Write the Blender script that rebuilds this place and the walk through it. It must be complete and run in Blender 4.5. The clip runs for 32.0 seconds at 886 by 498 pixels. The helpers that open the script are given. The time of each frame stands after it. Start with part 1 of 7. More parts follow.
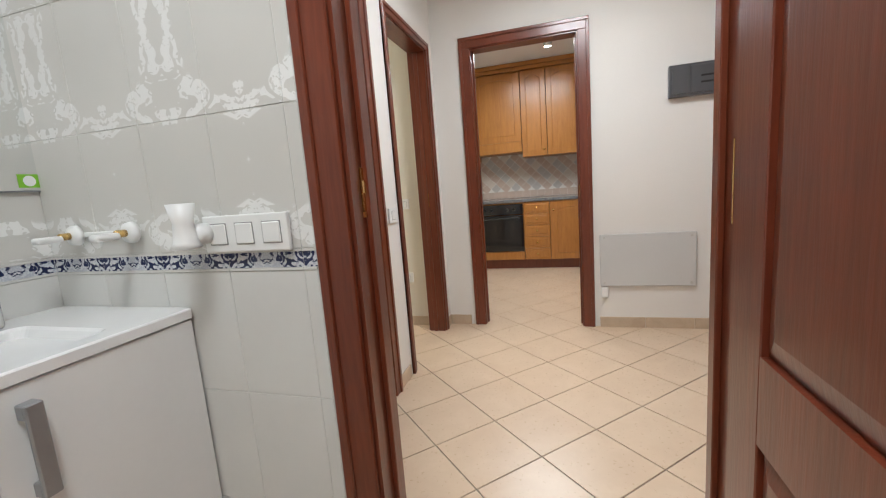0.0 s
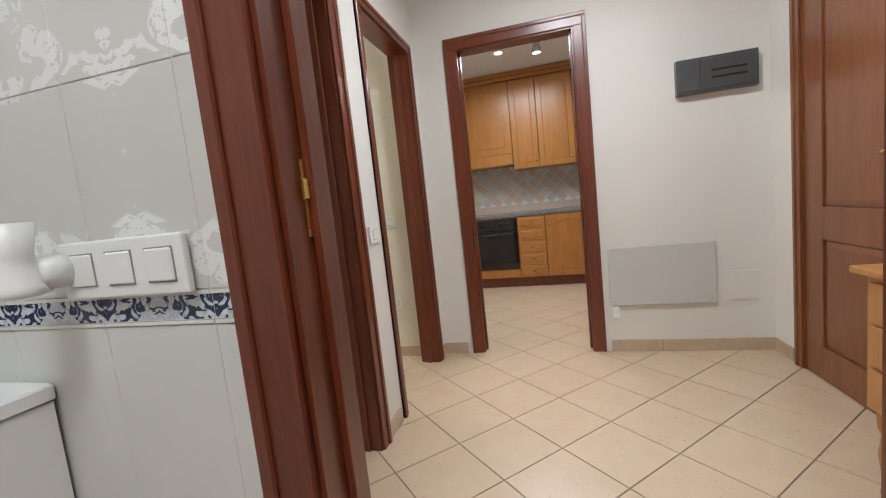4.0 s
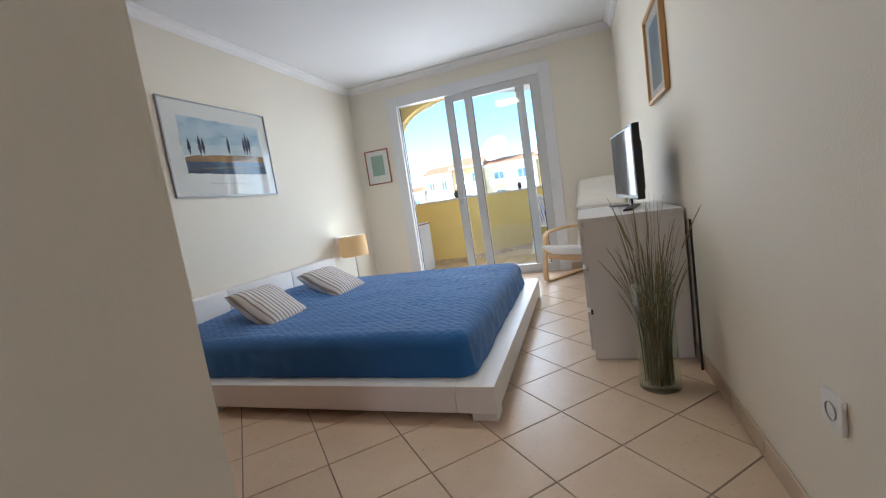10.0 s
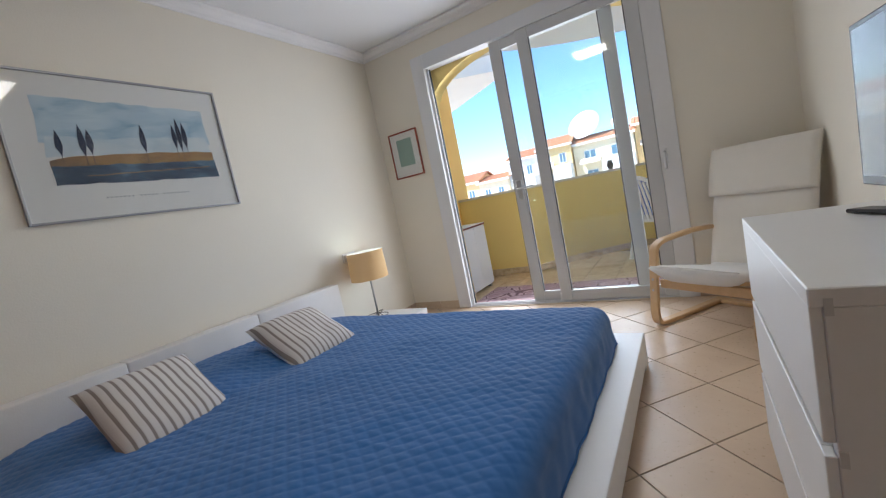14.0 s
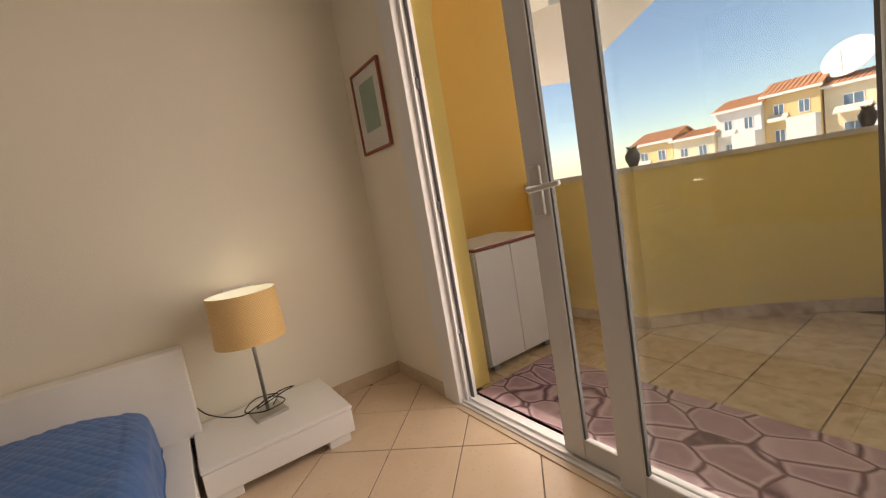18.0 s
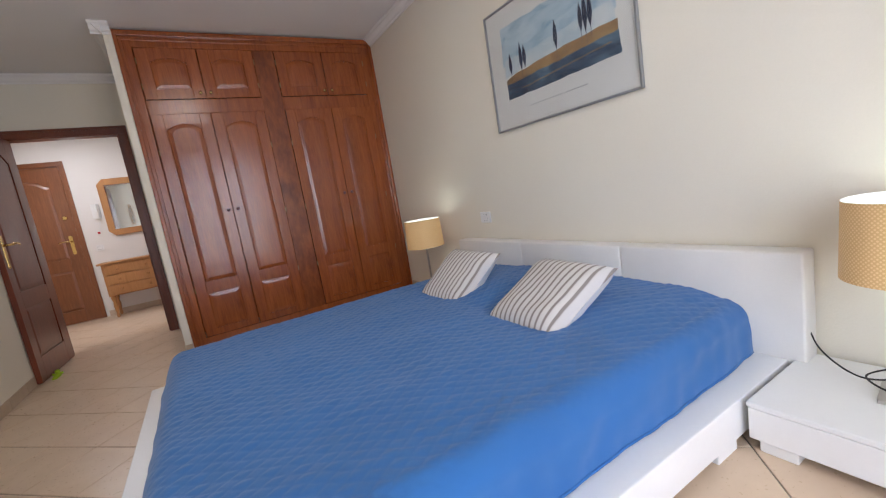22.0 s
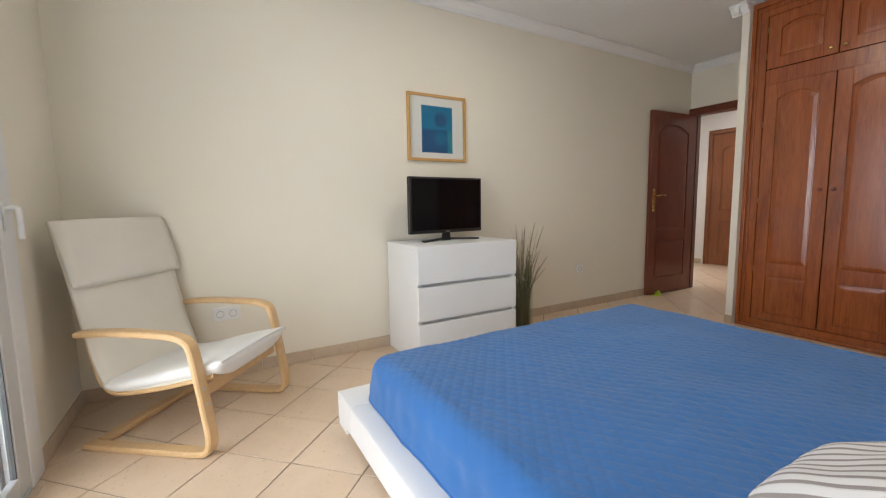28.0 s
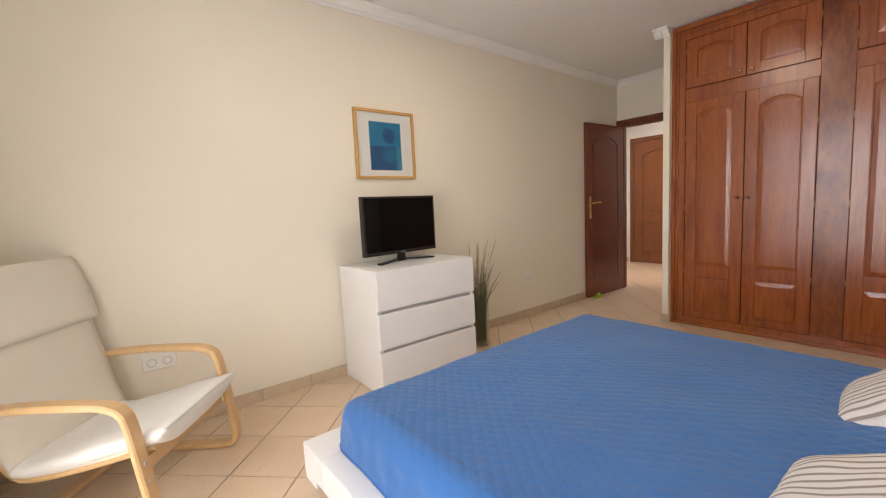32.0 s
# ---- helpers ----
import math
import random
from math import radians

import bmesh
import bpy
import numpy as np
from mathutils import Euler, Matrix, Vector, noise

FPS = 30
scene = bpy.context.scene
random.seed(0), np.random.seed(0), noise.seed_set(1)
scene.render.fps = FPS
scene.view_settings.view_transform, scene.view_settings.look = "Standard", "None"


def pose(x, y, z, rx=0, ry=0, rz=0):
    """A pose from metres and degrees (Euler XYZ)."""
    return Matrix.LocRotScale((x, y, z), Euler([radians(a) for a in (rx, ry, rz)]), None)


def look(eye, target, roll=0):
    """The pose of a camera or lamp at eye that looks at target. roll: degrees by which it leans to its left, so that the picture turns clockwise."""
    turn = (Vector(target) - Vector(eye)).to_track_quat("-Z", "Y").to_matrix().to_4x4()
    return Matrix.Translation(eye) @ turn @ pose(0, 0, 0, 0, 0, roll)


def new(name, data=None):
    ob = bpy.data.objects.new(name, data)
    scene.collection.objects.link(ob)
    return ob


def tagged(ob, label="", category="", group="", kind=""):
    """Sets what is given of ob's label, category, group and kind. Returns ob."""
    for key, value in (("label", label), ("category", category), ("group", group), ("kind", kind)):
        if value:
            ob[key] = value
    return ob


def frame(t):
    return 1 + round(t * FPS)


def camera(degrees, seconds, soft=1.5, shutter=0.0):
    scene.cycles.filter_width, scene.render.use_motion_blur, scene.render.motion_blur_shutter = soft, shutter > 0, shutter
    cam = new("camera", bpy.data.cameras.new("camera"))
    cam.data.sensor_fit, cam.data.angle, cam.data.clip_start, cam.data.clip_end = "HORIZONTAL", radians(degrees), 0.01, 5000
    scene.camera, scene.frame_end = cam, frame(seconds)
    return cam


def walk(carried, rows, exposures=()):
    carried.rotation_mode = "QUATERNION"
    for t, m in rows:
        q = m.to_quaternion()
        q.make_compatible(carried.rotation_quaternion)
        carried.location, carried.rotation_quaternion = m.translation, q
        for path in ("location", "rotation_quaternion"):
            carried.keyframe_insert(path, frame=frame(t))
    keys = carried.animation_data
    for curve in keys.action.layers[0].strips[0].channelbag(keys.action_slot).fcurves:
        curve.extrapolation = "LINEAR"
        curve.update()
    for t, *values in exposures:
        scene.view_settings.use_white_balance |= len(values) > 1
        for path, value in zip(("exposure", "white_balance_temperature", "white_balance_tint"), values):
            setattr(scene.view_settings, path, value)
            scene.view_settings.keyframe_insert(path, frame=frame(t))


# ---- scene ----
cam = camera(94.6, 32.0, soft=1.2)

PATH = [
    (0, (-1.918, -0.473, 1.115), (-0.023, 0.092, 0.82), -4.4),
    (0.5, (-1.938, -0.489, 1.114), (-0.237, 0.53, 0.851), -4.2),
    (1, (-1.963, -0.511, 1.114), (-0.516, 0.848, 0.875), -4.6),
    (1.5, (-1.98, -0.509, 1.112), (-0.716, 1.024, 0.886), -5.1),
    (2, (-1.983, -0.495, 1.106), (-0.713, 1.034, 0.884), -5.4),
    (2.5, (-1.943, -0.451, 1.114), (-0.455, 0.868, 0.904), -5.4),
    (3, (-1.879, -0.413, 1.12), (-0.1, 0.478, 0.922), -5.9),
    (3.5, (-1.784, -0.403, 1.108), (0.14, 0.1, 0.901), -6.2),
    (5.5, (-0.87, -0.288, 1.05), (0.819, 0.752, 0.798), -6.6),
    (6, (-0.668, -0.258, 1.056), (0.682, 1.199, 0.82), -6.4),
    (6.5, (-0.562, -0.138, 1.057), (0.363, 1.62, 0.817), -6.5),
    (7, (-0.481, 0.058, 1.049), (0.044, 1.976, 0.84), -6.5),
    (7.5, (-0.425, 0.293, 1.046), (-0.274, 2.281, 0.878), -7.7),
    (8, (-0.436, 0.43, 1.068), (-0.53, 2.422, 0.928), -7.4),
    (8.5, (-0.396, 0.661, 1.065), (-0.631, 2.642, 0.924), -8.1),
    (9, (-0.388, 0.885, 1.032), (-0.703, 2.853, 0.865), -8.4),
    (9.5, (-0.407, 1.124, 1.01), (-0.848, 3.065, 0.81), -8.5),
    (10, (-0.425, 1.298, 0.989), (-1.082, 3.174, 0.766), -8.6),
    (10.5, (-0.45, 1.485, 0.994), (-1.353, 3.253, 0.753), -8.5),
    (11, (-0.447, 1.65, 1.003), (-1.579, 3.276, 0.733), -8.3),
    (11.5, (-0.453, 1.734, 0.996), (-1.732, 3.243, 0.706), -9.0),
    (12, (-0.446, 1.874, 0.994), (-1.752, 3.36, 0.702), -10.5),
    (12.5, (-0.423, 2.093, 1.014), (-1.664, 3.634, 0.727), -11.4),
    (13, (-0.391, 2.343, 1.014), (-1.559, 3.943, 0.738), -11.6),
    (13.5, (-0.426, 2.572, 1.006), (-1.542, 4.214, 0.761), -11.6),
    (14, (-0.581, 2.846, 1.02), (-1.63, 4.535, 0.809), -11.7),
    (14.5, (-0.679, 3.106, 1.072), (-1.603, 4.866, 0.854), -11.8),
    (15, (-0.695, 3.407, 1.01), (-1.489, 5.236, 0.853), -12.4),
    (15.5, (-0.779, 3.677, 1.025), (-1.408, 5.57, 0.873), -12.5),
    (17.5, (-0.794, 4.967, 1.059), (-2.109, 6.453, 0.814), -10.2),
    (18, (-0.831, 5.164, 1.044), (-2.485, 6.261, 0.796), -9.8),
    (18.5, (-0.9, 5.274, 1.029), (-2.788, 5.877, 0.758), -9.5),
    (19, (-1.086, 5.43, 1.043), (-3.058, 5.529, 0.72), -10.2),
    (19.5, (-1.222, 5.54, 1.013), (-3.171, 5.195, 0.723), -11.0),
    (20, (-1.302, 5.628, 1.017), (-3.134, 4.878, 0.729), -11.1),
    (20.5, (-1.327, 5.754, 1.045), (-2.93, 4.595, 0.753), -11.6),
    (21, (-1.308, 5.735, 1.016), (-2.68, 4.305, 0.75), -11.2),
    (21.5, (-1.285, 5.716, 1.004), (-2.44, 4.106, 0.735), -10.4),
    (22, (-1.27, 5.699, 0.996), (-2.261, 3.985, 0.71), -9.4),
    (22.5, (-1.374, 5.693, 0.997), (-2.26, 3.925, 0.697), -8.7),
    (23, (-1.636, 5.721, 1.002), (-2.452, 3.921, 0.694), -8.3),
    (23.5, (-1.873, 5.747, 1.013), (-2.545, 3.889, 0.708), -7.5),
    (24, (-2.169, 5.789, 1.059), (-2.545, 3.848, 0.758), -6.4),
    (24.5, (-2.352, 5.764, 1.071), (-2.346, 3.788, 0.767), -5.8),
    (25, (-2.524, 5.679, 1.092), (-2.079, 3.757, 0.763), -5.9),
    (25.5, (-2.58, 5.635, 1.095), (-1.752, 3.848, 0.751), -4.8),
    (27.5, (-2.796, 5.53, 1.087), (-1.192, 4.361, 0.841), -1.3),
    (28, (-2.766, 5.559, 1.05), (-1.041, 4.571, 0.837), -0.9),
    (28.5, (-2.73, 5.608, 1.036), (-0.913, 4.798, 0.831), -0.9),
    (29, (-2.695, 5.638, 1.05), (-0.804, 5.02, 0.85), -1.6),
    (29.5, (-2.685, 5.68, 1.085), (-0.734, 5.277, 0.914), -2.3),
    (30, (-2.669, 5.739, 1.094), (-0.689, 5.506, 0.941), -2.4),
    (30.5, (-2.66, 5.763, 1.098), (-0.68, 5.52, 0.956), -2.5),
    (31, (-2.645, 5.722, 1.108), (-0.705, 5.251, 0.974), -2.7),
    (31.5, (-2.606, 5.683, 1.114), (-0.8, 4.837, 0.97), -2.6),
    (32, (-2.606, 5.631, 1.163), (-1.059, 4.38, 0.957), -2.8),
]
EXPOSURES = [(0, 1.92, 5850, 7), (1, 1.78, 5950, 6), (3.5, 1.78, 5900, 6), (5.5, 1.78, 5450, 10), (6, 1.78, 5350, 10), (7, 1.80, 5900, 12), (8, 1.75, 5700, 10), (10, 1.58, 5700, 11), (12, 1.45, 5700, 12), (13, 1.40, 5650, 13), (14, 1.12, 5850, 14), (15.5, 0.85, 6400, 14), (17.5, 0.42, 8800, 25), (18, 0.42, 8900, 25), (19, 0.80, 9000, 14), (20, 1.10, 5550, 11), (21, 1.37, 5800, 14), (22, 1.52, 6050, 18), (24, 1.57, 6050, 19), (25, 1.8, 6250, 16), (28, 1.67, 6250, 12), (29, 1.29, 5950, 12), (30, 1.0, 5800, 13), (30.5, 1.0, 7600, 15), (31, 1.02, 7000, 11), (32, 1.82, 7000, 19)]
walk(cam, [(t, look(eye, target, roll)) for t, eye, target, roll in PATH], EXPOSURES)



# ---- plan, in metres ----
X_HEAD, X_TV, Y_WIN, Y_DOOR, CEIL = -3.14, 0.065, 6.215, 0.56, 2.60      # headboard wall, balcony wall, bedroom face of the door wall
Y_HALL, X_KIT, X_BATH, Y_MIR = 0.44, 1.22, -1.164, 0.847      # hall face of the door wall, kitchen wall, bath door wall, mirror wall
X_STUB, Y_WARD, Y_STUB = -0.982, 1.655, 1.74                                  # side of the passage, face of the wardrobe
Y_SOUTH, X_HALLW = -1.66, -1.05

# ---- world and lights ----
world = bpy.data.worlds.new("world")
scene.world = world
world.use_nodes = True
wn = world.node_tree.nodes
sky = wn.new("ShaderNodeTexSky")
sky.sky_type, sky.sun_disc = "NISHITA", False
sky.sun_elevation, sky.sun_rotation = radians(48), radians(233)
sky.air_density, sky.dust_density, sky.ozone_density = 1.0, 0.0, 3.0
tone = wn.new("ShaderNodeMixRGB")
tone.blend_type, tone.inputs[0].default_value, tone.inputs[2].default_value = "MULTIPLY", 1.0, (0.80, 0.945, 1.0, 1)
world.node_tree.links.new(sky.outputs[0], tone.inputs[1])
world.node_tree.links.new(tone.outputs[0], wn["Background"].inputs[0])
wn["Background"].inputs[1].default_value = 0.15

sun = new("sun", bpy.data.lights.new("sun", "SUN"))
sun.data.energy, sun.data.angle, sun.data.color = 5.0, radians(0.5), (1.0, 0.95, 0.87)
sun.matrix_world = look((-8, -6, 11), (0, 0, 0))


def area_lamp(name, m, sx, sy, watts, color):
    ob = new(name, bpy.data.lights.new(name, "AREA"))
    ob.data.shape, ob.data.size, ob.data.size_y = "RECTANGLE", sx, sy
    ob.data.energy, ob.data.color = watts, color
    ob.matrix_world = m
    return ob


area_lamp("window_daylight", look((-1.62, 6.40, 1.08), (-1.62, 0, 0.95)), 1.55, 2.0, 16.8, (0.97, 0.985, 1.0))
area_lamp("hall_lamp_light", look((0.05, -0.6, 2.52), (0.05, -0.6, 0)), 0.35, 0.35, 6.8, (1.0, 0.975, 0.94))
area_lamp("bath_lamp_light", look((-2.0, -0.3, 2.5), (-2.0, -0.3, 0)), 0.5, 0.5, 6.0, (1.0, 0.975, 0.93))
area_lamp("kitchen_lamp_light", look((2.4, -0.2, 2.48), (2.4, -0.2, 0)), 0.8, 0.8, 8.4, (1.0, 0.97, 0.92))
area_lamp("side_room_light", look((0.7, 2.6, 2.5), (0.7, 2.2, 0)), 0.8, 1.2, 6.4, (1.0, 0.95, 0.86))


# ---- materials ----
def nodes_of(name):
    m = bpy.data.materials.new(name)
    m.use_nodes = True
    return m, m.node_tree.nodes, m.node_tree.links, m.node_tree.nodes["Principled BSDF"]


def ramp(n, l, fac, stops):
    r = n.new("ShaderNodeValToRGB")
    el = r.color_ramp.elements
    while len(el) < len(stops):
        el.new(0.5)
    for e, (p, c) in zip(el, stops):
        e.position, e.color = p, (*c, 1)
    l.new(fac, r.inputs[0])
    return r.outputs[0]


def blend(n, l, fac, a, b, mode="MIX"):
    x = n.new("ShaderNodeMix")
    x.data_type, x.blend_type = "RGBA", mode
    for k, v in ((0, fac), (6, a), (7, b)):
        if isinstance(v, (int, float)):
            x.inputs[k].default_value = v
        elif isinstance(v, tuple):
            x.inputs[k].default_value = (*v, 1)
        else:
            l.new(v, x.inputs[k])
    return x.outputs[2]


def coords(n, l, scale=(1, 1, 1), kind="Object", rot=(0, 0, 0)):
    tc, mp = n.new("ShaderNodeTexCoord"), n.new("ShaderNodeMapping")
    l.new(tc.outputs[kind], mp.inputs[0])
    mp.inputs["Scale"].default_value = scale
    mp.inputs["Rotation"].default_value = rot
    return mp.outputs[0]


def noise_tex(n, l, vec, scale, detail=3, rough=0.5, dist=0.0):
    t = n.new("ShaderNodeTexNoise")
    t.inputs["Scale"].default_value, t.inputs["Detail"].default_value = scale, detail
    t.inputs["Roughness"].default_value, t.inputs["Distortion"].default_value = rough, dist
    l.new(vec, t.inputs["Vector"])
    return t.outputs[0]


def bump(n, l, p, height, strength, dist=0.01):
    b = n.new("ShaderNodeBump")
    b.inputs["Strength"].default_value, b.inputs["Distance"].default_value = strength, dist
    l.new(height, b.inputs["Height"])
    l.new(b.outputs[0], p.inputs["Normal"])


def plain(name, col, rough=0.5, vary=0.08, scale=3.0, fine=90.0, relief=0.05, metal=0.0, coat=0.0, rand=0.0, sheen=0.0):
    """A surface of one colour, with slow stains, fine grain and a little relief."""
    m, n, l, p = nodes_of(name)
    v = coords(n, l)
    slow, quick = noise_tex(n, l, v, scale, 4), noise_tex(n, l, v, fine, 3)
    dark = tuple(c * (1 - vary) for c in col)
    lite = tuple(min(1, c * (1 + vary * 0.6)) for c in col)
    c1 = ramp(n, l, slow, ((0.3, dark), (0.7, lite)))
    c2 = blend(n, l, 0.25, c1, ramp(n, l, quick, ((0.3, dark), (0.7, lite))))
    if rand:
        oi = n.new("ShaderNodeObjectInfo")
        c2 = blend(n, l, rand, c2, ramp(n, l, oi.outputs["Random"], ((0.0, tuple(c * 0.78 for c in col)), (1.0, tuple(min(1, c * 1.12) for c in col)))))
    l.new(c2, p.inputs["Base Color"])
    rr = n.new("ShaderNodeMapRange")
    rr.inputs[3].default_value, rr.inputs[4].default_value = max(0.02, rough - 0.06), min(1, rough + 0.06)
    l.new(slow, rr.inputs[0])
    l.new(rr.outputs[0], p.inputs["Roughness"])
    p.inputs["Metallic"].default_value, p.inputs["Coat Weight"].default_value = metal, coat
    p.inputs["Sheen Weight"].default_value = sheen
    if relief:
        bump(n, l, p, quick, relief)
    return m


def wood(name, dark, light, rough=0.32, grain=(16, 16, 1.1), coat=0.3, relief=0.06):
    m, n, l, p = nodes_of(name)
    v = coords(n, l, grain)
    fig, fib = noise_tex(n, l, v, 1.3, 6, 0.6, 1.4), noise_tex(n, l, v, 9, 4, 0.6)
    big = noise_tex(n, l, coords(n, l), 1.7, 2)
    mid = tuple((a + b) / 2 for a, b in zip(dark, light))
    c = ramp(n, l, fig, ((0.25, dark), (0.5, mid), (0.75, light)))
    c = blend(n, l, 0.35, c, ramp(n, l, fib, ((0.35, dark), (0.65, light))))
    c = blend(n, l, 0.18, c, ramp(n, l, big, ((0.3, dark), (0.7, light))))
    oi = n.new("ShaderNodeObjectInfo")
    c = blend(n, l, 0.12, c, ramp(n, l, oi.outputs["Random"], ((0.0, dark), (1.0, light))))
    l.new(c, p.inputs["Base Color"])
    p.inputs["Roughness"].default_value, p.inputs["Coat Weight"].default_value = rough, coat
    p.inputs["Coat Roughness"].default_value = 0.22
    bump(n, l, p, fib, relief)
    return m


def glow(name, col, strength):
    m, n, l, p = nodes_of(name)
    p.inputs["Base Color"].default_value = (*col, 1)
    p.inputs["Emission Color"].default_value = (*col, 1)
    p.inputs["Emission Strength"].default_value = strength
    return m


def glass(name, tint=(0.97, 0.985, 0.98), gloss=1.0):
    m, n, l, p = nodes_of(name)
    out = n["Material Output"]
    n.remove(p)
    tr, gl, mx, fr = n.new("ShaderNodeBsdfTransparent"), n.new("ShaderNodeBsdfGlossy"), n.new("ShaderNodeMixShader"), n.new("ShaderNodeLayerWeight")
    tr.inputs[0].default_value, gl.inputs["Roughness"].default_value = (*tint, 1), 0.01
    gl.inputs[0].default_value = (gloss, gloss, gloss, 1)
    fr.inputs[0].default_value = 0.5
    pw, ml = n.new("ShaderNodeMath"), n.new("ShaderNodeMath")
    pw.operation, ml.operation = "POWER", "MULTIPLY_ADD"
    pw.inputs[1].default_value, ml.inputs[1].default_value, ml.inputs[2].default_value = 4.5, 0.75, 0.03
    l.new(fr.outputs["Facing"], pw.inputs[0])
    l.new(pw.outputs[0], ml.inputs[0])
    l.new(ml.outputs[0], mx.inputs[0])
    l.new(tr.outputs[0], mx.inputs[1])
    l.new(gl.outputs[0], mx.inputs[2])
    l.new(mx.outputs[0], out.inputs[0])
    return m


def floor_tile(name, a, b, c_, rough, spot=7.0):
    m, n, l, p = nodes_of(name)
    v = coords(n, l, kind="Object")
    oi = n.new("ShaderNodeObjectInfo")
    add = n.new("ShaderNodeVectorMath")
    l.new(v, add.inputs[0])
    l.new(oi.outputs["Location"], add.inputs[1])
    v = add.outputs[0]
    cloud, fine = noise_tex(n, l, v, spot, 6, 0.62, 0.6), noise_tex(n, l, v, 60, 3)
    c = ramp(n, l, cloud, ((0.3, a), (0.52, b), (0.72, c_)))
    c = blend(n, l, 0.10, c, ramp(n, l, fine, ((0.3, a), (0.7, c_))))
    c = blend(n, l, 0.25, c, ramp(n, l, oi.outputs["Random"], ((0.0, a), (1.0, c_))))
    l.new(c, p.inputs["Base Color"])
    rr = n.new("ShaderNodeMapRange")
    rr.inputs[3].default_value, rr.inputs[4].default_value = rough - 0.03, rough + 0.04
    l.new(fine, rr.inputs[0])
    l.new(rr.outputs[0], p.inputs["Roughness"])
    bump(n, l, p, fine, 0.02, 0.004)
    return m


def folded(n, l, per_u, per_z):
    """Coordinates of a tiled wall, mirrored back and forth, so that what grows on them is symmetrical."""
    oi, add = n.new("ShaderNodeObjectInfo"), n.new("ShaderNodeVectorMath")
    l.new(coords(n, l), add.inputs[0])
    l.new(oi.outputs["Location"], add.inputs[1])
    sep, su, cv = n.new("ShaderNodeSeparateXYZ"), n.new("ShaderNodeMath"), n.new("ShaderNodeCombineXYZ")
    l.new(add.outputs[0], sep.inputs[0])
    l.new(sep.outputs[0], su.inputs[0])
    l.new(sep.outputs[1], su.inputs[1])
    for k, (src, per) in enumerate(((su.outputs[0], per_u), (sep.outputs[2], per_z))):
        pp = n.new("ShaderNodeMath")
        pp.operation = "PINGPONG"
        pp.inputs[1].default_value = per
        l.new(src, pp.inputs[0])
        l.new(pp.outputs[0], cv.inputs[k])
    return cv.outputs[0], add.outputs[0]


def damask_tile(name):
    """Glazed wall tile: a matt ground with glossy, mirrored leaf scrolls."""
    m, n, l, p = nodes_of(name)
    f, v = folded(n, l, 0.1985, 0.302)
    leaf, big = noise_tex(n, l, f, 19, 1.5, 0.5, 1.6), noise_tex(n, l, f, 6.0, 1, 0.4, 0.4)
    vein = noise_tex(n, l, f, 46, 1, 0.4, 2.0)
    scroll = ramp(n, l, leaf, ((0.495, (0, 0, 0)), (0.507, (1, 1, 1))))
    keep = ramp(n, l, big, ((0.47, (0, 0, 0)), (0.485, (1, 1, 1))))
    lines = ramp(n, l, vein, ((0.34, (0.3, 0.3, 0.3)), (0.37, (1, 1, 1))))
    mask = blend(n, l, 1.0, blend(n, l, 1.0, scroll, keep, "MULTIPLY"), lines, "MULTIPLY")
    ground = ramp(n, l, noise_tex(n, l, v, 2.5, 3), ((0.3, (0.585, 0.57, 0.53)), (0.7, (0.62, 0.605, 0.565))))
    # Paler scrolls: the leaves' sheen is put into the base colour as well.
    l.new(blend(n, l, mask, ground, (0.83, 0.825, 0.80)), p.inputs["Base Color"])
    rr = n.new("ShaderNodeMapRange")
    rr.inputs[3].default_value, rr.inputs[4].default_value = 0.34, 0.07
    l.new(mask, rr.inputs[0])
    l.new(rr.outputs[0], p.inputs["Roughness"])
    p.inputs["Specular IOR Level"].default_value = 0.7
    bump(n, l, p, mask, 0.04, 0.003)
    return m


CREAM = plain("cream_wall_paint", (0.80, 0.752, 0.64), 0.75, 0.035, 1.2, 140, 0.10)
WHITE_WALL = plain("white_wall_paint", (0.80, 0.775, 0.735), 0.75, 0.03, 1.4, 140, 0.08)
CEILING = plain("ceiling_paint", (0.80, 0.80, 0.79), 0.8, 0.03, 1.0, 120, 0.05)
CORNICE = plain("cornice_plaster", (0.84, 0.83, 0.81), 0.6, 0.04, 4, 120, 0.05)
GROUT = plain("grey_grout", (0.24, 0.20, 0.165), 0.9, 0.15, 9, 200, 0.2)
WHITE_GROUT = plain("pale_grout", (0.70, 0.69, 0.66), 0.9, 0.08, 9, 200, 0.1)
TILE = floor_tile("beige_floor_tile", (0.60, 0.45, 0.315), (0.645, 0.495, 0.35), (0.69, 0.54, 0.395), 0.28, 5.0)
BASE = floor_tile("beige_skirting_tile", (0.49, 0.375, 0.26), (0.56, 0.44, 0.315), (0.62, 0.50, 0.375), 0.4, 9)
BALCONY_TILE = floor_tile("balcony_stone_tile", (0.42, 0.26, 0.12), (0.68, 0.51, 0.31), (0.80, 0.68, 0.50), 0.42, 14)
MAHOG = wood("mahogany_door_wood", (0.080, 0.014, 0.006), (0.215, 0.047, 0.020), 0.28, coat=0.4)
CASING = wood("mahogany_casing_wood", (0.080, 0.013, 0.005), (0.220, 0.050, 0.018), 0.33, coat=0.4)
WARD = wood("wardrobe_mahogany", (0.145, 0.026, 0.005), (0.45, 0.120, 0.022), 0.22, coat=0.5)
WARD_FIGURED = wood("figured_wardrobe_mahogany", (0.085, 0.017, 0.005), (0.40, 0.105, 0.022), 0.25, (5, 5, 1.6), coat=0.35)
ENTRY = wood("entry_door_wood", (0.13, 0.042, 0.015), (0.30, 0.105, 0.036), 0.3, coat=0.35)
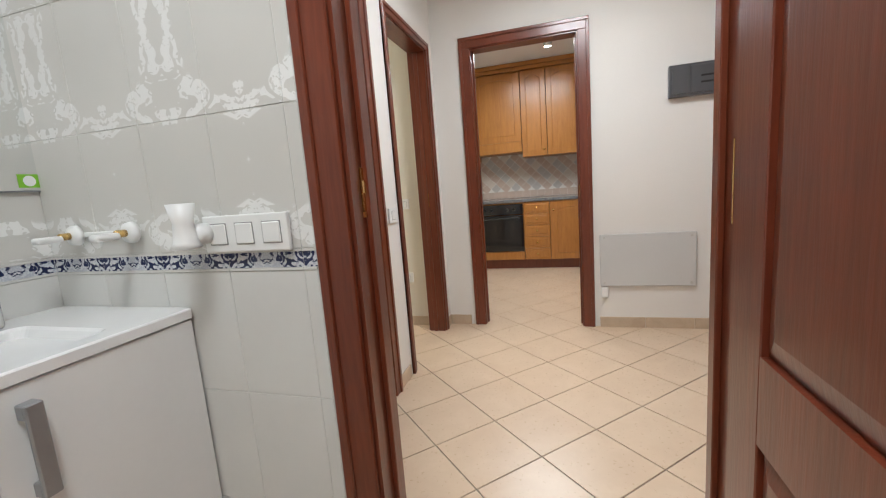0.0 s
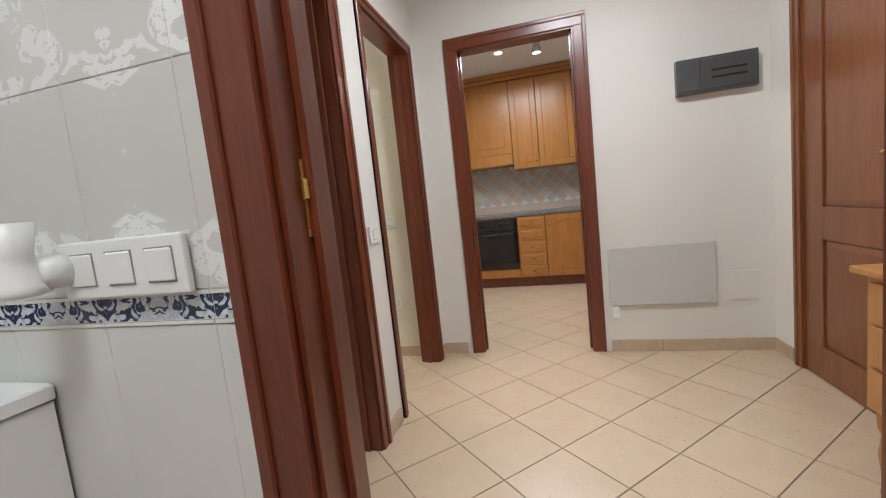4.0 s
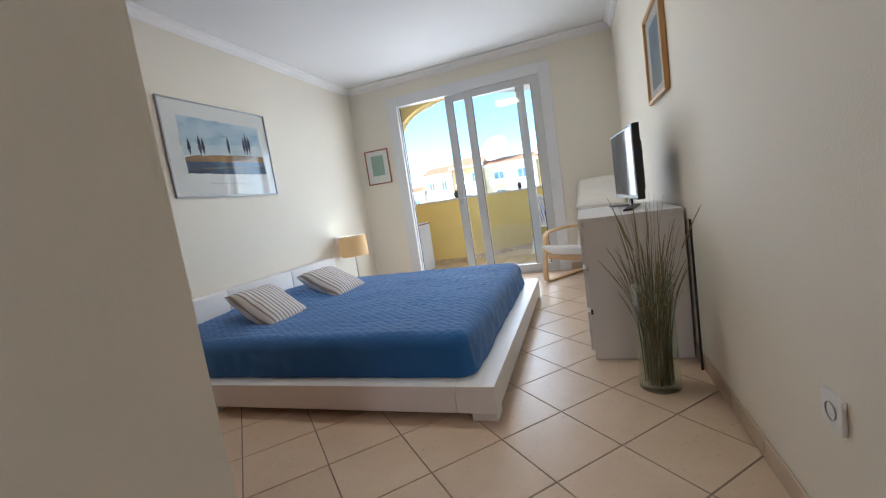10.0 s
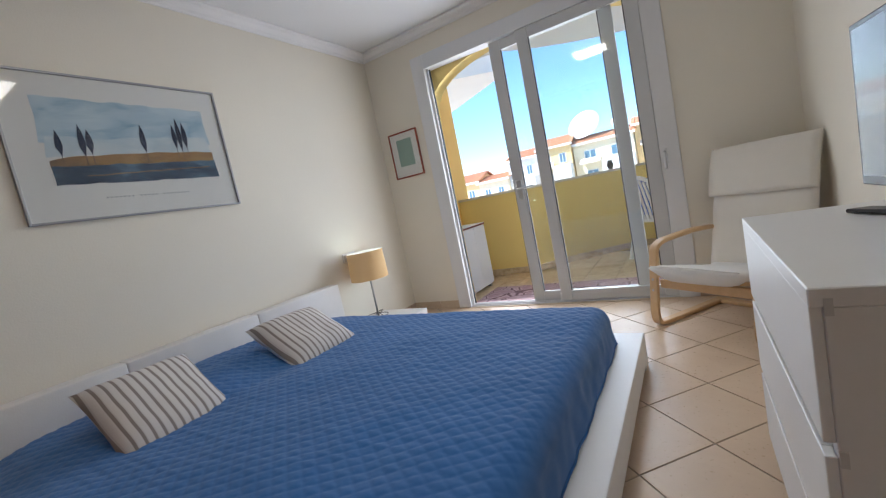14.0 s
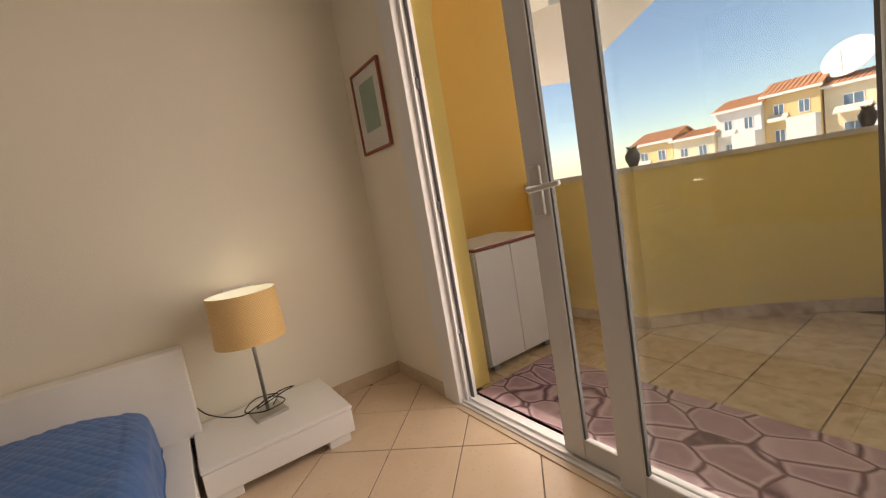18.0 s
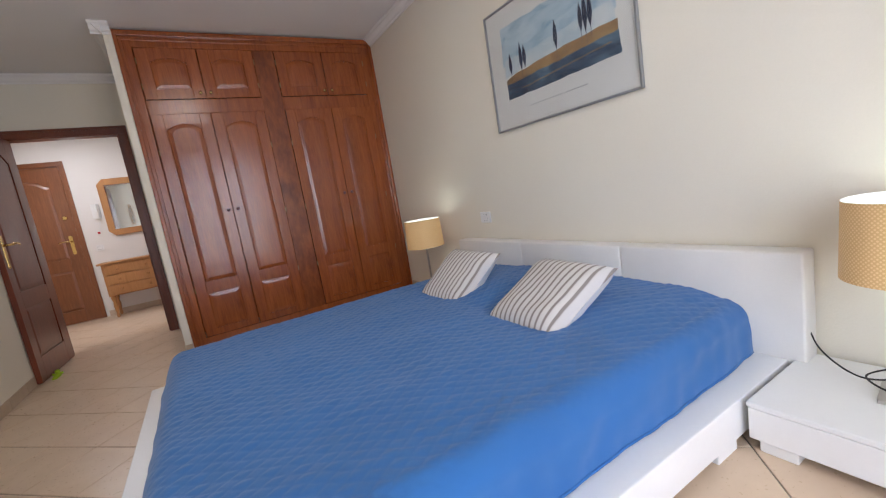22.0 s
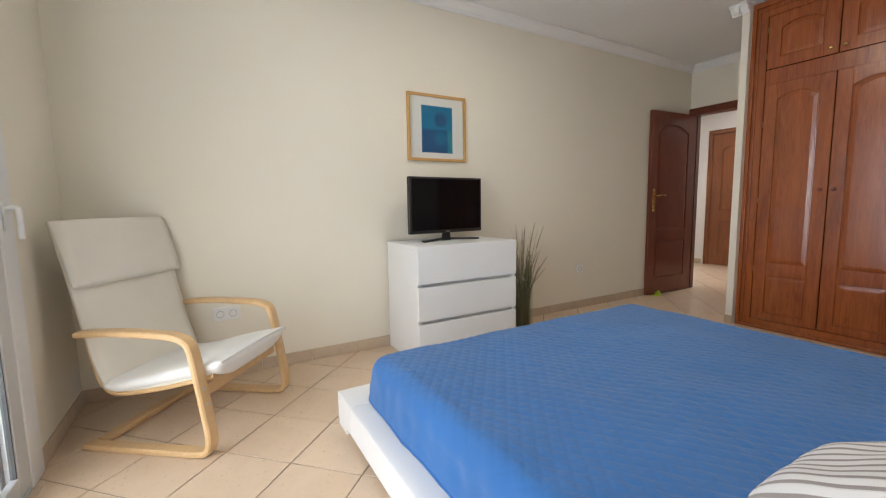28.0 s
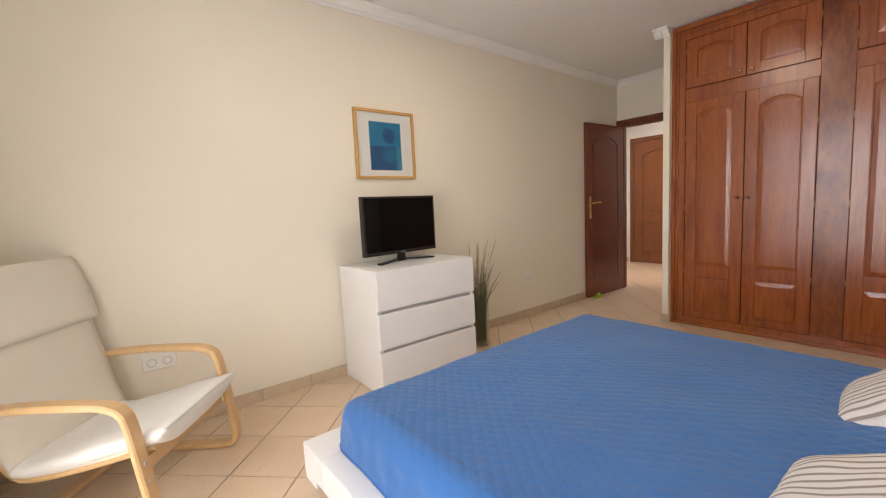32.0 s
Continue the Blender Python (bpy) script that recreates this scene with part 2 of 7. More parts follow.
HONEY = wood("honey_oak_wood", (0.31, 0.112, 0.018), (0.53, 0.235, 0.048), 0.34, coat=0.35)
PINE = wood("waxed_pine_wood", (0.36, 0.15, 0.045), (0.58, 0.29, 0.10), 0.4, coat=0.2)
BIRCH = wood("birch_veneer", (0.58, 0.36, 0.165), (0.74, 0.51, 0.27), 0.42, coat=0.2, grain=(14, 3, 3))
FRAME_OAK = wood("oak_picture_frame", (0.47, 0.25, 0.07), (0.66, 0.40, 0.15), 0.45, coat=0.1)
RED_FRAME = wood("cherry_picture_frame", (0.22, 0.05, 0.03), (0.38, 0.11, 0.06), 0.45, coat=0.1)
LACQ = plain("white_lacquer", (0.80, 0.80, 0.79), 0.36, 0.03, 3, 60, 0.015)
# Greyer lacquer: puts shade into the dresser's gaps; also the hall heater's grey.
LACQ_GREY = plain("gap_shade_grey_lacquer", (0.62, 0.62, 0.61), 0.5, 0.03, 3, 60, 0.015)
LEATHER = plain("white_leatherette", (0.78, 0.76, 0.72), 0.48, 0.05, 5, 220, 0.12)
PVC = plain("white_aluminium", (0.74, 0.745, 0.745), 0.35, 0.03, 3, 60, 0.0)
# The trim's white aluminium, greyed: the backlit panels' shade is in the colour.
SHADED_STILE = plain("shaded_panel_aluminium", (0.58, 0.585, 0.58), 0.42, 0.03, 3, 60, 0.0)
GASKET = plain("grey_gasket", (0.10, 0.105, 0.105), 0.6, 0.1, 10, 100, 0.0)
BRASS = plain("polished_brass", (0.70, 0.48, 0.18), 0.26, 0.08, 20, 120, 0.0, metal=1.0)
AGED_BRASS = plain("aged_brass", (0.26, 0.16, 0.06), 0.42, 0.08, 20, 120, 0.0, metal=1.0)
CHROME = plain("chrome", (0.82, 0.83, 0.85), 0.12, 0.04, 10, 80, 0.0, metal=1.0)
STEEL = plain("brushed_steel", (0.58, 0.57, 0.55), 0.34, 0.06, 10, 160, 0.02, metal=1.0)
GREY_METAL = plain("satin_grey_metal", (0.36, 0.37, 0.385), 0.4, 0.05, 10, 120, 0.0, metal=0.7)
PLASTIC = plain("white_plastic", (0.82, 0.82, 0.80), 0.35, 0.02, 5, 60, 0.0)
DARKP = plain("black_plastic", (0.012, 0.012, 0.013), 0.35, 0.1, 5, 60, 0.0)
SCREEN = plain("tv_screen", (0.004, 0.004, 0.005), 0.03, 0.05, 2, 40, 0.0)
SCREEN.node_tree.nodes["Principled BSDF"].inputs["Specular IOR Level"].default_value = 0.22
GLASS = glass("window_glass")
CLEAR = glass("clear_vase_glass", (0.93, 0.96, 0.93))
MIRROR = plain("mirror_silver", (0.90, 0.92, 0.92), 0.01, 0.0, 1, 1, 0.0, metal=1.0)
ORANGE = plain("orange_render", (0.90, 0.55, 0.15), 0.85, 0.06, 1.5, 110, 0.25)
YELLOW = plain("yellow_render", (0.88, 0.68, 0.25), 0.85, 0.06, 1.5, 110, 0.25)
SOFFIT = plain("balcony_soffit_paint", (0.86, 0.84, 0.80), 0.85, 0.04, 1.2, 90, 0.15)
MARBLE = plain("pale_stone_cap", (0.70, 0.64, 0.55), 0.5, 0.1, 5, 60, 0.05)


# ---- mesh helpers ----
def mesh_of(name, bm, mat, smooth=False):
    me = bpy.data.meshes.new(name)
    bmesh.ops.recalc_face_normals(bm, faces=bm.faces[:])
    if smooth:
        for f in bm.faces:
            f.smooth = True
    bm.to_mesh(me)
    bm.free()
    for k in (mat if isinstance(mat, (list, tuple)) else [mat]):
        me.materials.append(k)
    return me


def part(name, bm, mat, parent=None, label="", m=None, smooth=False):
    ob = new(name, mesh_of(name, bm, mat, smooth))
    if m is not None:
        ob.matrix_basis = m
    ob.parent = parent
    if label:
        ob["label"] = label
    return ob


def thing(name, m, label, category, group=""):
    ob = new(name)
    ob.empty_display_size = 0.1
    ob.matrix_basis = m
    return tagged(ob, label, category, group)


def box(x0, x1, y0, y1, z0, z1, bev=0.0, seg=2, bm=None):
    """A box, added to bm if one is given, with rounded edges."""
    b = bmesh.new()
    bmesh.ops.create_cube(b, size=1)
    for v in b.verts:
        v.co = Vector(((x0 + x1) / 2 + v.co.x * (x1 - x0), (y0 + y1) / 2 + v.co.y * (y1 - y0), (z0 + z1) / 2 + v.co.z * (z1 - z0)))
    if bev:
        bmesh.ops.bevel(b, geom=b.edges[:], offset=bev, segments=seg, affect="EDGES", profile=0.5)
    return b if bm is None else join(bm, b)


def join(bm, b, m=None):
    if m is not None:
        b.transform(m)
    me = bpy.data.meshes.new("tmp")
    b.to_mesh(me)
    b.free()
    bm.from_mesh(me)
    bpy.data.meshes.remove(me)
    return bm


def prism(pts, d0, d1, axis="y", bev=0.0):
    """A flat outline (a, b) drawn out along an axis: x gives (y, z), y gives (x, z), z gives (x, y)."""
    def at(a, b, d):
        return {"x": (d, a, b), "y": (a, d, b), "z": (a, b, d)}[axis]
    b = bmesh.new()
    lo, hi = [b.verts.new(at(*p, d0)) for p in pts], [b.verts.new(at(*p, d1)) for p in pts]
    b.faces.new(lo)
    b.faces.new(hi[::-1])
    for i in range(len(pts)):
        j = (i + 1) % len(pts)
        b.faces.new((lo[i], hi[i], hi[j], lo[j]))
    bmesh.ops.recalc_face_normals(b, faces=b.faces[:])
    if bev:
        bmesh.ops.bevel(b, geom=b.edges[:], offset=bev, segments=2, affect="EDGES", profile=0.5)
    return b


def lathe(profile, seg=32, cap=True):
    """Turn (radius, height) pairs about z."""
    b = bmesh.new()
    rings = []
    for r, z in profile:
        rings.append([b.verts.new((r * math.cos(2 * math.pi * k / seg), r * math.sin(2 * math.pi * k / seg), z)) for k in range(seg)])
    for a, c in zip(rings, rings[1:]):
        for k in range(seg):
            b.faces.new((a[k], a[(k + 1) % seg], c[(k + 1) % seg], c[k]))
    if cap:
        b.faces.new(rings[0][::-1])
        b.faces.new(rings[-1])
    return b


def tube(pts, r, seg=8, taper=None):
    """A round bar along a line of points."""
    b = bmesh.new()
    pts = [Vector(p) for p in pts]
    rings = []
    up = Vector((0.13, 0.27, 0.95)).normalized()
    for i, p in enumerate(pts):
        d = (pts[min(i + 1, len(pts) - 1)] - pts[max(i - 1, 0)]).normalized()
        s = d.cross(up if abs(d.dot(up)) < 0.95 else Vector((1, 0, 0))).normalized()
        t = d.cross(s)
        rr = r if taper is None else r + (taper - r) * i / (len(pts) - 1)
        rings.append([b.verts.new(p + rr * (math.cos(2 * math.pi * k / seg) * s + math.sin(2 * math.pi * k / seg) * t)) for k in range(seg)])
    for a, c in zip(rings, rings[1:]):
        for k in range(seg):
            b.faces.new((a[k], a[(k + 1) % seg], c[(k + 1) % seg], c[k]))
    b.faces.new(rings[0][::-1])
    b.faces.new(rings[-1])
    return b


def ribbon(pts, width, thick, axis=Vector((0, 1, 0))):
    """A flat bar of the given width (along axis) and thickness that follows a line of points, edges rounded."""
    b = bmesh.new()
    pts = [Vector(p) for p in pts]
    rings = []
    e = min(thick, width) * 0.25
    for i, p in enumerate(pts):
        d = (pts[min(i + 1, len(pts) - 1)] - pts[max(i - 1, 0)]).normalized()
        s = d.cross(axis).normalized()
        w, t = width / 2, thick / 2
        sec = ((-w, -t + e), (-w + e, -t), (w - e, -t), (w, -t + e), (w, t - e), (w - e, t), (-w + e, t), (-w, t - e))
        rings.append([b.verts.new(p + axis * u + s * v) for u, v in sec])
    for a, c in zip(rings, rings[1:]):
        for k in range(8):
            b.faces.new((a[k], a[(k + 1) % 8], c[(k + 1) % 8], c[k]))
    b.faces.new(rings[0][::-1])
    b.faces.new(rings[-1])
    return b


def smooth_line(pts, steps=6):
    """A Catmull-Rom line through points."""
    pts = [Vector(p) for p in pts]
    ext = [pts[0] * 2 - pts[1]] + pts + [pts[-1] * 2 - pts[-2]]
    out = []
    for i in range(1, len(ext) - 2):
        a, b, c, d = ext[i - 1:i + 3]
        for k in range(steps):
            t = k / steps
            out.append(0.5 * (2 * b + (c - a) * t + (2 * a - 5 * b + 4 * c - d) * t * t + (3 * b - a - 3 * c + d) * t ** 3))
    return out + [pts[-1]]


def boxes(*some):
    bm = bmesh.new()
    for s in some:
        box(*s, bm=bm)
    return bm


def structure(name, bm, mat, label, category="wall"):
    return tagged(part(name, bm, mat), label, category, kind="structure")


# ---- the shell ----
T = 0.06
TX = X_TV + T
structure("wall_east", boxes((X_TV, TX, Y_DOOR, Y_WIN, 0, CEIL)), CREAM, "cream painted wall behind the television and dresser")
structure("wall_west", boxes((X_HEAD - T, X_HEAD, Y_WARD - 0.1, Y_WIN, 0, CEIL)), CREAM, "cream painted wall behind the bed's headboard")
WX0, WX1, WZ = -2.61, -0.60, 2.375
structure("wall_north", boxes((X_HEAD - T, WX0, Y_WIN, Y_WIN + 0.1, 0, CEIL), (WX1, TX, Y_WIN, Y_WIN + 0.1, 0, CEIL), (WX0, WX1, Y_WIN, Y_WIN + 0.1, WZ, CEIL)), CREAM, "cream painted wall round the balcony door")
structure("wall_passage", boxes((X_STUB - 0.052, X_STUB, Y_DOOR, Y_STUB, 0, CEIL)), CREAM, "cream painted wall at the side of the wardrobe")
DX0, DX1, DZ = -0.835, 0.035, 2.07
structure("wall_door_bedroom", boxes((X_STUB, DX0, Y_DOOR - T, Y_DOOR, 0, CEIL), (DX1, TX, Y_DOOR - T, Y_DOOR, 0, CEIL), (DX0, DX1, Y_DOOR - T, Y_DOOR, DZ, CEIL)), CREAM, "cream painted wall over the bedroom door")
OX0, OX1 = 0.32, 1.07
structure("wall_hall_north", boxes((X_HALLW, DX0, Y_HALL, Y_DOOR - T - 0.002, 0, CEIL), (DX1, OX0, Y_HALL, Y_DOOR - T - 0.002, 0, CEIL), (OX1, X_KIT, Y_HALL, Y_DOOR - T - 0.002, 0, CEIL), (DX0, DX1, Y_HALL, Y_DOOR - T - 0.002, DZ, CEIL), (OX0, OX1, Y_HALL, Y_DOOR - T - 0.002, DZ + 0.05, CEIL)), WHITE_WALL, "white painted hall wall with two doorways")
KY0, KY1 = -0.63, 0.17
structure("wall_kitchen", boxes((X_KIT, X_KIT + 0.12, KY1, Y_HALL + 0.08, 0, CEIL), (X_KIT, X_KIT + 0.12, Y_SOUTH, KY0, 0, CEIL), (X_KIT, X_KIT + 0.12, KY0, KY1, 2.13, CEIL)), WHITE_WALL, "white painted hall wall with the kitchen doorway")
EX0, EX1 = 0.10, 0.955
structure("wall_south", boxes((X_HALLW, EX0, Y_SOUTH - 0.12, Y_SOUTH, 0, CEIL), (EX1, X_KIT + 0.12, Y_SOUTH - 0.12, Y_SOUTH, 0, CEIL), (EX0, EX1, Y_SOUTH - 0.12, Y_SOUTH, 2.15, CEIL)), WHITE_WALL, "white painted hall wall round the entrance door")
BY0, BY1 = -0.77, -0.035
structure("wall_bath_hall_side", boxes((X_BATH + T, X_HALLW, BY1, Y_DOOR, 0, CEIL), (X_BATH + T, X_HALLW, Y_SOUTH, BY0, 0, CEIL), (X_BATH + T, X_HALLW, BY0, BY1, DZ, CEIL)), WHITE_WALL, "white painted hall wall beside the bathroom door")
structure("wall_bath_east", boxes((X_BATH + 0.0008, X_BATH + T - 0.002, BY1, Y_MIR + 0.1, 0, CEIL), (X_BATH + 0.0008, X_BATH + T - 0.002, -1.75, BY0, 0, CEIL), (X_BATH + 0.0008, X_BATH + T - 0.002, BY0, BY1, DZ, CEIL)), WHITE_GROUT, "tiled bathroom wall round its door")
structure("wall_bath_north", boxes((-3.3, X_BATH + 0.0005, Y_MIR + 0.0008, Y_MIR + 0.1, 0, CEIL)), WHITE_GROUT, "tiled bathroom wall behind the washbasin")
structure("wall_bath_south", boxes((-3.3, X_BATH + 0.006, -1.75, -1.65, 0, CEIL)), WHITE_WALL, "pale bathroom wall under the water heater")
structure("wall_bath_west", boxes((-3.36, -3.3, -1.75, Y_MIR + 0.1, 0, CEIL)), WHITE_WALL, "pale bathroom end wall")
structure("wall_side_room_west", boxes((TX + 0.002, TX + 0.06, Y_DOOR, 3.2, 0, CEIL)), CREAM, "cream wall of the side room")
structure("wall_side_room_east", boxes((1.17, 1.23, Y_HALL + 0.08, 3.2, 0, CEIL)), CREAM, "cream wall of the side room with sockets")
structure("wall_side_room_end", boxes((TX, 1.23, 3.2, 3.26, 0, CEIL)), CREAM, "cream end wall of the side room")
structure("wall_kitchen_back", boxes((4.0, 4.06, -2.2, 1.5, 0, CEIL)), WHITE_WALL, "white kitchen wall behind the units")
structure("wall_kitchen_north", boxes((X_KIT + 0.12, 4.0, 1.5, 1.56, 0, CEIL)), WHITE_WALL, "white kitchen side wall")
structure("wall_kitchen_south", boxes((X_KIT + 0.12, 4.0, -2.26, -2.2, 0, CEIL)), WHITE_WALL, "white kitchen end wall")
structure("ceiling", boxes((X_HEAD - 0.1, TX, Y_DOOR - 0.1, Y_WIN + 0.1, CEIL, CEIL + 0.1), (-3.4, 4.1, -2.3, Y_DOOR - 0.1, CEIL, CEIL + 0.1), (TX, 4.1, Y_DOOR - 0.1, 3.3, CEIL, CEIL + 0.1)), CEILING, "white painted ceiling", "ceiling")
structure("floor_base", boxes((-3.4, 4.1, -2.3, Y_WIN + 0.18, -0.2, -0.004)), GROUT, "grey joints under the floor tiles", "floor")


# ---- trim: cornice, skirting, casings ----
def cornice_run(bm, a, b, into):
    """A moulded plaster strip under the ceiling from a to b; into: the way from the wall into the room."""
    a, b, n = Vector((*a, 0)), Vector((*b, 0)), Vector((*into, 0))
    sec = ((0, 0.075), (0, 0), (0.008, 0), (0.012, 0.012), (0.028, 0.022), (0.042, 0.045), (0.05, 0.052), (0.062, 0.056), (0.068, 0.062), (0.068, 0.075))
    lo = [bm.verts.new(a + n * u + Vector((0, 0, CEIL - 0.077 + w))) for u, w in sec]
    hi = [bm.verts.new(b + n * u + Vector((0, 0, CEIL - 0.077 + w))) for u, w in sec]
    for i in range(len(sec)):
        j = (i + 1) % len(sec)
        bm.faces.new((lo[i], lo[j], hi[j], hi[i]))
    bm.faces.new(lo)
    bm.faces.new(hi[::-1])


bm = bmesh.new()
cornice_run(bm, (X_TV - 0.001, Y_DOOR), (X_TV - 0.001, Y_WIN), (-1, 0))
cornice_run(bm, (X_HEAD + 0.001, Y_WARD), (X_HEAD + 0.001, Y_WIN), (1, 0))
cornice_run(bm, (X_HEAD, Y_WIN - 0.001), (X_TV, Y_WIN - 0.001), (0, -1))
cornice_run(bm, (X_STUB, Y_DOOR + 0.001), (X_TV, Y_DOOR + 0.001), (0, 1))
cornice_run(bm, (X_STUB + 0.001, Y_DOOR), (X_STUB + 0.001, Y_STUB + 0.06), (1, 0))
cornice_run(bm, (X_STUB - 0.052, Y_STUB + 0.001), (X_STUB + 0.07, Y_STUB + 0.001), (0, 1))
structure("cornice", bm, CORNICE, "white moulded plaster cornice", "cornice")
bm = bmesh.new()
cornice_run(bm, (X_HALLW, Y_HALL - 0.001), (X_KIT, Y_HALL - 0.001), (0, -1))
cornice_run(bm, (X_KIT - 0.001, Y_SOUTH), (X_KIT - 0.001, Y_HALL), (-1, 0))
cornice_run(bm, (X_HALLW, Y_SOUTH + 0.001), (X_KIT, Y_SOUTH + 0.001), (0, 1))
cornice_run(bm, (X_BATH - 0.002, -1.65), (X_BATH - 0.002, Y_MIR), (-1, 0))
cornice_run(bm, (-3.3, -1.649), (X_BATH, -1.649), (0, 1))
cornice_run(bm, (-3.3, Y_MIR - 0.004), (X_BATH, Y_MIR - 0.004), (0, -1))
structure("cornice_hall", bm, CORNICE, "white moulded plaster cornice of the hall and bathroom", "cornice")

BASEBOARDS = tagged(new("baseboard"), "beige ceramic skirting tiles along the walls", "baseboard", kind="structure")


def skirting(a, b, into, step=0.316, h=0.078, t=0.009):
    a, b = Vector((*a, 0)), Vector((*b, 0))
    d = (b - a).normalized()
    n = Vector((*into, 0))
    run, s = (b - a).length, 0.0
    while s < run - 0.01:
        e = min(run, s + step)
        turn = Matrix(((d.x, n.x, 0, a.x + d.x * s), (d.y, n.y, 0, a.y + d.y * s), (0, 0, 1, 0), (0, 0, 0, 1)))
        part("skirting_tile", box(0.0012, e - s - 0.0012, 0.0005, t, 0.0, h, 0.002, 1), BASE, BASEBOARDS, m=turn)
        s = e


skirting((X_TV, Y_DOOR + 0.01), (X_TV, Y_WIN), (-1, 0))
skirting((X_HEAD, Y_WARD + 0.05), (X_HEAD, Y_WIN), (1, 0))
skirting((X_HEAD, Y_WIN), (WX0, Y_WIN), (0, -1))
skirting((WX1, Y_WIN), (X_TV, Y_WIN), (0, -1))
skirting((X_STUB, Y_DOOR), (X_STUB, Y_STUB), (1, 0))
skirting((X_STUB - 0.052, Y_STUB), (X_STUB, Y_STUB), (0, 1))
skirting((X_KIT, Y_SOUTH), (X_KIT, KY0 - 0.09), (-1, 0))
skirting((X_KIT, KY1 + 0.09), (X_KIT, Y_HALL), (-1, 0))
skirting((0.075, Y_HALL), (OX0 - 0.06, Y_HALL), (0, -1))
skirting((OX1 + 0.08, Y_HALL), (X_KIT, Y_HALL), (0, -1))
skirting((1.17, Y_HALL + 0.1), (1.17, 3.2), (-1, 0))
skirting((X_HALLW, Y_SOUTH), (EX0 - 0.07, Y_SOUTH), (0, 1))
skirting((EX1 + 0.07, Y_SOUTH), (X_KIT, Y_SOUTH), (0, 1))


def casing(name, m, w, h, depth, mat, label, cw=0.085, both=True):
    """The lining and architraves of a doorway: local x across, y through the wall (0 to depth), z up."""
    t = tagged(new(name), label, "door frame", kind="structure")
    t.matrix_basis = m
    jt = 0.03
    for s, nm in ((0, "jamb"), (1, "jamb")):
        x0 = -jt + s * (w + jt)
        part(nm, boxes((x0, x0 + jt, 0.0, depth, 0, h + jt)), mat, t)
        xs = (0.0, 0.012) if s == 0 else (w - 0.012, w)
        part("door_stop", box(xs[0], xs[1], depth * 0.45, depth * 0.45 + 0.03, 0, h, 0.002, 1), mat, t)
    part("head", boxes((0, w, 0.0, depth, h, h + jt)), mat, t)
    for y, out in ((0.0, -1), (depth, 1)):
        if out == 1 and not both:
            continue
        for s in (0, 1):
            b = bmesh.new()
            for u0, u1, th in ((0.008, cw, 0.013), (cw - 0.024, cw, 0.020)):
                x0, x1 = (-u1, -u0) if s == 0 else (w + u0, w + u1)
                ya, yb = sorted((y, y + out * th))
                box(x0, x1, ya, yb, 0, h + (u0 if u0 > 0.02 else 0.008) + (0.0 if u0 > 0.02 else 0), 0.003, 1, bm=b)
            part("architrave", b, mat, t)
        b = bmesh.new()
        for u0, u1, th in ((0.008, cw, 0.0134), (cw - 0.024, cw, 0.0204)):
            ya, yb = sorted((y, y + out * th))
            box(-u1 + 0.0004, w + u1 - 0.0004, ya, yb, h + u0, h + u1, 0.003, 1, bm=b)
        part("architrave", b, mat, t)
    return t


def arch_outline(x0, x1, z0, z1, rise, steps=14):
    """A panel outline whose top is a shallow arch."""
    pts = [(x0, z0), (x1, z0)]
    if rise <= 0:
        return pts + [(x1, z1), (x0, z1)]
    for k in range(steps + 1):
        u = k / steps
        pts.append((x1 + (x0 - x1) * u, z1 - rise + rise * min(1.0, max(0.0, math.sin(math.pi * u) * 1.15 - 0.15)) ** 0.7))
    return pts


def raised_panel(outline, y, out, lift=0.008, inset=0.03):
    """A fielded panel: a bevelled border that rises to a flat field. out: the way it faces along y."""
    b = bmesh.new()
    xs, zs = [p[0] for p in outline], [p[1] for p in outline]
    cx, cz, hx, hz = (min(xs) + max(xs)) / 2, (min(zs) + max(zs)) / 2, (max(xs) - min(xs)) / 2, (max(zs) - min(zs)) / 2
    rings = []
    for ins, up in ((0.0, 0.0), (0.005, 0.001), (0.007, 0.0045), (inset, lift), (inset + 0.004, lift)):
        kx, kz = (hx - ins) / hx, (hz - ins) / hz
        rings.append([b.verts.new((cx + (px - cx) * kx, y + out * up, cz + (pz - cz) * kz)) for px, pz in outline])
    k = len(outline)
    for a, c in zip(rings, rings[1:]):
        for i in range(k):
            b.faces.new((a[i], a[(i + 1) % k], c[(i + 1) % k], c[i]))
    b.faces.new(rings[-1])
    b.faces.new(rings[0][::-1])
    return b


def leaf_frame(w, h, t, panels, two_sided=True, core=0.4):
    """Stiles, rails and a thinner core. panels: (x0, x1, z0, z1, rise)."""
    b = bmesh.new()
    y0, y1 = 0.0, t
    xs = sorted({p[0] for p in panels} | {p[1] for p in panels})
    box(0, xs[0], y0, y1, 0, h, 0.002, 1, bm=b)
    box(xs[-1], w, y0, y1, 0, h, 0.002, 1, bm=b)
    zs = [0] + [z for p in sorted(panels, key=lambda q: q[2]) for z in (p[2], p[3])] + [h]
    for i in range(0, len(zs), 2):
        box(xs[0], xs[-1], y0 + 0.0002, y1 - 0.0002, zs[i], zs[i + 1], bm=b)
    for x0, x1, z0, z1, rise in panels:
        box(x0, x1, t * 0.5 - t * core / 2, t * 0.5 + t * core / 2, z0, z1, bm=b)
        if rise > 0:
            top = arch_outline(x0, x1, z0, z1, rise)[2:]
            join(b, prism(top + [(x0, z1 + 0.001), (x1, z1 + 0.001)][:], y0 + 0.0003, y1 - 0.0003, "y"))
    return b


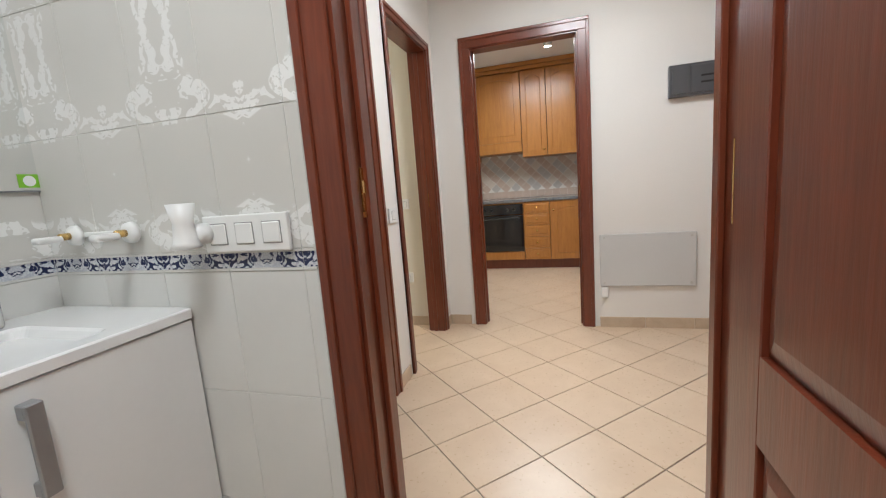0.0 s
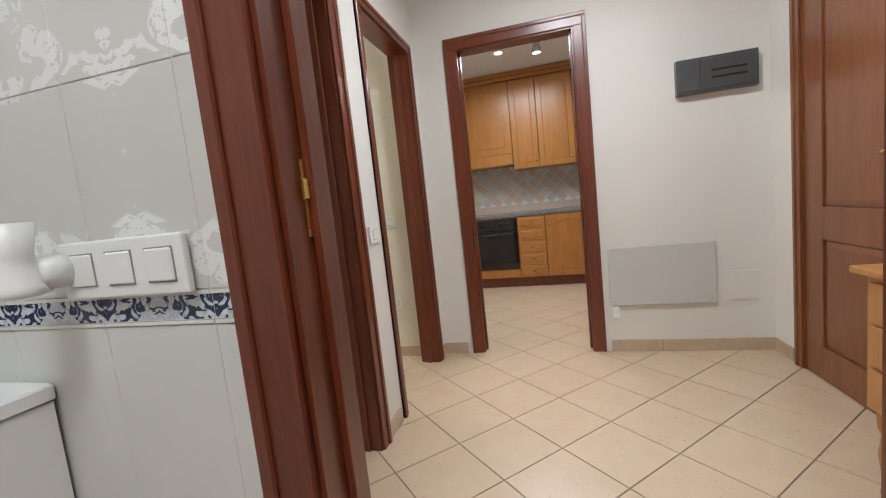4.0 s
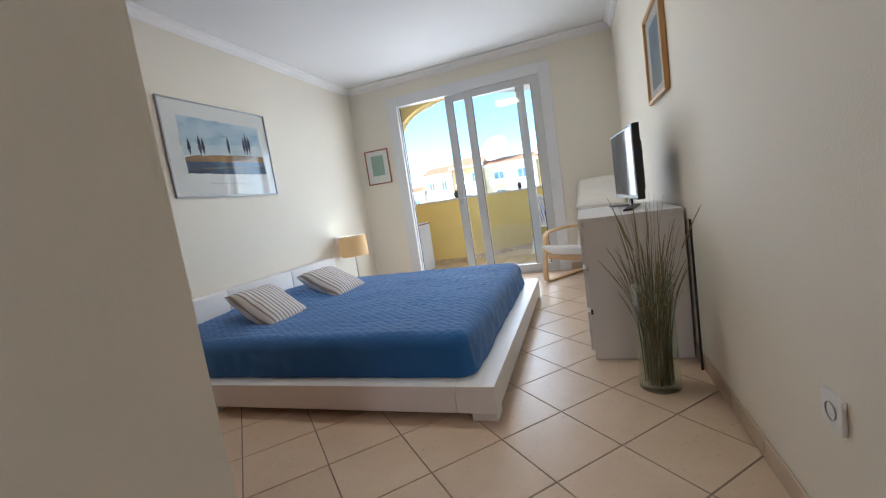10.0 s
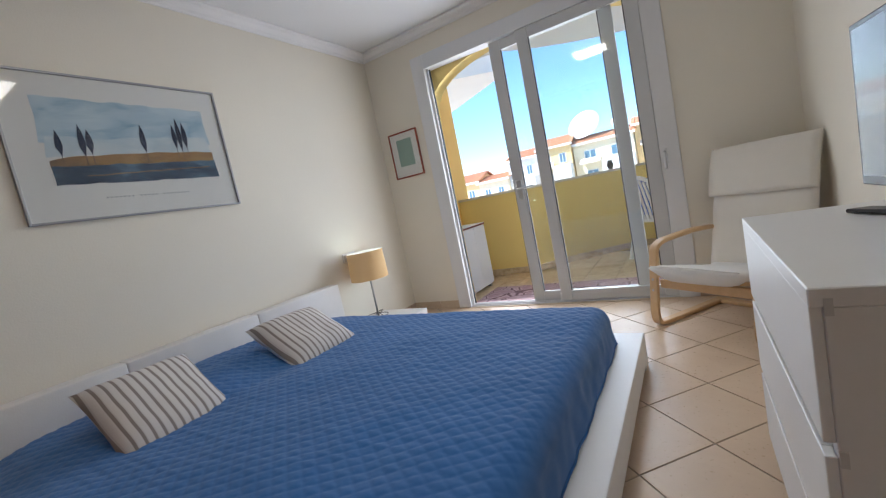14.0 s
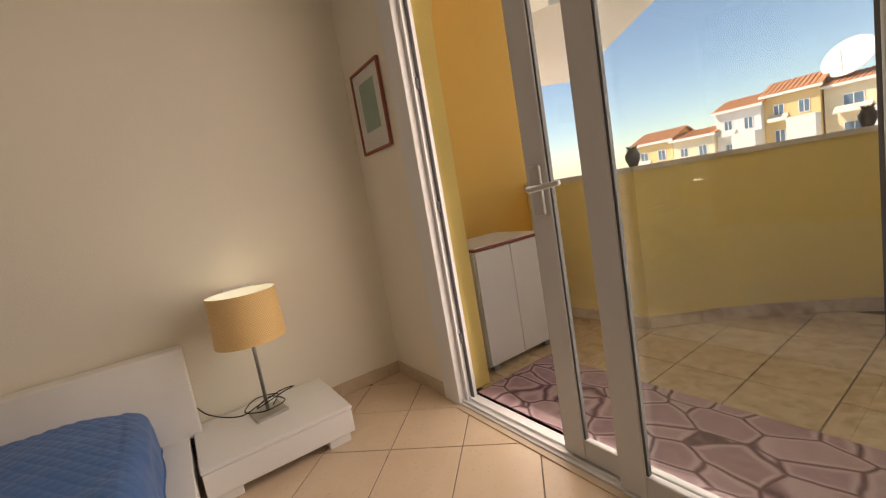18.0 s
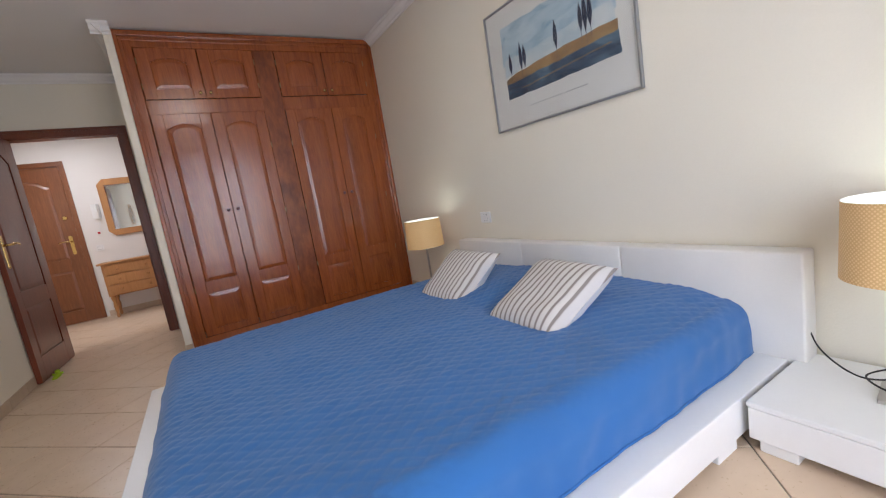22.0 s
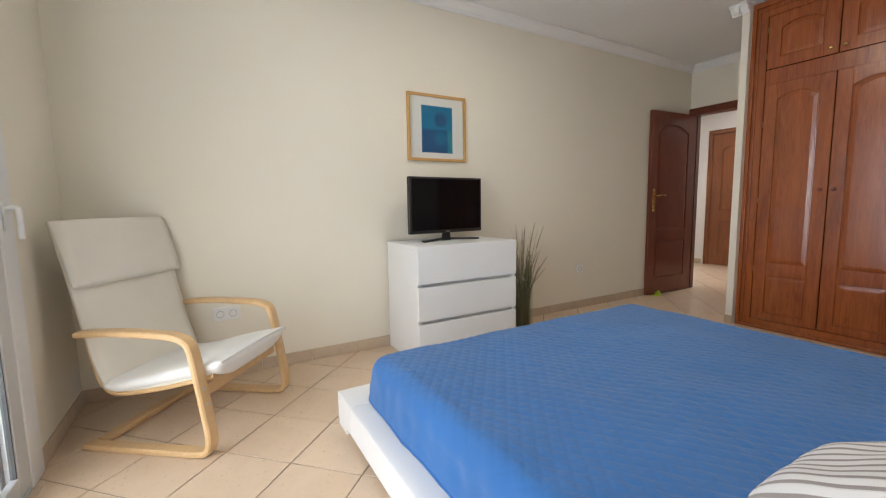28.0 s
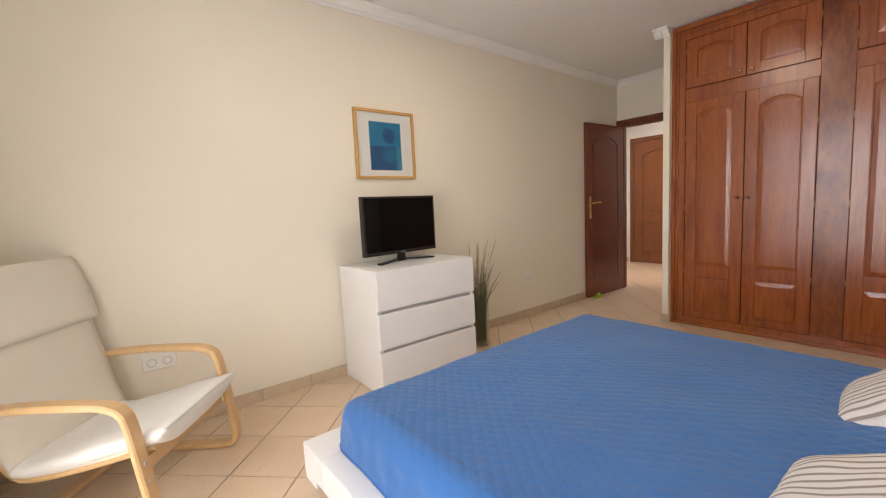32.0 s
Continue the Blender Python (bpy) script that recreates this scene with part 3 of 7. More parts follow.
def panel_leaf(name, w, h, t, panels, mat, parent, m=None, two_sided=True, label=""):
    leaf = part(name, leaf_frame(w, h, t, panels), mat, parent, label, m)
    for x0, x1, z0, z1, rise in panels:
        for side in ((0, -1), (1, 1)) if two_sided else ((0, -1),):
            y = t * 0.3 if side[0] == 0 else t * 0.7
            part("panel", raised_panel(arch_outline(x0 + 0.002, x1 - 0.002, z0 + 0.002, z1 - 0.002, rise), y, side[1], t * 0.26, 0.032), mat, leaf)
    return leaf


def lever_handle(parent, mat, x, z, y, out, to):
    """A door handle on a long plate. out: the way it stands off the leaf; to: the way the lever points along x."""
    b = box(x - 0.021, x + 0.021, *sorted((y, y + out * 0.005)), z - 0.12, z + 0.12, 0.0022, 2)
    for dz in (-0.13, 0.13):
        join(b, lathe([(0.0, 0), (0.020, 0), (0.018, 0.005), (0.0, 0.0055)], 20, False), Matrix.Translation((x, y, z + dz * 0.86)) @ Matrix.Rotation(radians(90 * (1 if out < 0 else -1)), 4, "X"))
    plate = part("handle_plate", b, mat, parent, "polished brass plate" if mat is BRASS else "")
    lev = smooth_line([(x, y, z + 0.05), (x, y + out * 0.045, z + 0.05), (x + to * 0.02, y + out * 0.058, z + 0.052), (x + to * 0.07, y + out * 0.06, z + 0.058), (x + to * 0.125, y + out * 0.056, z + 0.047)], 5)
    part("lever", tube(lev, 0.0095, 10, 0.0075), mat, parent, smooth=True)
    part("keyhole", lathe([(0.0, 0), (0.007, 0), (0.007, 0.002), (0.0, 0.0025)], 14, False), mat, parent, m=Matrix.Translation((x, y + out * 0.005, z - 0.045)) @ Matrix.Rotation(radians(90 * (1 if out < 0 else -1)), 4, "X"))
    return plate


def hinge(parent, mat, x, y, z, h=0.13):
    """Two slotted straps joined by a short knuckle, on the edge of a leaf."""
    b = bmesh.new()
    for yy in (y - 0.009, y - 0.034):
        box(x - 0.003, x, yy - 0.005, yy + 0.005, z, z + h, 0.0012, 1, bm=b)
        for dz in (0.012, h / 2, h - 0.012):
            box(x - 0.0042, x - 0.0028, yy - 0.003, yy + 0.003, z + dz - 0.003, z + dz + 0.003, bm=b)
    box(x - 0.0032, x - 0.0005, y - 0.022, y - 0.012, z + h * 0.5, z + h * 0.72, bm=b)
    box(x - 0.0032, x - 0.0005, y - 0.032, y - 0.021, z + h * 0.28, z + h * 0.5, bm=b)
    join(b, tube([(x - 0.004, y - 0.0215, z + h * 0.27), (x - 0.004, y - 0.0215, z + h * 0.73)], 0.005, 8))
    part("hinge", b, mat, parent, "brass strap hinge")


casing("door_frame_bedroom", pose(DX0 + 0.03, Y_HALL, 0), DX1 - DX0 - 0.06, 2.04, Y_DOOR - Y_HALL, CASING, "mahogany frame of the bedroom doorway", cw=0.08)
casing("door_frame_side_room", pose(OX0 + 0.03, Y_HALL, 0), OX1 - OX0 - 0.06, 2.09, 0.12, CASING, "mahogany frame of the side room doorway", cw=0.06)
casing("door_frame_kitchen", pose(X_KIT, KY1 - 0.03, 0, 0, 0, -90), KY1 - KY0 - 0.06, 2.10, 0.12, CASING, "mahogany frame of the kitchen doorway")
casing("door_frame_bathroom", pose(X_BATH, BY1 - 0.03, 0, 0, 0, -90), BY1 - BY0 - 0.06, 2.04, X_HALLW - X_BATH, CASING, "mahogany frame of the bathroom doorway", cw=0.088)
casing("door_frame_entrance", pose(EX0 + 0.03, Y_SOUTH - 0.12, 0), EX1 - EX0 - 0.06, 2.12, 0.12, ENTRY, "wooden frame of the entrance door", cw=0.065)

# bedroom door, standing open against the wall
LW, LH, LT = 0.765, 2.03, 0.038
STD = [(0.135, LW - 0.105, 0.19, 0.60, 0), (0.135, LW - 0.105, 0.735, 1.90, 0.09)]
door = thing("door_bedroom", pose(0.018, 0.566, 0.006, 0, 0, 87), "open dark mahogany door with two raised panels and brass handle", "door")
leaf = panel_leaf("leaf", LW, LH, LT, STD, MAHOG, door)
lever_handle(leaf, BRASS, LW - 0.06, 1.062, LT, 1, -1)
for z in (0.2, 1.02, 1.78):
    hinge(leaf, BRASS, -0.0005, LT, z)
# bathroom door, opened into the bathroom
BW = BY1 - BY0 - 0.065
door = thing("door_bathroom", pose(X_BATH - 0.028, BY0 + 0.046, 0.006, 0, 0, 180), "open dark mahogany bathroom door with raised panels", "door")
leaf = panel_leaf("leaf", BW, LH, LT, [(0.105, BW - 0.105, 0.15, 0.72, 0), (0.105, BW - 0.105, 0.85, 1.90, 0.09)], MAHOG, door)
lever_handle(leaf, BRASS, BW - 0.06, 1.02, 0, -1, -1)
for z in (0.2, 1.02, 1.78):
    hinge(leaf, BRASS, -0.0005, LT, z)
# entrance door
EW = EX1 - EX0 - 0.064
door = thing("door_entrance", pose(EX0 + 0.032, Y_SOUTH - 0.05, 0.006), "closed reddish wooden entrance door with brass lock", "door")
leaf = panel_leaf("leaf", EW, 2.11, 0.045, [(0.14, EW - 0.14, 0.17, 0.72, 0), (0.14, EW - 0.14, 0.88, 1.95, 0.10)], ENTRY, door)
lever_handle(leaf, BRASS, 0.075, 1.06, 0.045, 1, 1)
part("lock_rose", lathe([(0, 0), (0.027, 0), (0.024, 0.008), (0.012, 0.010), (0, 0.010)], 20, False), BRASS, leaf, "brass lock cylinder", m=pose(0.075, 0.045, 1.43, -90))

# strike plates on the jambs
for nm, m, lab in (("strike_plate", pose(X_BATH + 0.05, BY1 - 0.031, 1.085, 0, 0, 0), "brass strike plate on the bathroom door frame"), ("strike_plate", pose(OX1 - 0.031, Y_HALL + 0.06, 1.0, 0, 0, -90), "brass strike plate on the side room door frame"), ("strike_plate", pose(X_KIT + 0.06, KY0 + 0.031, 1.0, 0, 0, 180), "brass strike plate on the kitchen door frame")):
    t = thing(nm, m, lab, "strike plate")
    part("plate", box(-0.011, 0.011, -0.003, 0.001, -0.02, 0.085, 0.001, 1), BRASS, t)
    part("latch_box", box(-0.016, 0.006, -0.006, -0.002, 0.03, 0.06, 0.002, 1), BRASS, t)

# ---- wardrobe ----
ward = thing("wardrobe", pose(0, Y_WARD, 0), "built-in reddish mahogany wardrobe with arched panel doors", "wardrobe")
WA, WB, WT = -3.138, -1.032, 2.575
for s in ((WA, -3.018), (-1.136, WB)):
    b = box(s[0], s[1], -0.02, 0.018, 0, WT, 0.003, 1)
    o = (s[0], s[0] + 0.03) if s[0] < -2 else (s[1] - 0.03, s[1])
    box(o[0], o[1], -0.02, 0.036, 0, WT, 0.006, 2, bm=b)
    o = (s[0] + 0.04, s[0] + 0.055) if s[0] < -2 else (s[1] - 0.055, s[1] - 0.04)
    box(o[0], o[1], -0.02, 0.026, 0, WT - 0.06, 0.004, 2, bm=b)
    part("side_casing", b, WARD, ward)
b = box(WA + 0.001, WB - 0.001, -0.02, 0.0175, WT - 0.11, WT, 0.003, 1)
box(WA + 0.001, WB - 0.001, -0.02, 0.037, WT - 0.03, WT + 0.012, 0.006, 2, bm=b)
box(WA + 0.04, WB - 0.04, -0.02, 0.026, WT - 0.062, WT - 0.045, 0.004, 2, bm=b)
part("top_casing", b, WARD, ward)
b = box(WA + 0.001, WB - 0.001, -0.02, 0.0175, 0, 0.075, 0.003, 1)
box(WA + 0.001, WB - 0.001, -0.02, 0.034, 0, 0.03, 0.006, 2, bm=b)
part("plinth", b, WARD, ward)
part("middle_stile", box(-2.181, -2.003, -0.02, 0.012, 0.075, WT - 0.11, 0.002, 1), WARD_FIGURED, ward, "middle board of darker swirled mahogany")
part("rail", box(-3.018, -1.136, -0.02, 0.0105, 1.947, 2.062, 0.002, 1), WARD, ward)
part("carcass", boxes((WA, WB, -0.60, -0.585, 0, WT), (WA, WB, -0.585, -0.021, WT - 0.02, WT)), WARD, ward)
for x0, x1, knob in ((-1.567, -1.142, 0), (-2.000, -1.573, 1), (-2.612, -2.184, 0), (-3.024, -2.618, 1)):
    w = x1 - x0
    for z0, h, panels, kz in ((0.08, 1.865, [(0.084, w - 0.084, 0.055, 0.365, 0), (0.084, w - 0.084, 0.465, 1.79, 0.045)], 1.04), (2.066, 0.395, [(0.084, w - 0.084, 0.075, 0.322, 0.035)], 0.038)):
        # the leaf is drawn facing -y, then turned to face the room
        lf = panel_leaf("door", w, h, 0.032, panels, WARD, ward, m=pose(x1, 0.020, z0, 0, 0, 180), two_sided=False)
        kx = (w - 0.035) if knob == 0 else 0.035
        part("knob", lathe([(0, 0), (0.006, 0), (0.005, 0.012), (0.013, 0.018), (0.014, 0.024), (0.009, 0.03), (0, 0.031)], 16, False), BRASS if h < 1 else CASING, lf, "small turned knob", m=pose(kx, 0, kz, 90), smooth=True)
        for hz in ((0.22 * h, 0.52 * h, 0.84 * h) if h > 1 else (0.25 * h, 0.75 * h)):
            he = 0.0 if knob == 0 else w
            part("hinge", box(he - 0.004, he + 0.004, -0.003, 0.003, hz - 0.022, hz + 0.022, 0.001, 1), AGED_BRASS, lf, "small dull brass hinge")

# ---- bed ----
bed = thing("platform_bed", pose(0, 0, 0), "low white platform bed with padded leatherette headboard", "bed")
PX0, PX1, PY0, PY1, PZ0, PZ1 = X_HEAD + 0.10, -0.865, 2.95, 5.07, 0.035, 0.165
part("side_rail", box(PX0, PX1 - 0.19, PY0, PY0 + 0.19, PZ0, PZ1, 0.004, 2), LACQ, bed)
part("side_rail", box(PX0, PX1 - 0.19, PY1 - 0.19, PY1, PZ0, PZ1, 0.004, 2), LACQ, bed)
part("foot_rail", box(PX1 - 0.188, PX1, PY0, PY1, PZ0, PZ1, 0.004, 2), LACQ, bed)
part("base_board", box(PX0, PX1 - 0.19, PY0 + 0.19, PY1 - 0.19, PZ0 + 0.01, PZ1 - 0.03), LACQ, bed)
for x0, x1 in ((PX1 - 0.12, PX1 - 0.002), (-2.62, -2.50)):
    for y0, y1 in ((PY0 + 0.002, PY0 + 0.10), (PY1 - 0.10, PY1 - 0.002)):
        part("leg", box(x0, x1, y0, y1, 0, PZ0 + 0.002, 0.003, 1), LACQ, bed)
for y0, y1 in ((2.93, 3.6635), (3.6645, 4.3985), (4.3995, 5.125)):
    part("headboard_cushion", box(X_HEAD + 0.012, X_HEAD + 0.115, y0, y1, 0.15, 0.575, 0.010, 3), LEATHER, bed, "white padded leatherette", smooth=True)
part("mattress", box(-2.84, -1.06, PY0 + 0.26, PY1 - 0.26, PZ1 + 0.001, 0.30, 0.04, 3), LEATHER, bed)

QUILT = plain("blue_quilt_cotton", (0.021, 0.130, 0.370), 0.85, 0.10, 2.5, 350, 0.12, sheen=0.25)


def quilt_mesh():
    """A bedspread: diamond quilting on top, soft rounded edges and corners, wrinkles, a swell over the pillows."""
    b = bmesh.new()
    x0, x1, y0, y1, top, low, r = -3.03, -0.985, 3.05, 4.965, 0.372, 0.168, 0.085
    nx, ny = 430, 410
    arc = r * math.pi / 2
    hang = arc + top - r - low
    flat_x, mid, half = x1 - r - x0, (y0 + y1) / 2, (y1 - y0) / 2 - r
    rows = []
    for i in range(nx + 1):
        row = []
        for j in range(ny + 1):
            u, v = i / nx * (flat_x + hang), (j / ny * 2 - 1) * (half + hang)
            sx, sy, sign = max(0.0, u - flat_x), max(0.0, abs(v) - half), 1 if v > 0 else -1
            s = min(hang, math.hypot(sx, sy))
            d = math.hypot(sx, sy) or 1.0
            out = r * math.sin(s / r) if s < arc else r + 0.10 * (s - arc)
            z = top - (r * (1 - math.cos(s / r)) if s < arc else r + s - arc)
            wave = noise.noise(Vector((u * 5, v * 5, 7.3)))
            out += (0.010 * wave + 0.006 * noise.noise(Vector((u * 13, v * 13, 1.1)))) * min(1.0, s / arc)
            x = x0 + min(u, flat_x) + out * sx / d
            y = mid + sign * (min(abs(v), half) + out * sy / d)
            level = max(0.0, 1 - s / (0.9 * arc))
            k = 0.0255
            a, c = (u * 0.78 + v) / k, (u * 0.78 - v) / k
            puff = min(abs(math.sin(math.pi * a / 2)), abs(math.sin(math.pi * c / 2))) ** 0.5
            crease = noise.noise(Vector((x * 9, y * 30, 2))) * 0.0032 + noise.noise(Vector((x * 22, y * 9, 5))) * 0.0014 + noise.noise(Vector((x * 2.3, y * 4.1, 1))) * 0.010 + noise.noise(Vector((x * 6, y * 3, 4))) * 0.004
            head = max(0.0, 1 - (x - x0) / 0.62)
            swell = math.sin(min(1.0, head * 1.6) * math.pi / 2) ** 1.3
            two = 0.85 + 0.15 * math.cos((y - 4.0) * 2 * math.pi / 0.93)
            z += level * (0.0038 * puff + crease) + 0.06 * swell * two * max(0.0, 1 - s / hang) ** 0.7
            slump = max(0.0, (abs(v) - half + 0.42) / 0.42)
            z -= 0.06 * swell * min(1.0, slump) ** 1.7 * max(0.0, 1 - s / hang)
            near = max(0.0, 1 - u / 0.32)
            y -= sign * 0.02 * near ** 2 * min(1.0, abs(v) / half) ** 4
            row.append(b.verts.new((x, y, max(z, low))))
        rows.append(row)
    for i in range(nx):
        for j in range(ny):
            b.faces.new((rows[i][j], rows[i + 1][j], rows[i + 1][j + 1], rows[i][j + 1]))
    edge = [r_[0].co.copy() for r_ in rows[::6]] + [v_.co.copy() for v_ in rows[-1][::6]] + [r_[-1].co.copy() for r_ in rows[::-6]]
    return b, [q + Vector((0, 0, 0.004)) for q in edge]


spread = thing("bedspread", pose(0, 0, 0), "blue quilted cotton bedspread over the whole mattress", "bedspread")
cover, hem = quilt_mesh()
part("quilted_cover", cover, QUILT, spread, smooth=True)
part("hem", tube(hem, 0.005, 6), QUILT, spread, "stitched blue hem", smooth=True)



# ---- bedroom things ----
def nightstand(m, label):
    t = thing("nightstand", m, label, "nightstand", "nightstands beside the bed")
    part("top", box(-0.005, 0.475, 0.0, 0.625, 0.150, 0.168, 0.003, 1), LACQ, t)
    part("drawer_front", box(0.455, 0.473, 0.004, 0.621, 0.040, 0.148, 0.003, 1), LACQ, t)
    part("side_panel", box(0.0, 0.454, 0.004, 0.02, 0.04, 0.149, 0.002, 1), LACQ, t)
    part("side_panel", box(0.0, 0.454, 0.605, 0.621, 0.04, 0.149, 0.002, 1), LACQ, t)
    part("bottom_board", box(0.0, 0.454, 0.02, 0.605, 0.042, 0.058), LACQ, t)
    for y in (0.03, 0.495):
        part("foot", box(0.37, 0.465, y, y + 0.10, 0.0, 0.0405, 0.003, 1), LACQ, t)
        part("foot", box(0.02, 0.12, y, y + 0.10, 0.0, 0.0405, 0.003, 1), LACQ, t)
    return t


nightstand(pose(X_HEAD + 0.02, PY1 + 0.018, 0), "low white lacquered nightstand beside the bed, near the balcony")
nightstand(pose(X_HEAD + 0.02, PY0 - 0.631, 0), "low white lacquered nightstand beside the bed, near the wardrobe")

SHADE, n, l, p = nodes_of("honeycomb_lamp_shade")
sep, ang, rad, cv = n.new("ShaderNodeSeparateXYZ"), n.new("ShaderNodeMath"), n.new("ShaderNodeMath"), n.new("ShaderNodeCombineXYZ")
l.new(coords(n, l), sep.inputs[0])
ang.operation, rad.operation = "ARCTAN2", "MULTIPLY"
l.new(sep.outputs[1], ang.inputs[0])
l.new(sep.outputs[0], ang.inputs[1])
l.new(ang.outputs[0], rad.inputs[0])
rad.inputs[1].default_value = 0.147
l.new(rad.outputs[0], cv.inputs[0])
l.new(sep.outputs[2], cv.inputs[1])
turn = n.new("ShaderNodeMapping")
turn.inputs["Rotation"].default_value = (0, 0, radians(45))
turn.inputs["Scale"].default_value = (1, 1, 0)
l.new(cv.outputs[0], turn.inputs[0])
vo = n.new("ShaderNodeTexVoronoi")
vo.inputs["Scale"].default_value, vo.inputs["Randomness"].default_value = 115, 0.12
l.new(turn.outputs[0], vo.inputs["Vector"])
l.new(ramp(n, l, vo.outputs["Distance"], ((0.22, (0.80, 0.58, 0.30)), (0.42, (0.64, 0.42, 0.18)))), p.inputs["Base Color"])
p.inputs["Roughness"].default_value = 0.7
p.inputs["Transmission Weight"].default_value = 0.0
p.inputs["Subsurface Weight"].default_value = 0.0
p.inputs["Emission Color"].default_value = (0.85, 0.50, 0.20, 1)
p.inputs["Emission Strength"].default_value = 0.06
bump(n, l, p, vo.outputs["Distance"], 0.35, 0.003)
SHADE_IN = plain("shade_lining", (0.86, 0.86, 0.78), 0.8, 0.03, 3, 80, 0.0)
BULB = glow("warm_bulb", (0.93, 1.0, 0.86), 3.5)
CABLE = plain("black_cable", (0.012, 0.012, 0.012), 0.5, 0.1, 20, 100, 0.0)


def table_lamp(m, label, loops):
    t = thing("table_lamp", m, label, "lamp", "bedside lamps")
    part("base_plate", box(-0.072, 0.072, -0.072, 0.072, 0.0, 0.014, 0.002, 1), STEEL, t, "brushed steel square base")
    part("stem", lathe([(0.0085, 0.012), (0.0085, 0.463), (0.014, 0.468), (0.014, 0.483), (0.006, 0.488)], 16), STEEL, t, smooth=True)
    r0, r1, z0, z1, th = 0.157, 0.150, 0.372, 0.602, 0.003
    part("shade", lathe([(r0, z0), (r1, z1), (r1 + 0.0015, z1 + 0.002)], 56, False), SHADE, t, "honey-coloured honeycomb paper shade", smooth=True)
    part("shade_lining", lathe([(r0 - th, z0 + 0.001), (r1 - th, z1)], 56, False), SHADE_IN, t, "white lining", smooth=True)
    part("shade_ring", lathe([(r1 - th, z1), (r1 + 0.0005, z1 + 0.001), (r1 - 0.0005, z1 + 0.003), (r1 - th, z1)], 48, False), PLASTIC, t)
    b = bmesh.new()
    for k in range(3):
        a = 2 * math.pi * k / 3
        join(b, tube([(0.012 * math.cos(a), 0.012 * math.sin(a), 0.468), (0.145 * math.cos(a), 0.145 * math.sin(a), 0.418)], 0.0015, 6))
    part("shade_carrier", b, STEEL, t)
    part("bulb", lathe([(0.012, 0.483), (0.014, 0.498), (0.026, 0.523), (0.029, 0.543), (0.024, 0.563), (0.008, 0.575)], 20), BULB, t, "lit bulb", smooth=True)
    part("cable", tube(smooth_line(loops, 8), 0.0028, 6), CABLE, t, "black cable looped round the foot", smooth=True)
    pt = new("bedside_lamp_light", bpy.data.lights.new("bedside_lamp_light", "POINT"))
    pt.data.energy, pt.data.shadow_soft_size, pt.data.color = 0.16, 0.03, (0.95, 1.0, 0.88)
    pt.location = m.translation + Vector((0, 0, 0.59))
    return t


COIL = [(0.03, 0.02, 0.04), (-0.05, 0.07, 0.05), (-0.09, -0.02, 0.055), (0.0, -0.10, 0.05), (0.09, -0.03, 0.05), (0.05, 0.07, 0.045), (-0.03, 0.03, 0.06), (0.02, -0.05, 0.05), (-0.02, 0.1, 0.06), (-0.06, 0.16, 0.05), (-0.10, 0.10, 0.04), (-0.05, -0.02, 0.035), (-0.03, -0.12, 0.03)]
LAMP_A, LAMP_B = pose(-2.935, 5.402, 0.1685, 0, 0, 8), pose(-2.885, 2.63, 0.1685, 0, 0, -6)
table_lamp(LAMP_A, "lit bedside lamp with honeycomb shade and steel stem", COIL + [(-0.12, -0.22, 0.06), (-0.20, -0.27, 0.12)])
table_lamp(LAMP_B, "lit bedside lamp with honeycomb shade near the wardrobe", [(x, y, z) for x, y, z in COIL] + [(-0.14, 0.13, 0.08), (-0.2, 0.2, 0.14)])

STRIPE, n, l, p = nodes_of("striped_cotton")
v = coords(n, l)
sep = n.new("ShaderNodeSeparateXYZ")
l.new(v, sep.inputs[0])
fr = n.new("ShaderNodeMath")
fr.operation = "MULTIPLY"
fr.inputs[1].default_value = 30.0
l.new(sep.outputs[0], fr.inputs[0])
wob = n.new("ShaderNodeMath")
wob.operation = "FRACT"
l.new(fr.outputs[0], wob.inputs[0])
band = ramp(n, l, wob.outputs[0], ((0.0, (0.68, 0.65, 0.62)), (0.50, (0.68, 0.65, 0.62)), (0.56, (0.23, 0.19, 0.17)), (0.82, (0.23, 0.19, 0.17)), (0.87, (0.66, 0.63, 0.60)), (0.91, (0.55, 0.51, 0.48)), (0.96, (0.68, 0.65, 0.62))))
weave = noise_tex(n, l, v, 420, 2)
l.new(blend(n, l, 0.12, band, ramp(n, l, weave, ((0.3, (0.4, 0.36, 0.33)), (0.7, (0.85, 0.82, 0.78))))), p.inputs["Base Color"])
p.inputs["Roughness"].default_value = 0.9
bump(n, l, p, weave, 0.25, 0.002)
PLAIN_COTTON = plain("white_cotton", (0.80, 0.79, 0.77), 0.9, 0.05, 6, 400, 0.15)


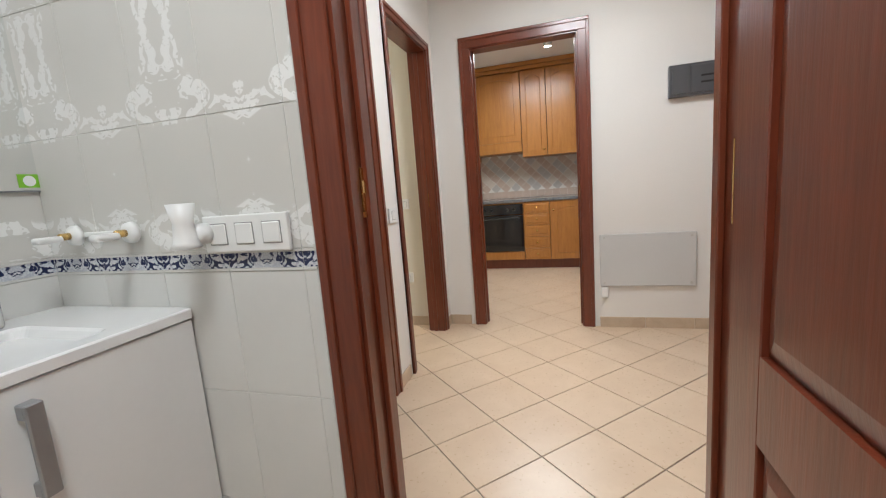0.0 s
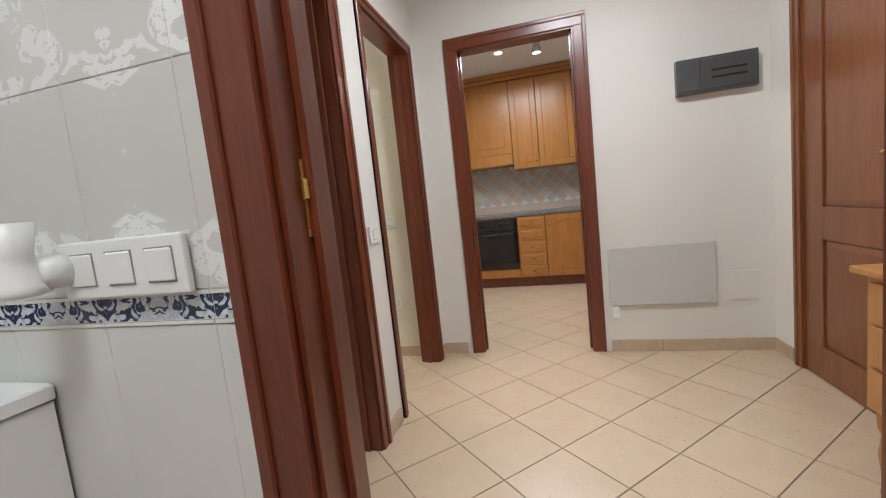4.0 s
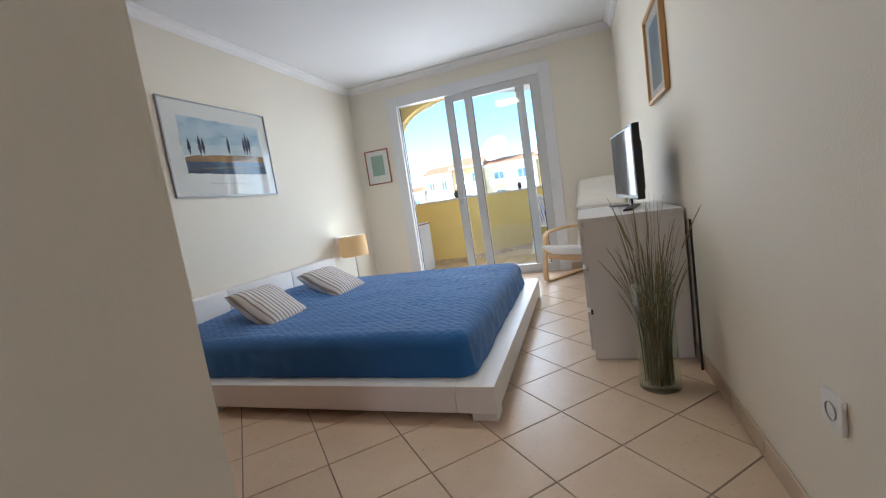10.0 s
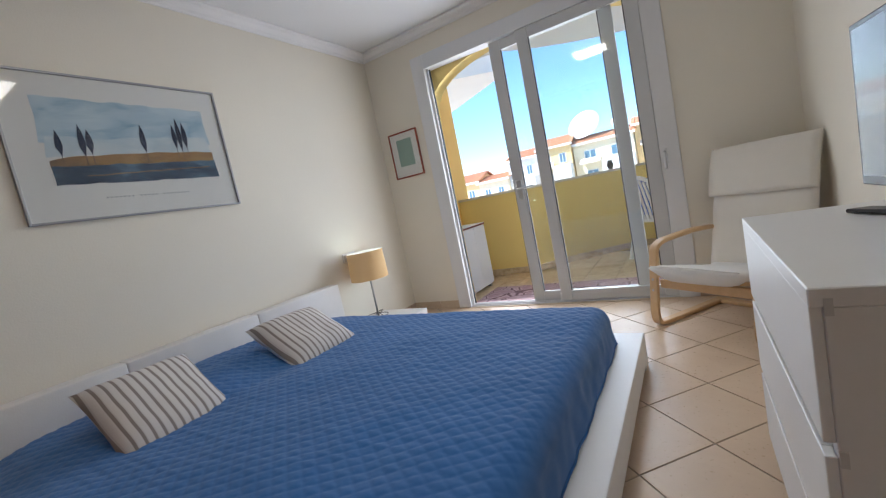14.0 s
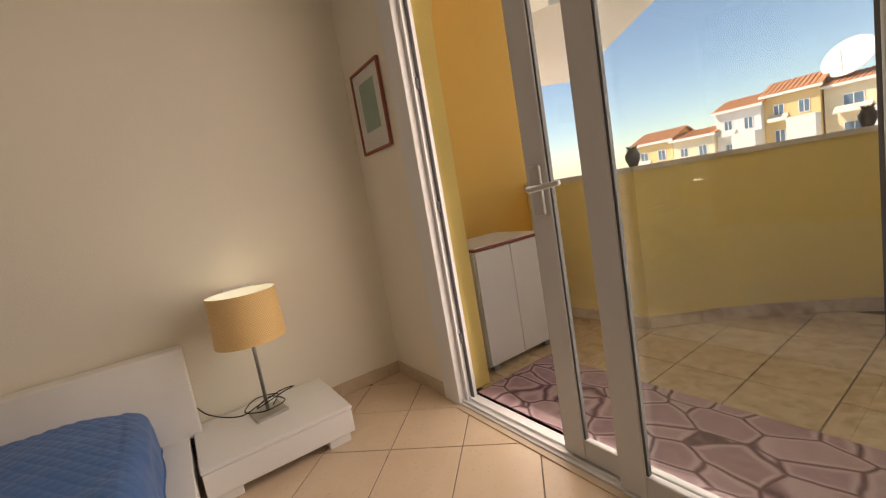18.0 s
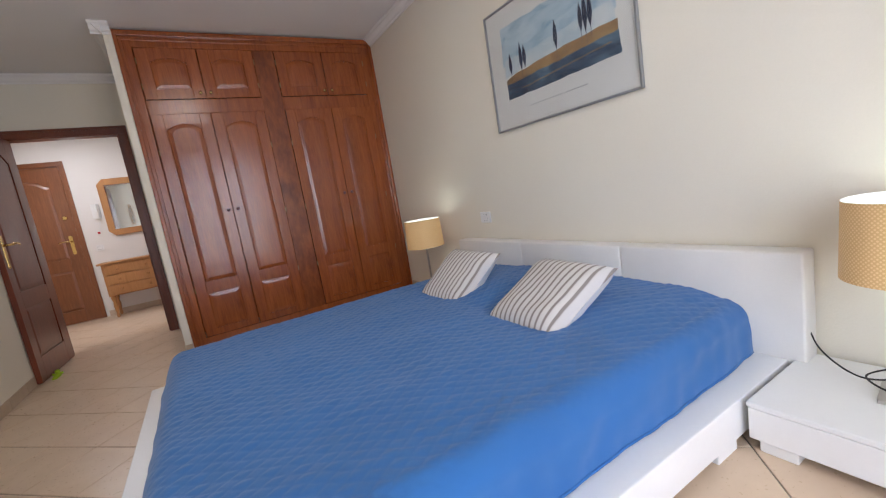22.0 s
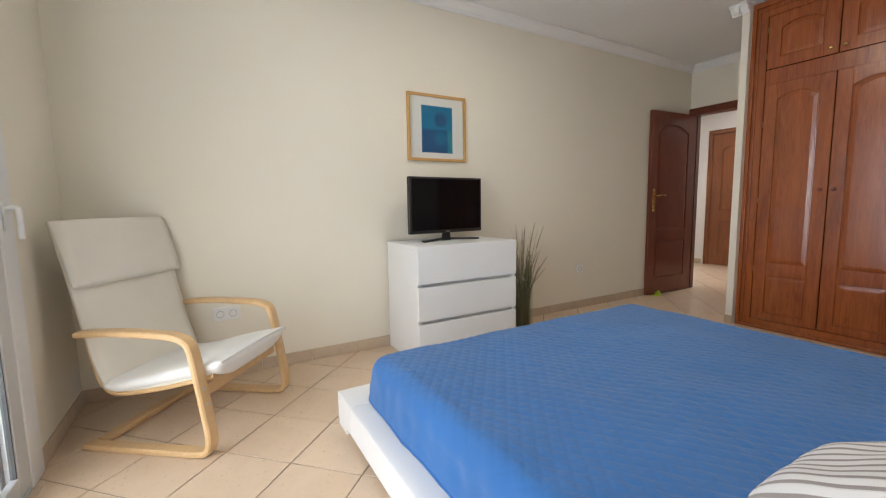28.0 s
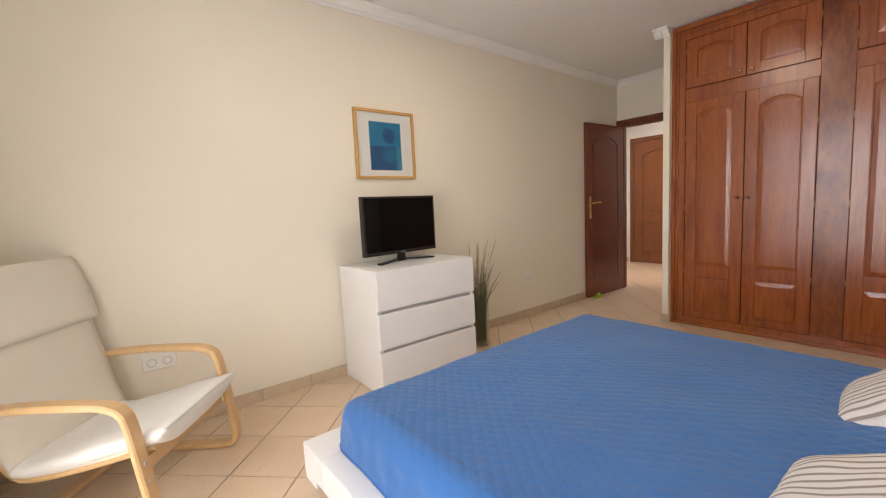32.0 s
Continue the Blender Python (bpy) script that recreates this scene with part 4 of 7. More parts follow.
def cushion(m, w, h, fat, label, seed):
    """A square cushion: striped front, white back, joined by a seam."""
    t = thing("cushion", m, label, "cushion", "striped cushions on the bed")
    k = 26
    for side, mat, nm in ((1, STRIPE, "front"), (-1, PLAIN_COTTON, "back")):
        b = bmesh.new()
        rows = []
        for i in range(k + 1):
            row = []
            for j in range(k + 1):
                u, v = 2 * i / k - 1, 2 * j / k - 1
                pinch = 1 - 0.07 * (1 - abs(u) ** 2) * abs(v) ** 2
                pinch2 = 1 - 0.07 * (1 - abs(v) ** 2) * abs(u) ** 2
                dome = max(0.0, (1 - u ** 4) * (1 - v ** 4)) ** 0.55
                wr = 0.010 * noise.noise(Vector((u * 2.1 + seed, v * 2.4, side))) * dome
                row.append(b.verts.new((u * w / 2 * pinch2, v * h / 2 * pinch, side * (fat / 2 * dome + wr) + side * 0.0004)))
            rows.append(row)
        for i in range(k):
            for j in range(k):
                q = (rows[i][j], rows[i + 1][j], rows[i + 1][j + 1], rows[i][j + 1])
                b.faces.new(q if side > 0 else q[::-1])
        part(nm, b, mat, t, "plain white cotton back" if side < 0 else "taupe and cream striped front", smooth=True)
    return t


def lean(x, y, z, yaw, tilt, spin):
    """The pose of a cushion: spin in its own plane, tilt back, then yaw about the upright."""
    return Matrix.Translation((x, y, z)) @ Matrix.Rotation(radians(yaw), 4, "Z") @ Matrix.Rotation(radians(tilt), 4, "Y") @ Matrix.Rotation(radians(spin), 4, "Z")


cushion(lean(-2.553, 4.352, 0.438, -1, 28, 88), 0.46, 0.47, 0.15, "striped taupe and cream cushion leaning on the bed", 3.1)
cushion(lean(-2.562, 3.58, 0.438, 5, 38, 87), 0.45, 0.45, 0.15, "striped taupe and cream cushion tilted on the bed", 8.7)

# dresser with three drawers
DRX, DRY0, DRY1, DRZ, DRB = -0.452, 3.615, 4.42, 0.79, X_TV - 0.012
dr = thing("dresser", pose(0, 0, 0), "white three-drawer dresser against the wall", "dresser")
part("top", box(DRX, DRB, DRY0, DRY1, DRZ - 0.03, DRZ, 0.002, 1), LACQ, dr)
part("side_panel", box(DRX + 0.0165, DRB - 0.001, DRY0 + 0.001, DRY0 + 0.03, 0, DRZ - 0.0305, 0.002, 1), LACQ, dr)
part("side_panel", box(DRX + 0.0165, DRB - 0.001, DRY1 - 0.03, DRY1 - 0.001, 0, DRZ - 0.0305, 0.002, 1), LACQ, dr)
part("back_panel", boxes((DRB - 0.018, DRB - 0.002, DRY0 + 0.031, DRY1 - 0.031, 0.02, DRZ - 0.031)), LACQ, dr)
# Recess and grip lips carry the gaps' shade in their greyer colour.
part("front_recess", boxes((DRX + 0.03, DRX + 0.045, DRY0 + 0.031, DRY1 - 0.031, 0.02, DRZ - 0.031)), LACQ_GREY, dr)
for k in range(3):
    z0 = 0.055 + k * 0.2435
    dw = part("drawer", box(DRX, DRX + 0.016, DRY0 + 0.002, DRY1 - 0.002, z0, z0 + 0.2205, 0.0015, 1), LACQ, dr)
    part("grip_lip", box(DRX + 0.003, DRX + 0.029, DRY0 + 0.032, DRY1 - 0.032, z0 + 0.204, z0 + 0.2212), LACQ_GREY, dw)
    part("runner_cap", box(DRX + 0.017, DRX + 0.028, DRY0 - 0.0015, DRY0 + 0.002, z0 + 0.205, z0 + 0.232), LACQ_GREY if k else DARKP, dw)

# television
tv = thing("television", pose(-0.145, 4.025, DRZ + 0.001, 0, 0, 5), "flat black television on the dresser", "television")
part("bezel", box(-0.02, 0.018, -0.321, 0.321, 0.058, 0.461, 0.004, 2), DARKP, tv, "dark grey plastic rim")
part("screen", box(-0.0216, -0.0195, -0.304, 0.304, 0.082, 0.446), SCREEN, tv, "switched-off glossy screen")
part("rear_housing", box(0.018, 0.048, -0.22, 0.22, 0.1, 0.38, 0.012, 2), DARKP, tv)
part("neck", prism([(-0.04, 0.0), (0.04, 0.0), (0.03, 0.07), (-0.03, 0.07)], 0.0, 0.012, "x", 0.002), DARKP, tv)
for s in (-1, 1):
    part("foot", ribbon([(0.035, s * 0.0, 0.014), (-0.01, s * 0.10, 0.010), (-0.06, s * 0.24, 0.006)], 0.05, 0.01, Vector((1, 0, 0))), DARKP, tv)
part("maker_mark", box(-0.0212, -0.0203, -0.02, 0.02, 0.066, 0.071), STEEL, tv)


def frame_rim(w, h, d, thick, mat, t, bev=0.003):
    """Four mitred sides of a picture frame in the x-z plane; the picture faces -y."""
    for x0, x1, z0, z1 in ((-w / 2, -w / 2 + thick, -h / 2, h / 2), (w / 2 - thick, w / 2, -h / 2, h / 2), (-w / 2 + thick, w / 2 - thick, h / 2 - thick, h / 2), (-w / 2 + thick, w / 2 - thick, -h / 2, -h / 2 + thick)):
        part("frame_side", box(x0, x1, -d, 0, z0, z1, bev, 2), mat, t)


MATBOARD = plain("white_mat_board", (0.78, 0.77, 0.74), 0.9, 0.02, 4, 150, 0.03)
POSTER_PAPER = plain("poster_paper", (0.74, 0.73, 0.71), 0.8, 0.03, 4, 150, 0.02)
TEAL = plain("teal_print", (0.005, 0.19, 0.36), 0.8, 0.08, 20, 200, 0.02)
NAVY = plain("navy_print", (0.008, 0.085, 0.22), 0.8, 0.08, 20, 200, 0.02)
TEAL_MID = plain("blue_green_print", (0.006, 0.15, 0.30), 0.8, 0.08, 20, 200, 0.02)
TEAL_PALE = plain("pale_teal_print", (0.03, 0.26, 0.36), 0.8, 0.08, 20, 200, 0.02)
SAGE = plain("sage_green_print", (0.30, 0.42, 0.36), 0.85, 0.06, 6, 200, 0.02)
PICTURE_GLASS = glass("picture_glass", (0.985, 0.99, 0.985), 0.7)


def disc(r, seg=40):
    return [(r * math.cos(2 * math.pi * k / seg), r * math.sin(2 * math.pi * k / seg)) for k in range(seg)]


# square teal print
pic = thing("framed_print", pose(X_TV - 0.002, 3.98, 1.638, 0, 0, -90), "square blue geometric print in an oak frame on the wall", "picture")
frame_rim(0.508, 0.498, 0.026, 0.021, FRAME_OAK, pic)
part("mat_board", box(-0.234, 0.234, -0.012, -0.006, -0.229, 0.229), MATBOARD, pic)
for x0, x1, z0, z1, mt, y in ((-0.135, 0.135, -0.01, 0.165, TEAL, 0.0124), (-0.135, 0.135, -0.185, -0.01, NAVY, 0.0124), (0.09, 0.135, -0.185, -0.012, TEAL_PALE, 0.0128)):
    part("print_block", box(x0, x1, -y, -0.012, z0, z1), mt, pic)
part("print_disc", prism([(a + 0.03, c + 0.067) for a, c in disc(0.055)], -0.0128, -0.0125, "y"), NAVY, pic)
part("print_disc", prism([(a + 0.03, c - 0.077) for a, c in disc(0.055)], -0.0128, -0.0125, "y"), TEAL_MID, pic)
part("pane", box(-0.236, 0.236, -0.0165, -0.0155, -0.231, 0.231), PICTURE_GLASS, pic)

# small sage print beside the balcony door
pic = thing("framed_print", pose(-2.86, Y_WIN - 0.002, 1.568), "small sage green print in a thin cherry frame", "picture")
frame_rim(0.335, 0.44, 0.018, 0.014, RED_FRAME, pic)
part("mat_board", box(-0.156, 0.156, -0.009, -0.004, -0.208, 0.208), MATBOARD, pic)
part("print_block", box(-0.088, 0.088, -0.0096, -0.009, -0.108, 0.148), SAGE, pic)
part("pane", box(-0.156, 0.156, -0.0125, -0.0115, -0.208, 0.208), PICTURE_GLASS, pic)

# large poster over the bed; local x runs along -y of the room
pic = thing("framed_poster", pose(X_HEAD + 0.002, 4.018, 1.665, 0, 0, 90), "large framed poster of dark cypresses by blue water", "picture")
PW, PH = 1.045, 0.73
frame_rim(PW, PH, 0.02, 0.011, GREY_METAL, pic, 0.002)
part("poster_sheet", box(-PW / 2 + 0.01, PW / 2 - 0.01, -0.008, -0.004, -PH / 2 + 0.01, PH / 2 - 0.01), POSTER_PAPER, pic)


def wash(name, top, low, mid):
    """Watercolour: patches of three tones."""
    m, n, l, p = nodes_of(name)
    v = coords(n, l, (1.0, 1, 2.6))
    a, c = noise_tex(n, l, v, 4.5, 5, 0.6, 0.7), noise_tex(n, l, v, 60, 3)
    col = ramp(n, l, a, ((0.32, low), (0.5, mid), (0.66, top)))
    l.new(blend(n, l, 0.12, col, ramp(n, l, c, ((0.3, low), (0.7, top)))), p.inputs["Base Color"])
    p.inputs["Roughness"].default_value = 0.85
    return m


def ragged(pts, size, seed, step=0.018):
    """An outline with an uneven painted edge."""
    out = []
    for i, a in enumerate(pts):
        c = pts[(i + 1) % len(pts)]
        n_ = max(1, int(math.hypot(c[0] - a[0], c[1] - a[1]) / step))
        for k in range(n_):
            x, z = a[0] + (c[0] - a[0]) * k / n_, a[1] + (c[1] - a[1]) * k / n_
            w = Vector((x * 14, z * 14, seed))
            out.append((x + size * noise.noise(w), z + size * noise.noise(w + Vector((9, 4, 2)))))
    return out


SKYW = wash("painted_sky", (0.56, 0.66, 0.72), (0.25, 0.39, 0.53), (0.44, 0.56, 0.65))
MISTW = wash("painted_mist", (0.66, 0.70, 0.72), (0.42, 0.54, 0.62), (0.55, 0.63, 0.68))
HILLW = wash("painted_shore", (0.44, 0.28, 0.13), (0.16, 0.11, 0.08), (0.32, 0.19, 0.09))
LAKEW = wash("painted_water", (0.16, 0.25, 0.33), (0.025, 0.04, 0.075), (0.06, 0.10, 0.16))
TREEW = wash("painted_cypress", (0.06, 0.08, 0.13), (0.02, 0.025, 0.05), (0.035, 0.045, 0.08))
part("painted_sky", prism(ragged([(-0.40, 0.02), (0.42, 0.03), (0.41, 0.235), (-0.39, 0.245)], 0.010, 1), -0.0086, -0.008, "y"), SKYW, pic)
part("painted_mist", prism(ragged([(-0.39, -0.045), (0.41, -0.02), (0.40, 0.075), (0.1, 0.06), (-0.15, 0.045), (-0.37, 0.055)], 0.010, 2), -0.0090, -0.0084, "y"), MISTW, pic)
part("painted_shore", prism(ragged([(-0.385, -0.10), (0.42, -0.07), (0.42, -0.02), (0.1, -0.022), (-0.15, -0.04), (-0.3, -0.045), (-0.385, -0.065)], 0.006, 3), -0.0094, -0.0088, "y"), HILLW, pic)
part("painted_water", prism(ragged([(-0.38, -0.185), (0.43, -0.175), (0.425, -0.068), (0.05, -0.085), (-0.385, -0.092)], 0.008, 4), -0.0098, -0.0092, "y"), LAKEW, pic)
part("painted_ripple", prism(ragged([(-0.25, -0.146), (0.38, -0.112), (0.38, -0.107), (-0.25, -0.141)], 0.003, 5), -0.0102, -0.0096, "y"), HILLW, pic)
for x, z, h in ((-0.33, 0.02, 0.13), (-0.235, 0.035, 0.17), (-0.205, 0.03, 0.13), (0.045, 0.055, 0.16), (0.215, 0.07, 0.15), (0.245, 0.085, 0.20), (0.275, 0.08, 0.16)):
    part("painted_cypress", prism(ragged([(x, z - h / 2), (x + 0.015, z - h * 0.1), (x + 0.011, z + h * 0.2), (x - 0.001, z + h / 2), (x - 0.012, z + h * 0.15), (x - 0.015, z - h * 0.15)], 0.003, 6), -0.0102, -0.0096, "y"), TREEW, pic)
    part("painted_trunk", prism([(x - 0.0012, z - h / 2 - 0.05), (x + 0.0012, z - h / 2 - 0.05), (x + 0.0012, z - h / 2), (x - 0.0012, z - h / 2)], -0.0102, -0.0096, "y"), TREEW, pic)
for k in range(22):
    if k not in (7, 13):
        part("caption_mark", box(-0.20 + k * 0.0195, -0.20 + k * 0.0195 + 0.009, -0.0085, -0.008, -0.262, -0.254), GREY_METAL, pic)
part("pane", box(-PW / 2 + 0.011, PW / 2 - 0.011, -0.0135, -0.0125, -PH / 2 + 0.011, PH / 2 - 0.011), PICTURE_GLASS, pic)

# vase with dry grass
vase = thing("glass_vase", pose(-0.165, 3.305, 0), "tall clear glass vase of dry green grass on the floor", "vase")
part("glass_body", lathe([(0.0, 0.0), (0.088, 0.0), (0.092, 0.006), (0.085, 0.25), (0.088, 0.50), (0.085, 0.50), (0.082, 0.25), (0.086, 0.02), (0.0, 0.018)], 40, False), CLEAR, vase, "clear glass", smooth=True)
GRASS = plain("dry_green_grass", (0.085, 0.10, 0.035), 0.75, 0.35, 9, 120, 0.1, rand=0.5)
GRASS_DRY = plain("dry_straw_grass", (0.27, 0.23, 0.12), 0.8, 0.3, 9, 120, 0.1, rand=0.5)
rng = random.Random(5)
for k in range(190):
    a, r, h = rng.uniform(0, 6.28), 0.062 * rng.random() ** 0.5, rng.uniform(0.44, 0.68) if k % 4 else rng.uniform(0.66, 0.90)
    a2, sp = a + rng.uniform(-0.7, 0.7), rng.uniform(0.01, 0.10) * (1.0 if k % 5 else 1.7)
    x0, y0 = r * math.cos(a), r * math.sin(a)
    x1, y1 = min(x0 + sp * math.cos(a2), 0.19), y0 + sp * math.sin(a2)
    tip = smooth_line([(x0, y0, 0.022), (x0 * 1.1, y0 * 1.1, h * 0.45), (x0 + (x1 - x0) * 0.5, y0 + (y1 - y0) * 0.5, h * 0.8), (x1, y1, h)], 3)
    part("grass_blade", tube(tip, rng.uniform(0.0010, 0.0021), 4, 0.0005), GRASS if k % 4 else GRASS_DRY, vase)
    if k % 5 == 0:
        head = smooth_line([tip[-4], tip[-2], tip[-1], tip[-1] + Vector((0.012 * math.cos(a2), 0.012 * math.sin(a2), 0.02))], 2)
        part("seed_head", tube(head, 0.003, 5, 0.0008), GRASS_DRY, vase)

# black strip standing behind the vase
tagged(part("black_rod", tube([(X_TV - 0.018, 3.47, 0.0), (X_TV - 0.016, 3.49, 0.74)], 0.006, 8), DARKP), "thin black rod standing behind the dresser", "rod")

# bent-wood armchair with cream cushions
arm = thing("armchair", pose(-0.402, 5.685, 0, 0, 0, 232.5), "bent birch armchair with cream canvas cushions", "armchair")
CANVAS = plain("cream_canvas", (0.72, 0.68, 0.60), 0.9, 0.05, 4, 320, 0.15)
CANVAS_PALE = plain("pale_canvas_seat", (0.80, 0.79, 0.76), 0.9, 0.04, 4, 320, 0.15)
# local: +x is the way the sitter faces, y across, origin under the seat's middle
for s in (-1, 1):
    side = smooth_line([(-0.255, 0, 0.520), (-0.08, 0, 0.532), (0.12, 0, 0.528), (0.21, 0, 0.520), (0.262, 0, 0.494), (0.283, 0, 0.44), (0.305, 0, 0.30), (0.325, 0, 0.17), (0.335, 0, 0.09), (0.325, 0, 0.035), (0.28, 0, 0.015), (0.10, 0, 0.013), (-0.27, 0, 0.013)], 5)
    part("side_frame", ribbon([q + Vector((0, s * 0.305, 0)) for q in side], 0.06, 0.026), BIRCH, arm, "laminated birch side frame")
    part("bolt", lathe([(0, 0), (0.008, 0), (0.007, 0.003), (0, 0.0035)], 12, False), STEEL, arm, m=pose(0.318, s * 0.305, 0.30, 0, 81))
    part("bolt", lathe([(0, 0), (0.008, 0), (0.007, 0.003), (0, 0.0035)], 12, False), STEEL, arm, m=pose(0.328, s * 0.305, 0.235, 0, 81))
    seat_line = smooth_line([(0.33, 0, 0.335), (0.10, 0, 0.275), (-0.13, 0, 0.235), (-0.21, 0, 0.26), (-0.25, 0, 0.35), (-0.30, 0, 0.58), (-0.36, 0, 0.84), (-0.39, 0, 0.965)], 5)
    part("seat_rail", ribbon([q + Vector((0, s * 0.245, 0)) for q in seat_line], 0.04, 0.02), BIRCH, arm)
part("front_rail", box(0.272, 0.296, -0.276, 0.276, 0.245, 0.300, 0.006, 2), BIRCH, arm)
part("rear_rail", box(-0.262, -0.207, -0.275, 0.275, 0.002, 0.028, 0.006, 2), BIRCH, arm)
part("rear_brace", ribbon([(-0.23, y, 0.33) for y in (-0.22, 0, 0.22)], 0.05, 0.018, Vector((0, 0, 1))), BIRCH, arm)


def padded(line, w, fat, seed):
    """A soft pad that follows a line, with rounded sides and a piped edge."""
    b = bmesh.new()
    pts = smooth_line(line, 7)
    m_ = 14
    rings = []
    for i, q in enumerate(pts):
        d = (pts[min(i + 1, len(pts) - 1)] - pts[max(i - 1, 0)]).normalized()
        nrm = Vector((0, 1, 0)).cross(d) * -1
        e = min(i, len(pts) - 1 - i) / 2.0
        f = fat * min(1.0, 0.25 + 0.75 * min(1, e) ** 0.6)
        ring = []
        for k in range(2 * m_):
            up = k < m_
            u = (k / (m_ - 1) if up else 1 - (k - m_) / (m_ - 1)) * 2 - 1
            th = f * (0.30 + 0.70 * (1 - abs(u) ** 5)) * (1 if up else -0.25)
            wr = 0.004 * noise.noise(Vector((i * 0.4, u * 3, seed)))
            ring.append(b.verts.new(q + Vector((0, u * w / 2, 0)) + nrm * (th + wr)))
        rings.append(ring)
    for a, c in zip(rings, rings[1:]):
        for k in range(2 * m_):
            b.faces.new((a[k], a[(k + 1) % (2 * m_)], c[(k + 1) % (2 * m_)], c[k]))
    b.faces.new(rings[0][::-1])
    b.faces.new(rings[-1])
    return b


back_line = [(-0.20, 0, 0.285), (-0.245, 0, 0.42), (-0.295, 0, 0.63), (-0.35, 0, 0.86), (-0.385, 0, 0.995)]
part("base_cloth", ribbon([q + Vector((0.0, 0, 0.016)) for q in seat_line], 0.525, 0.011), CANVAS, arm, "canvas sling under the cushions")
part("back_cushion", padded([(x + 0.02, 0, z) for x, _, z in back_line], 0.565, 0.055, 1.0), CANVAS, arm, "cream canvas back cushion", smooth=True)
part("headrest", padded([(-0.265, 0, 0.715), (-0.30, 0, 0.86), (-0.338, 0, 0.975), (-0.362, 0, 1.01)], 0.595, 0.055, 2.0), CANVAS, arm, "cream canvas head cushion", smooth=True)
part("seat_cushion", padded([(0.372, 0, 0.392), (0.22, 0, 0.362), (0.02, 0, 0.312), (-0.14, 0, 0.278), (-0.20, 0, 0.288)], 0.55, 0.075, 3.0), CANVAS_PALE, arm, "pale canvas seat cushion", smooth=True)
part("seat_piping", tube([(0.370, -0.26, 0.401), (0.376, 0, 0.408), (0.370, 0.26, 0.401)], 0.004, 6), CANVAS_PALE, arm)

# lime door stop under the bedroom door
LIME = plain("lime_rubber", (0.42, 0.62, 0.02), 0.5, 0.1, 20, 100, 0.05)
stop = thing("door_stop_wedge", pose(-0.045, 1.255, 0, 0, 0, 84), "lime green rubber door stop shaped like a small figure", "door stop")
part("wedge", prism([(-0.05, 0), (0.05, 0), (0.05, 0.008), (-0.03, 0.032), (-0.05, 0.032)], -0.018, 0.018, "y", 0.004), LIME, stop, smooth=True)
b = lathe([(0.0, 0.0), (0.014, 0.004), (0.019, 0.016), (0.014, 0.028), (0.0, 0.032)], 14, False)
part("knob_top", b, LIME, stop, m=pose(-0.034, 0, 0.028), smooth=True)
for s in (-1, 1):
    part("stub_arm", tube([(-0.03, 0.01 * s, 0.02), (-0.028, 0.034 * s, 0.028)], 0.009, 8), LIME, stop, smooth=True)


# ---- switches and sockets: local x across, z up, facing -y ----
SOCKET_CUP = plain("socket_cup_grey", (0.36, 0.35, 0.34), 0.4, 0.05, 20, 100, 0.0)


# Grey sheet behind each rocker, painting the shadow line of its gap.
ROCKER_GAP = plain("grey_rocker_shadow", (0.28, 0.28, 0.27), 0.6, 0.05, 5, 60, 0.0)


def wall_plate(m, kind, label, gangs=1, wide=0.0):
    t = thing({"switch": "light_switch", "socket": "wall_socket", "blank": "cover_plate"}[kind], m, label, "switch" if kind == "switch" else "socket")
    w = 0.041 + 0.0355 * (gangs - 1) + wide
    part("plate", box(-w, w, -0.011, 0, -0.041, 0.041, 0.003, 2), PLASTIC, t)
    for g in range(gangs):
        x = (g - (gangs - 1) / 2) * 0.071
        if kind == "switch":
            part("rocker_gap", box(x - 0.0242, x + 0.0242, -0.0116, -0.0108, -0.0242, 0.0242), ROCKER_GAP, t, "grey shadow line round the rocker")
            part("rocker", box(x - 0.0225, x + 0.0225, -0.0145, -0.0105, -0.0225, 0.0225, 0.002, 1), PLASTIC, t)
        else:
            part("cup", lathe([(0.0215, 0.0), (0.0215, 0.004), (0.0195, 0.004), (0.0185, -0.004), (0.0, -0.004)], 24, False), SOCKET_CUP, t, m=pose(x, -0.0095, 0, 90))
            for dx in (-0.0095, 0.0095):
                part("pin_hole", lathe([(0, 0), (0.003, 0), (0.003, 0.001), (0, 0.001)], 10, False), DARKP, t, m=pose(x + dx, -0.0058, 0, 90))
    return t


wall_plate(pose(X_TV - 0.0005, 2.375, 0.40, 0, 0, -90), "socket", "white wall socket low on the cream wall")
wall_plate(pose(X_TV - 0.0005, 5.495, 0.402, 0, 0, -90), "socket", "white double wall socket behind the armchair", 2)
wall_plate(pose(X_HEAD + 0.0005, 3.195, 0.735, 0, 0, 90), "switch", "white light switch over the headboard", wide=0.018)
wall_plate(pose(X_HEAD + 0.0005, 5.42, 0.74, 0, 0, 90), "switch", "white double switch behind the bedside lamp", 2)
wall_plate(pose(0.195, Y_HALL - 0.0005, 0.985), "switch", "white light switch beside the bedroom doorway", wide=0.012)
wall_plate(pose(1.1695, 0.742, 1.008, 0, 0, -90), "switch", "white light switch in the side room")
wall_plate(pose(1.1695, 0.757, 0.406, 0, 0, -90), "socket", "white wall socket low in the side room")
wall_plate(pose(-0.07, Y_SOUTH + 0.0005, 0.97, 0, 0, 180), "switch", "white light switch beside the entrance door")

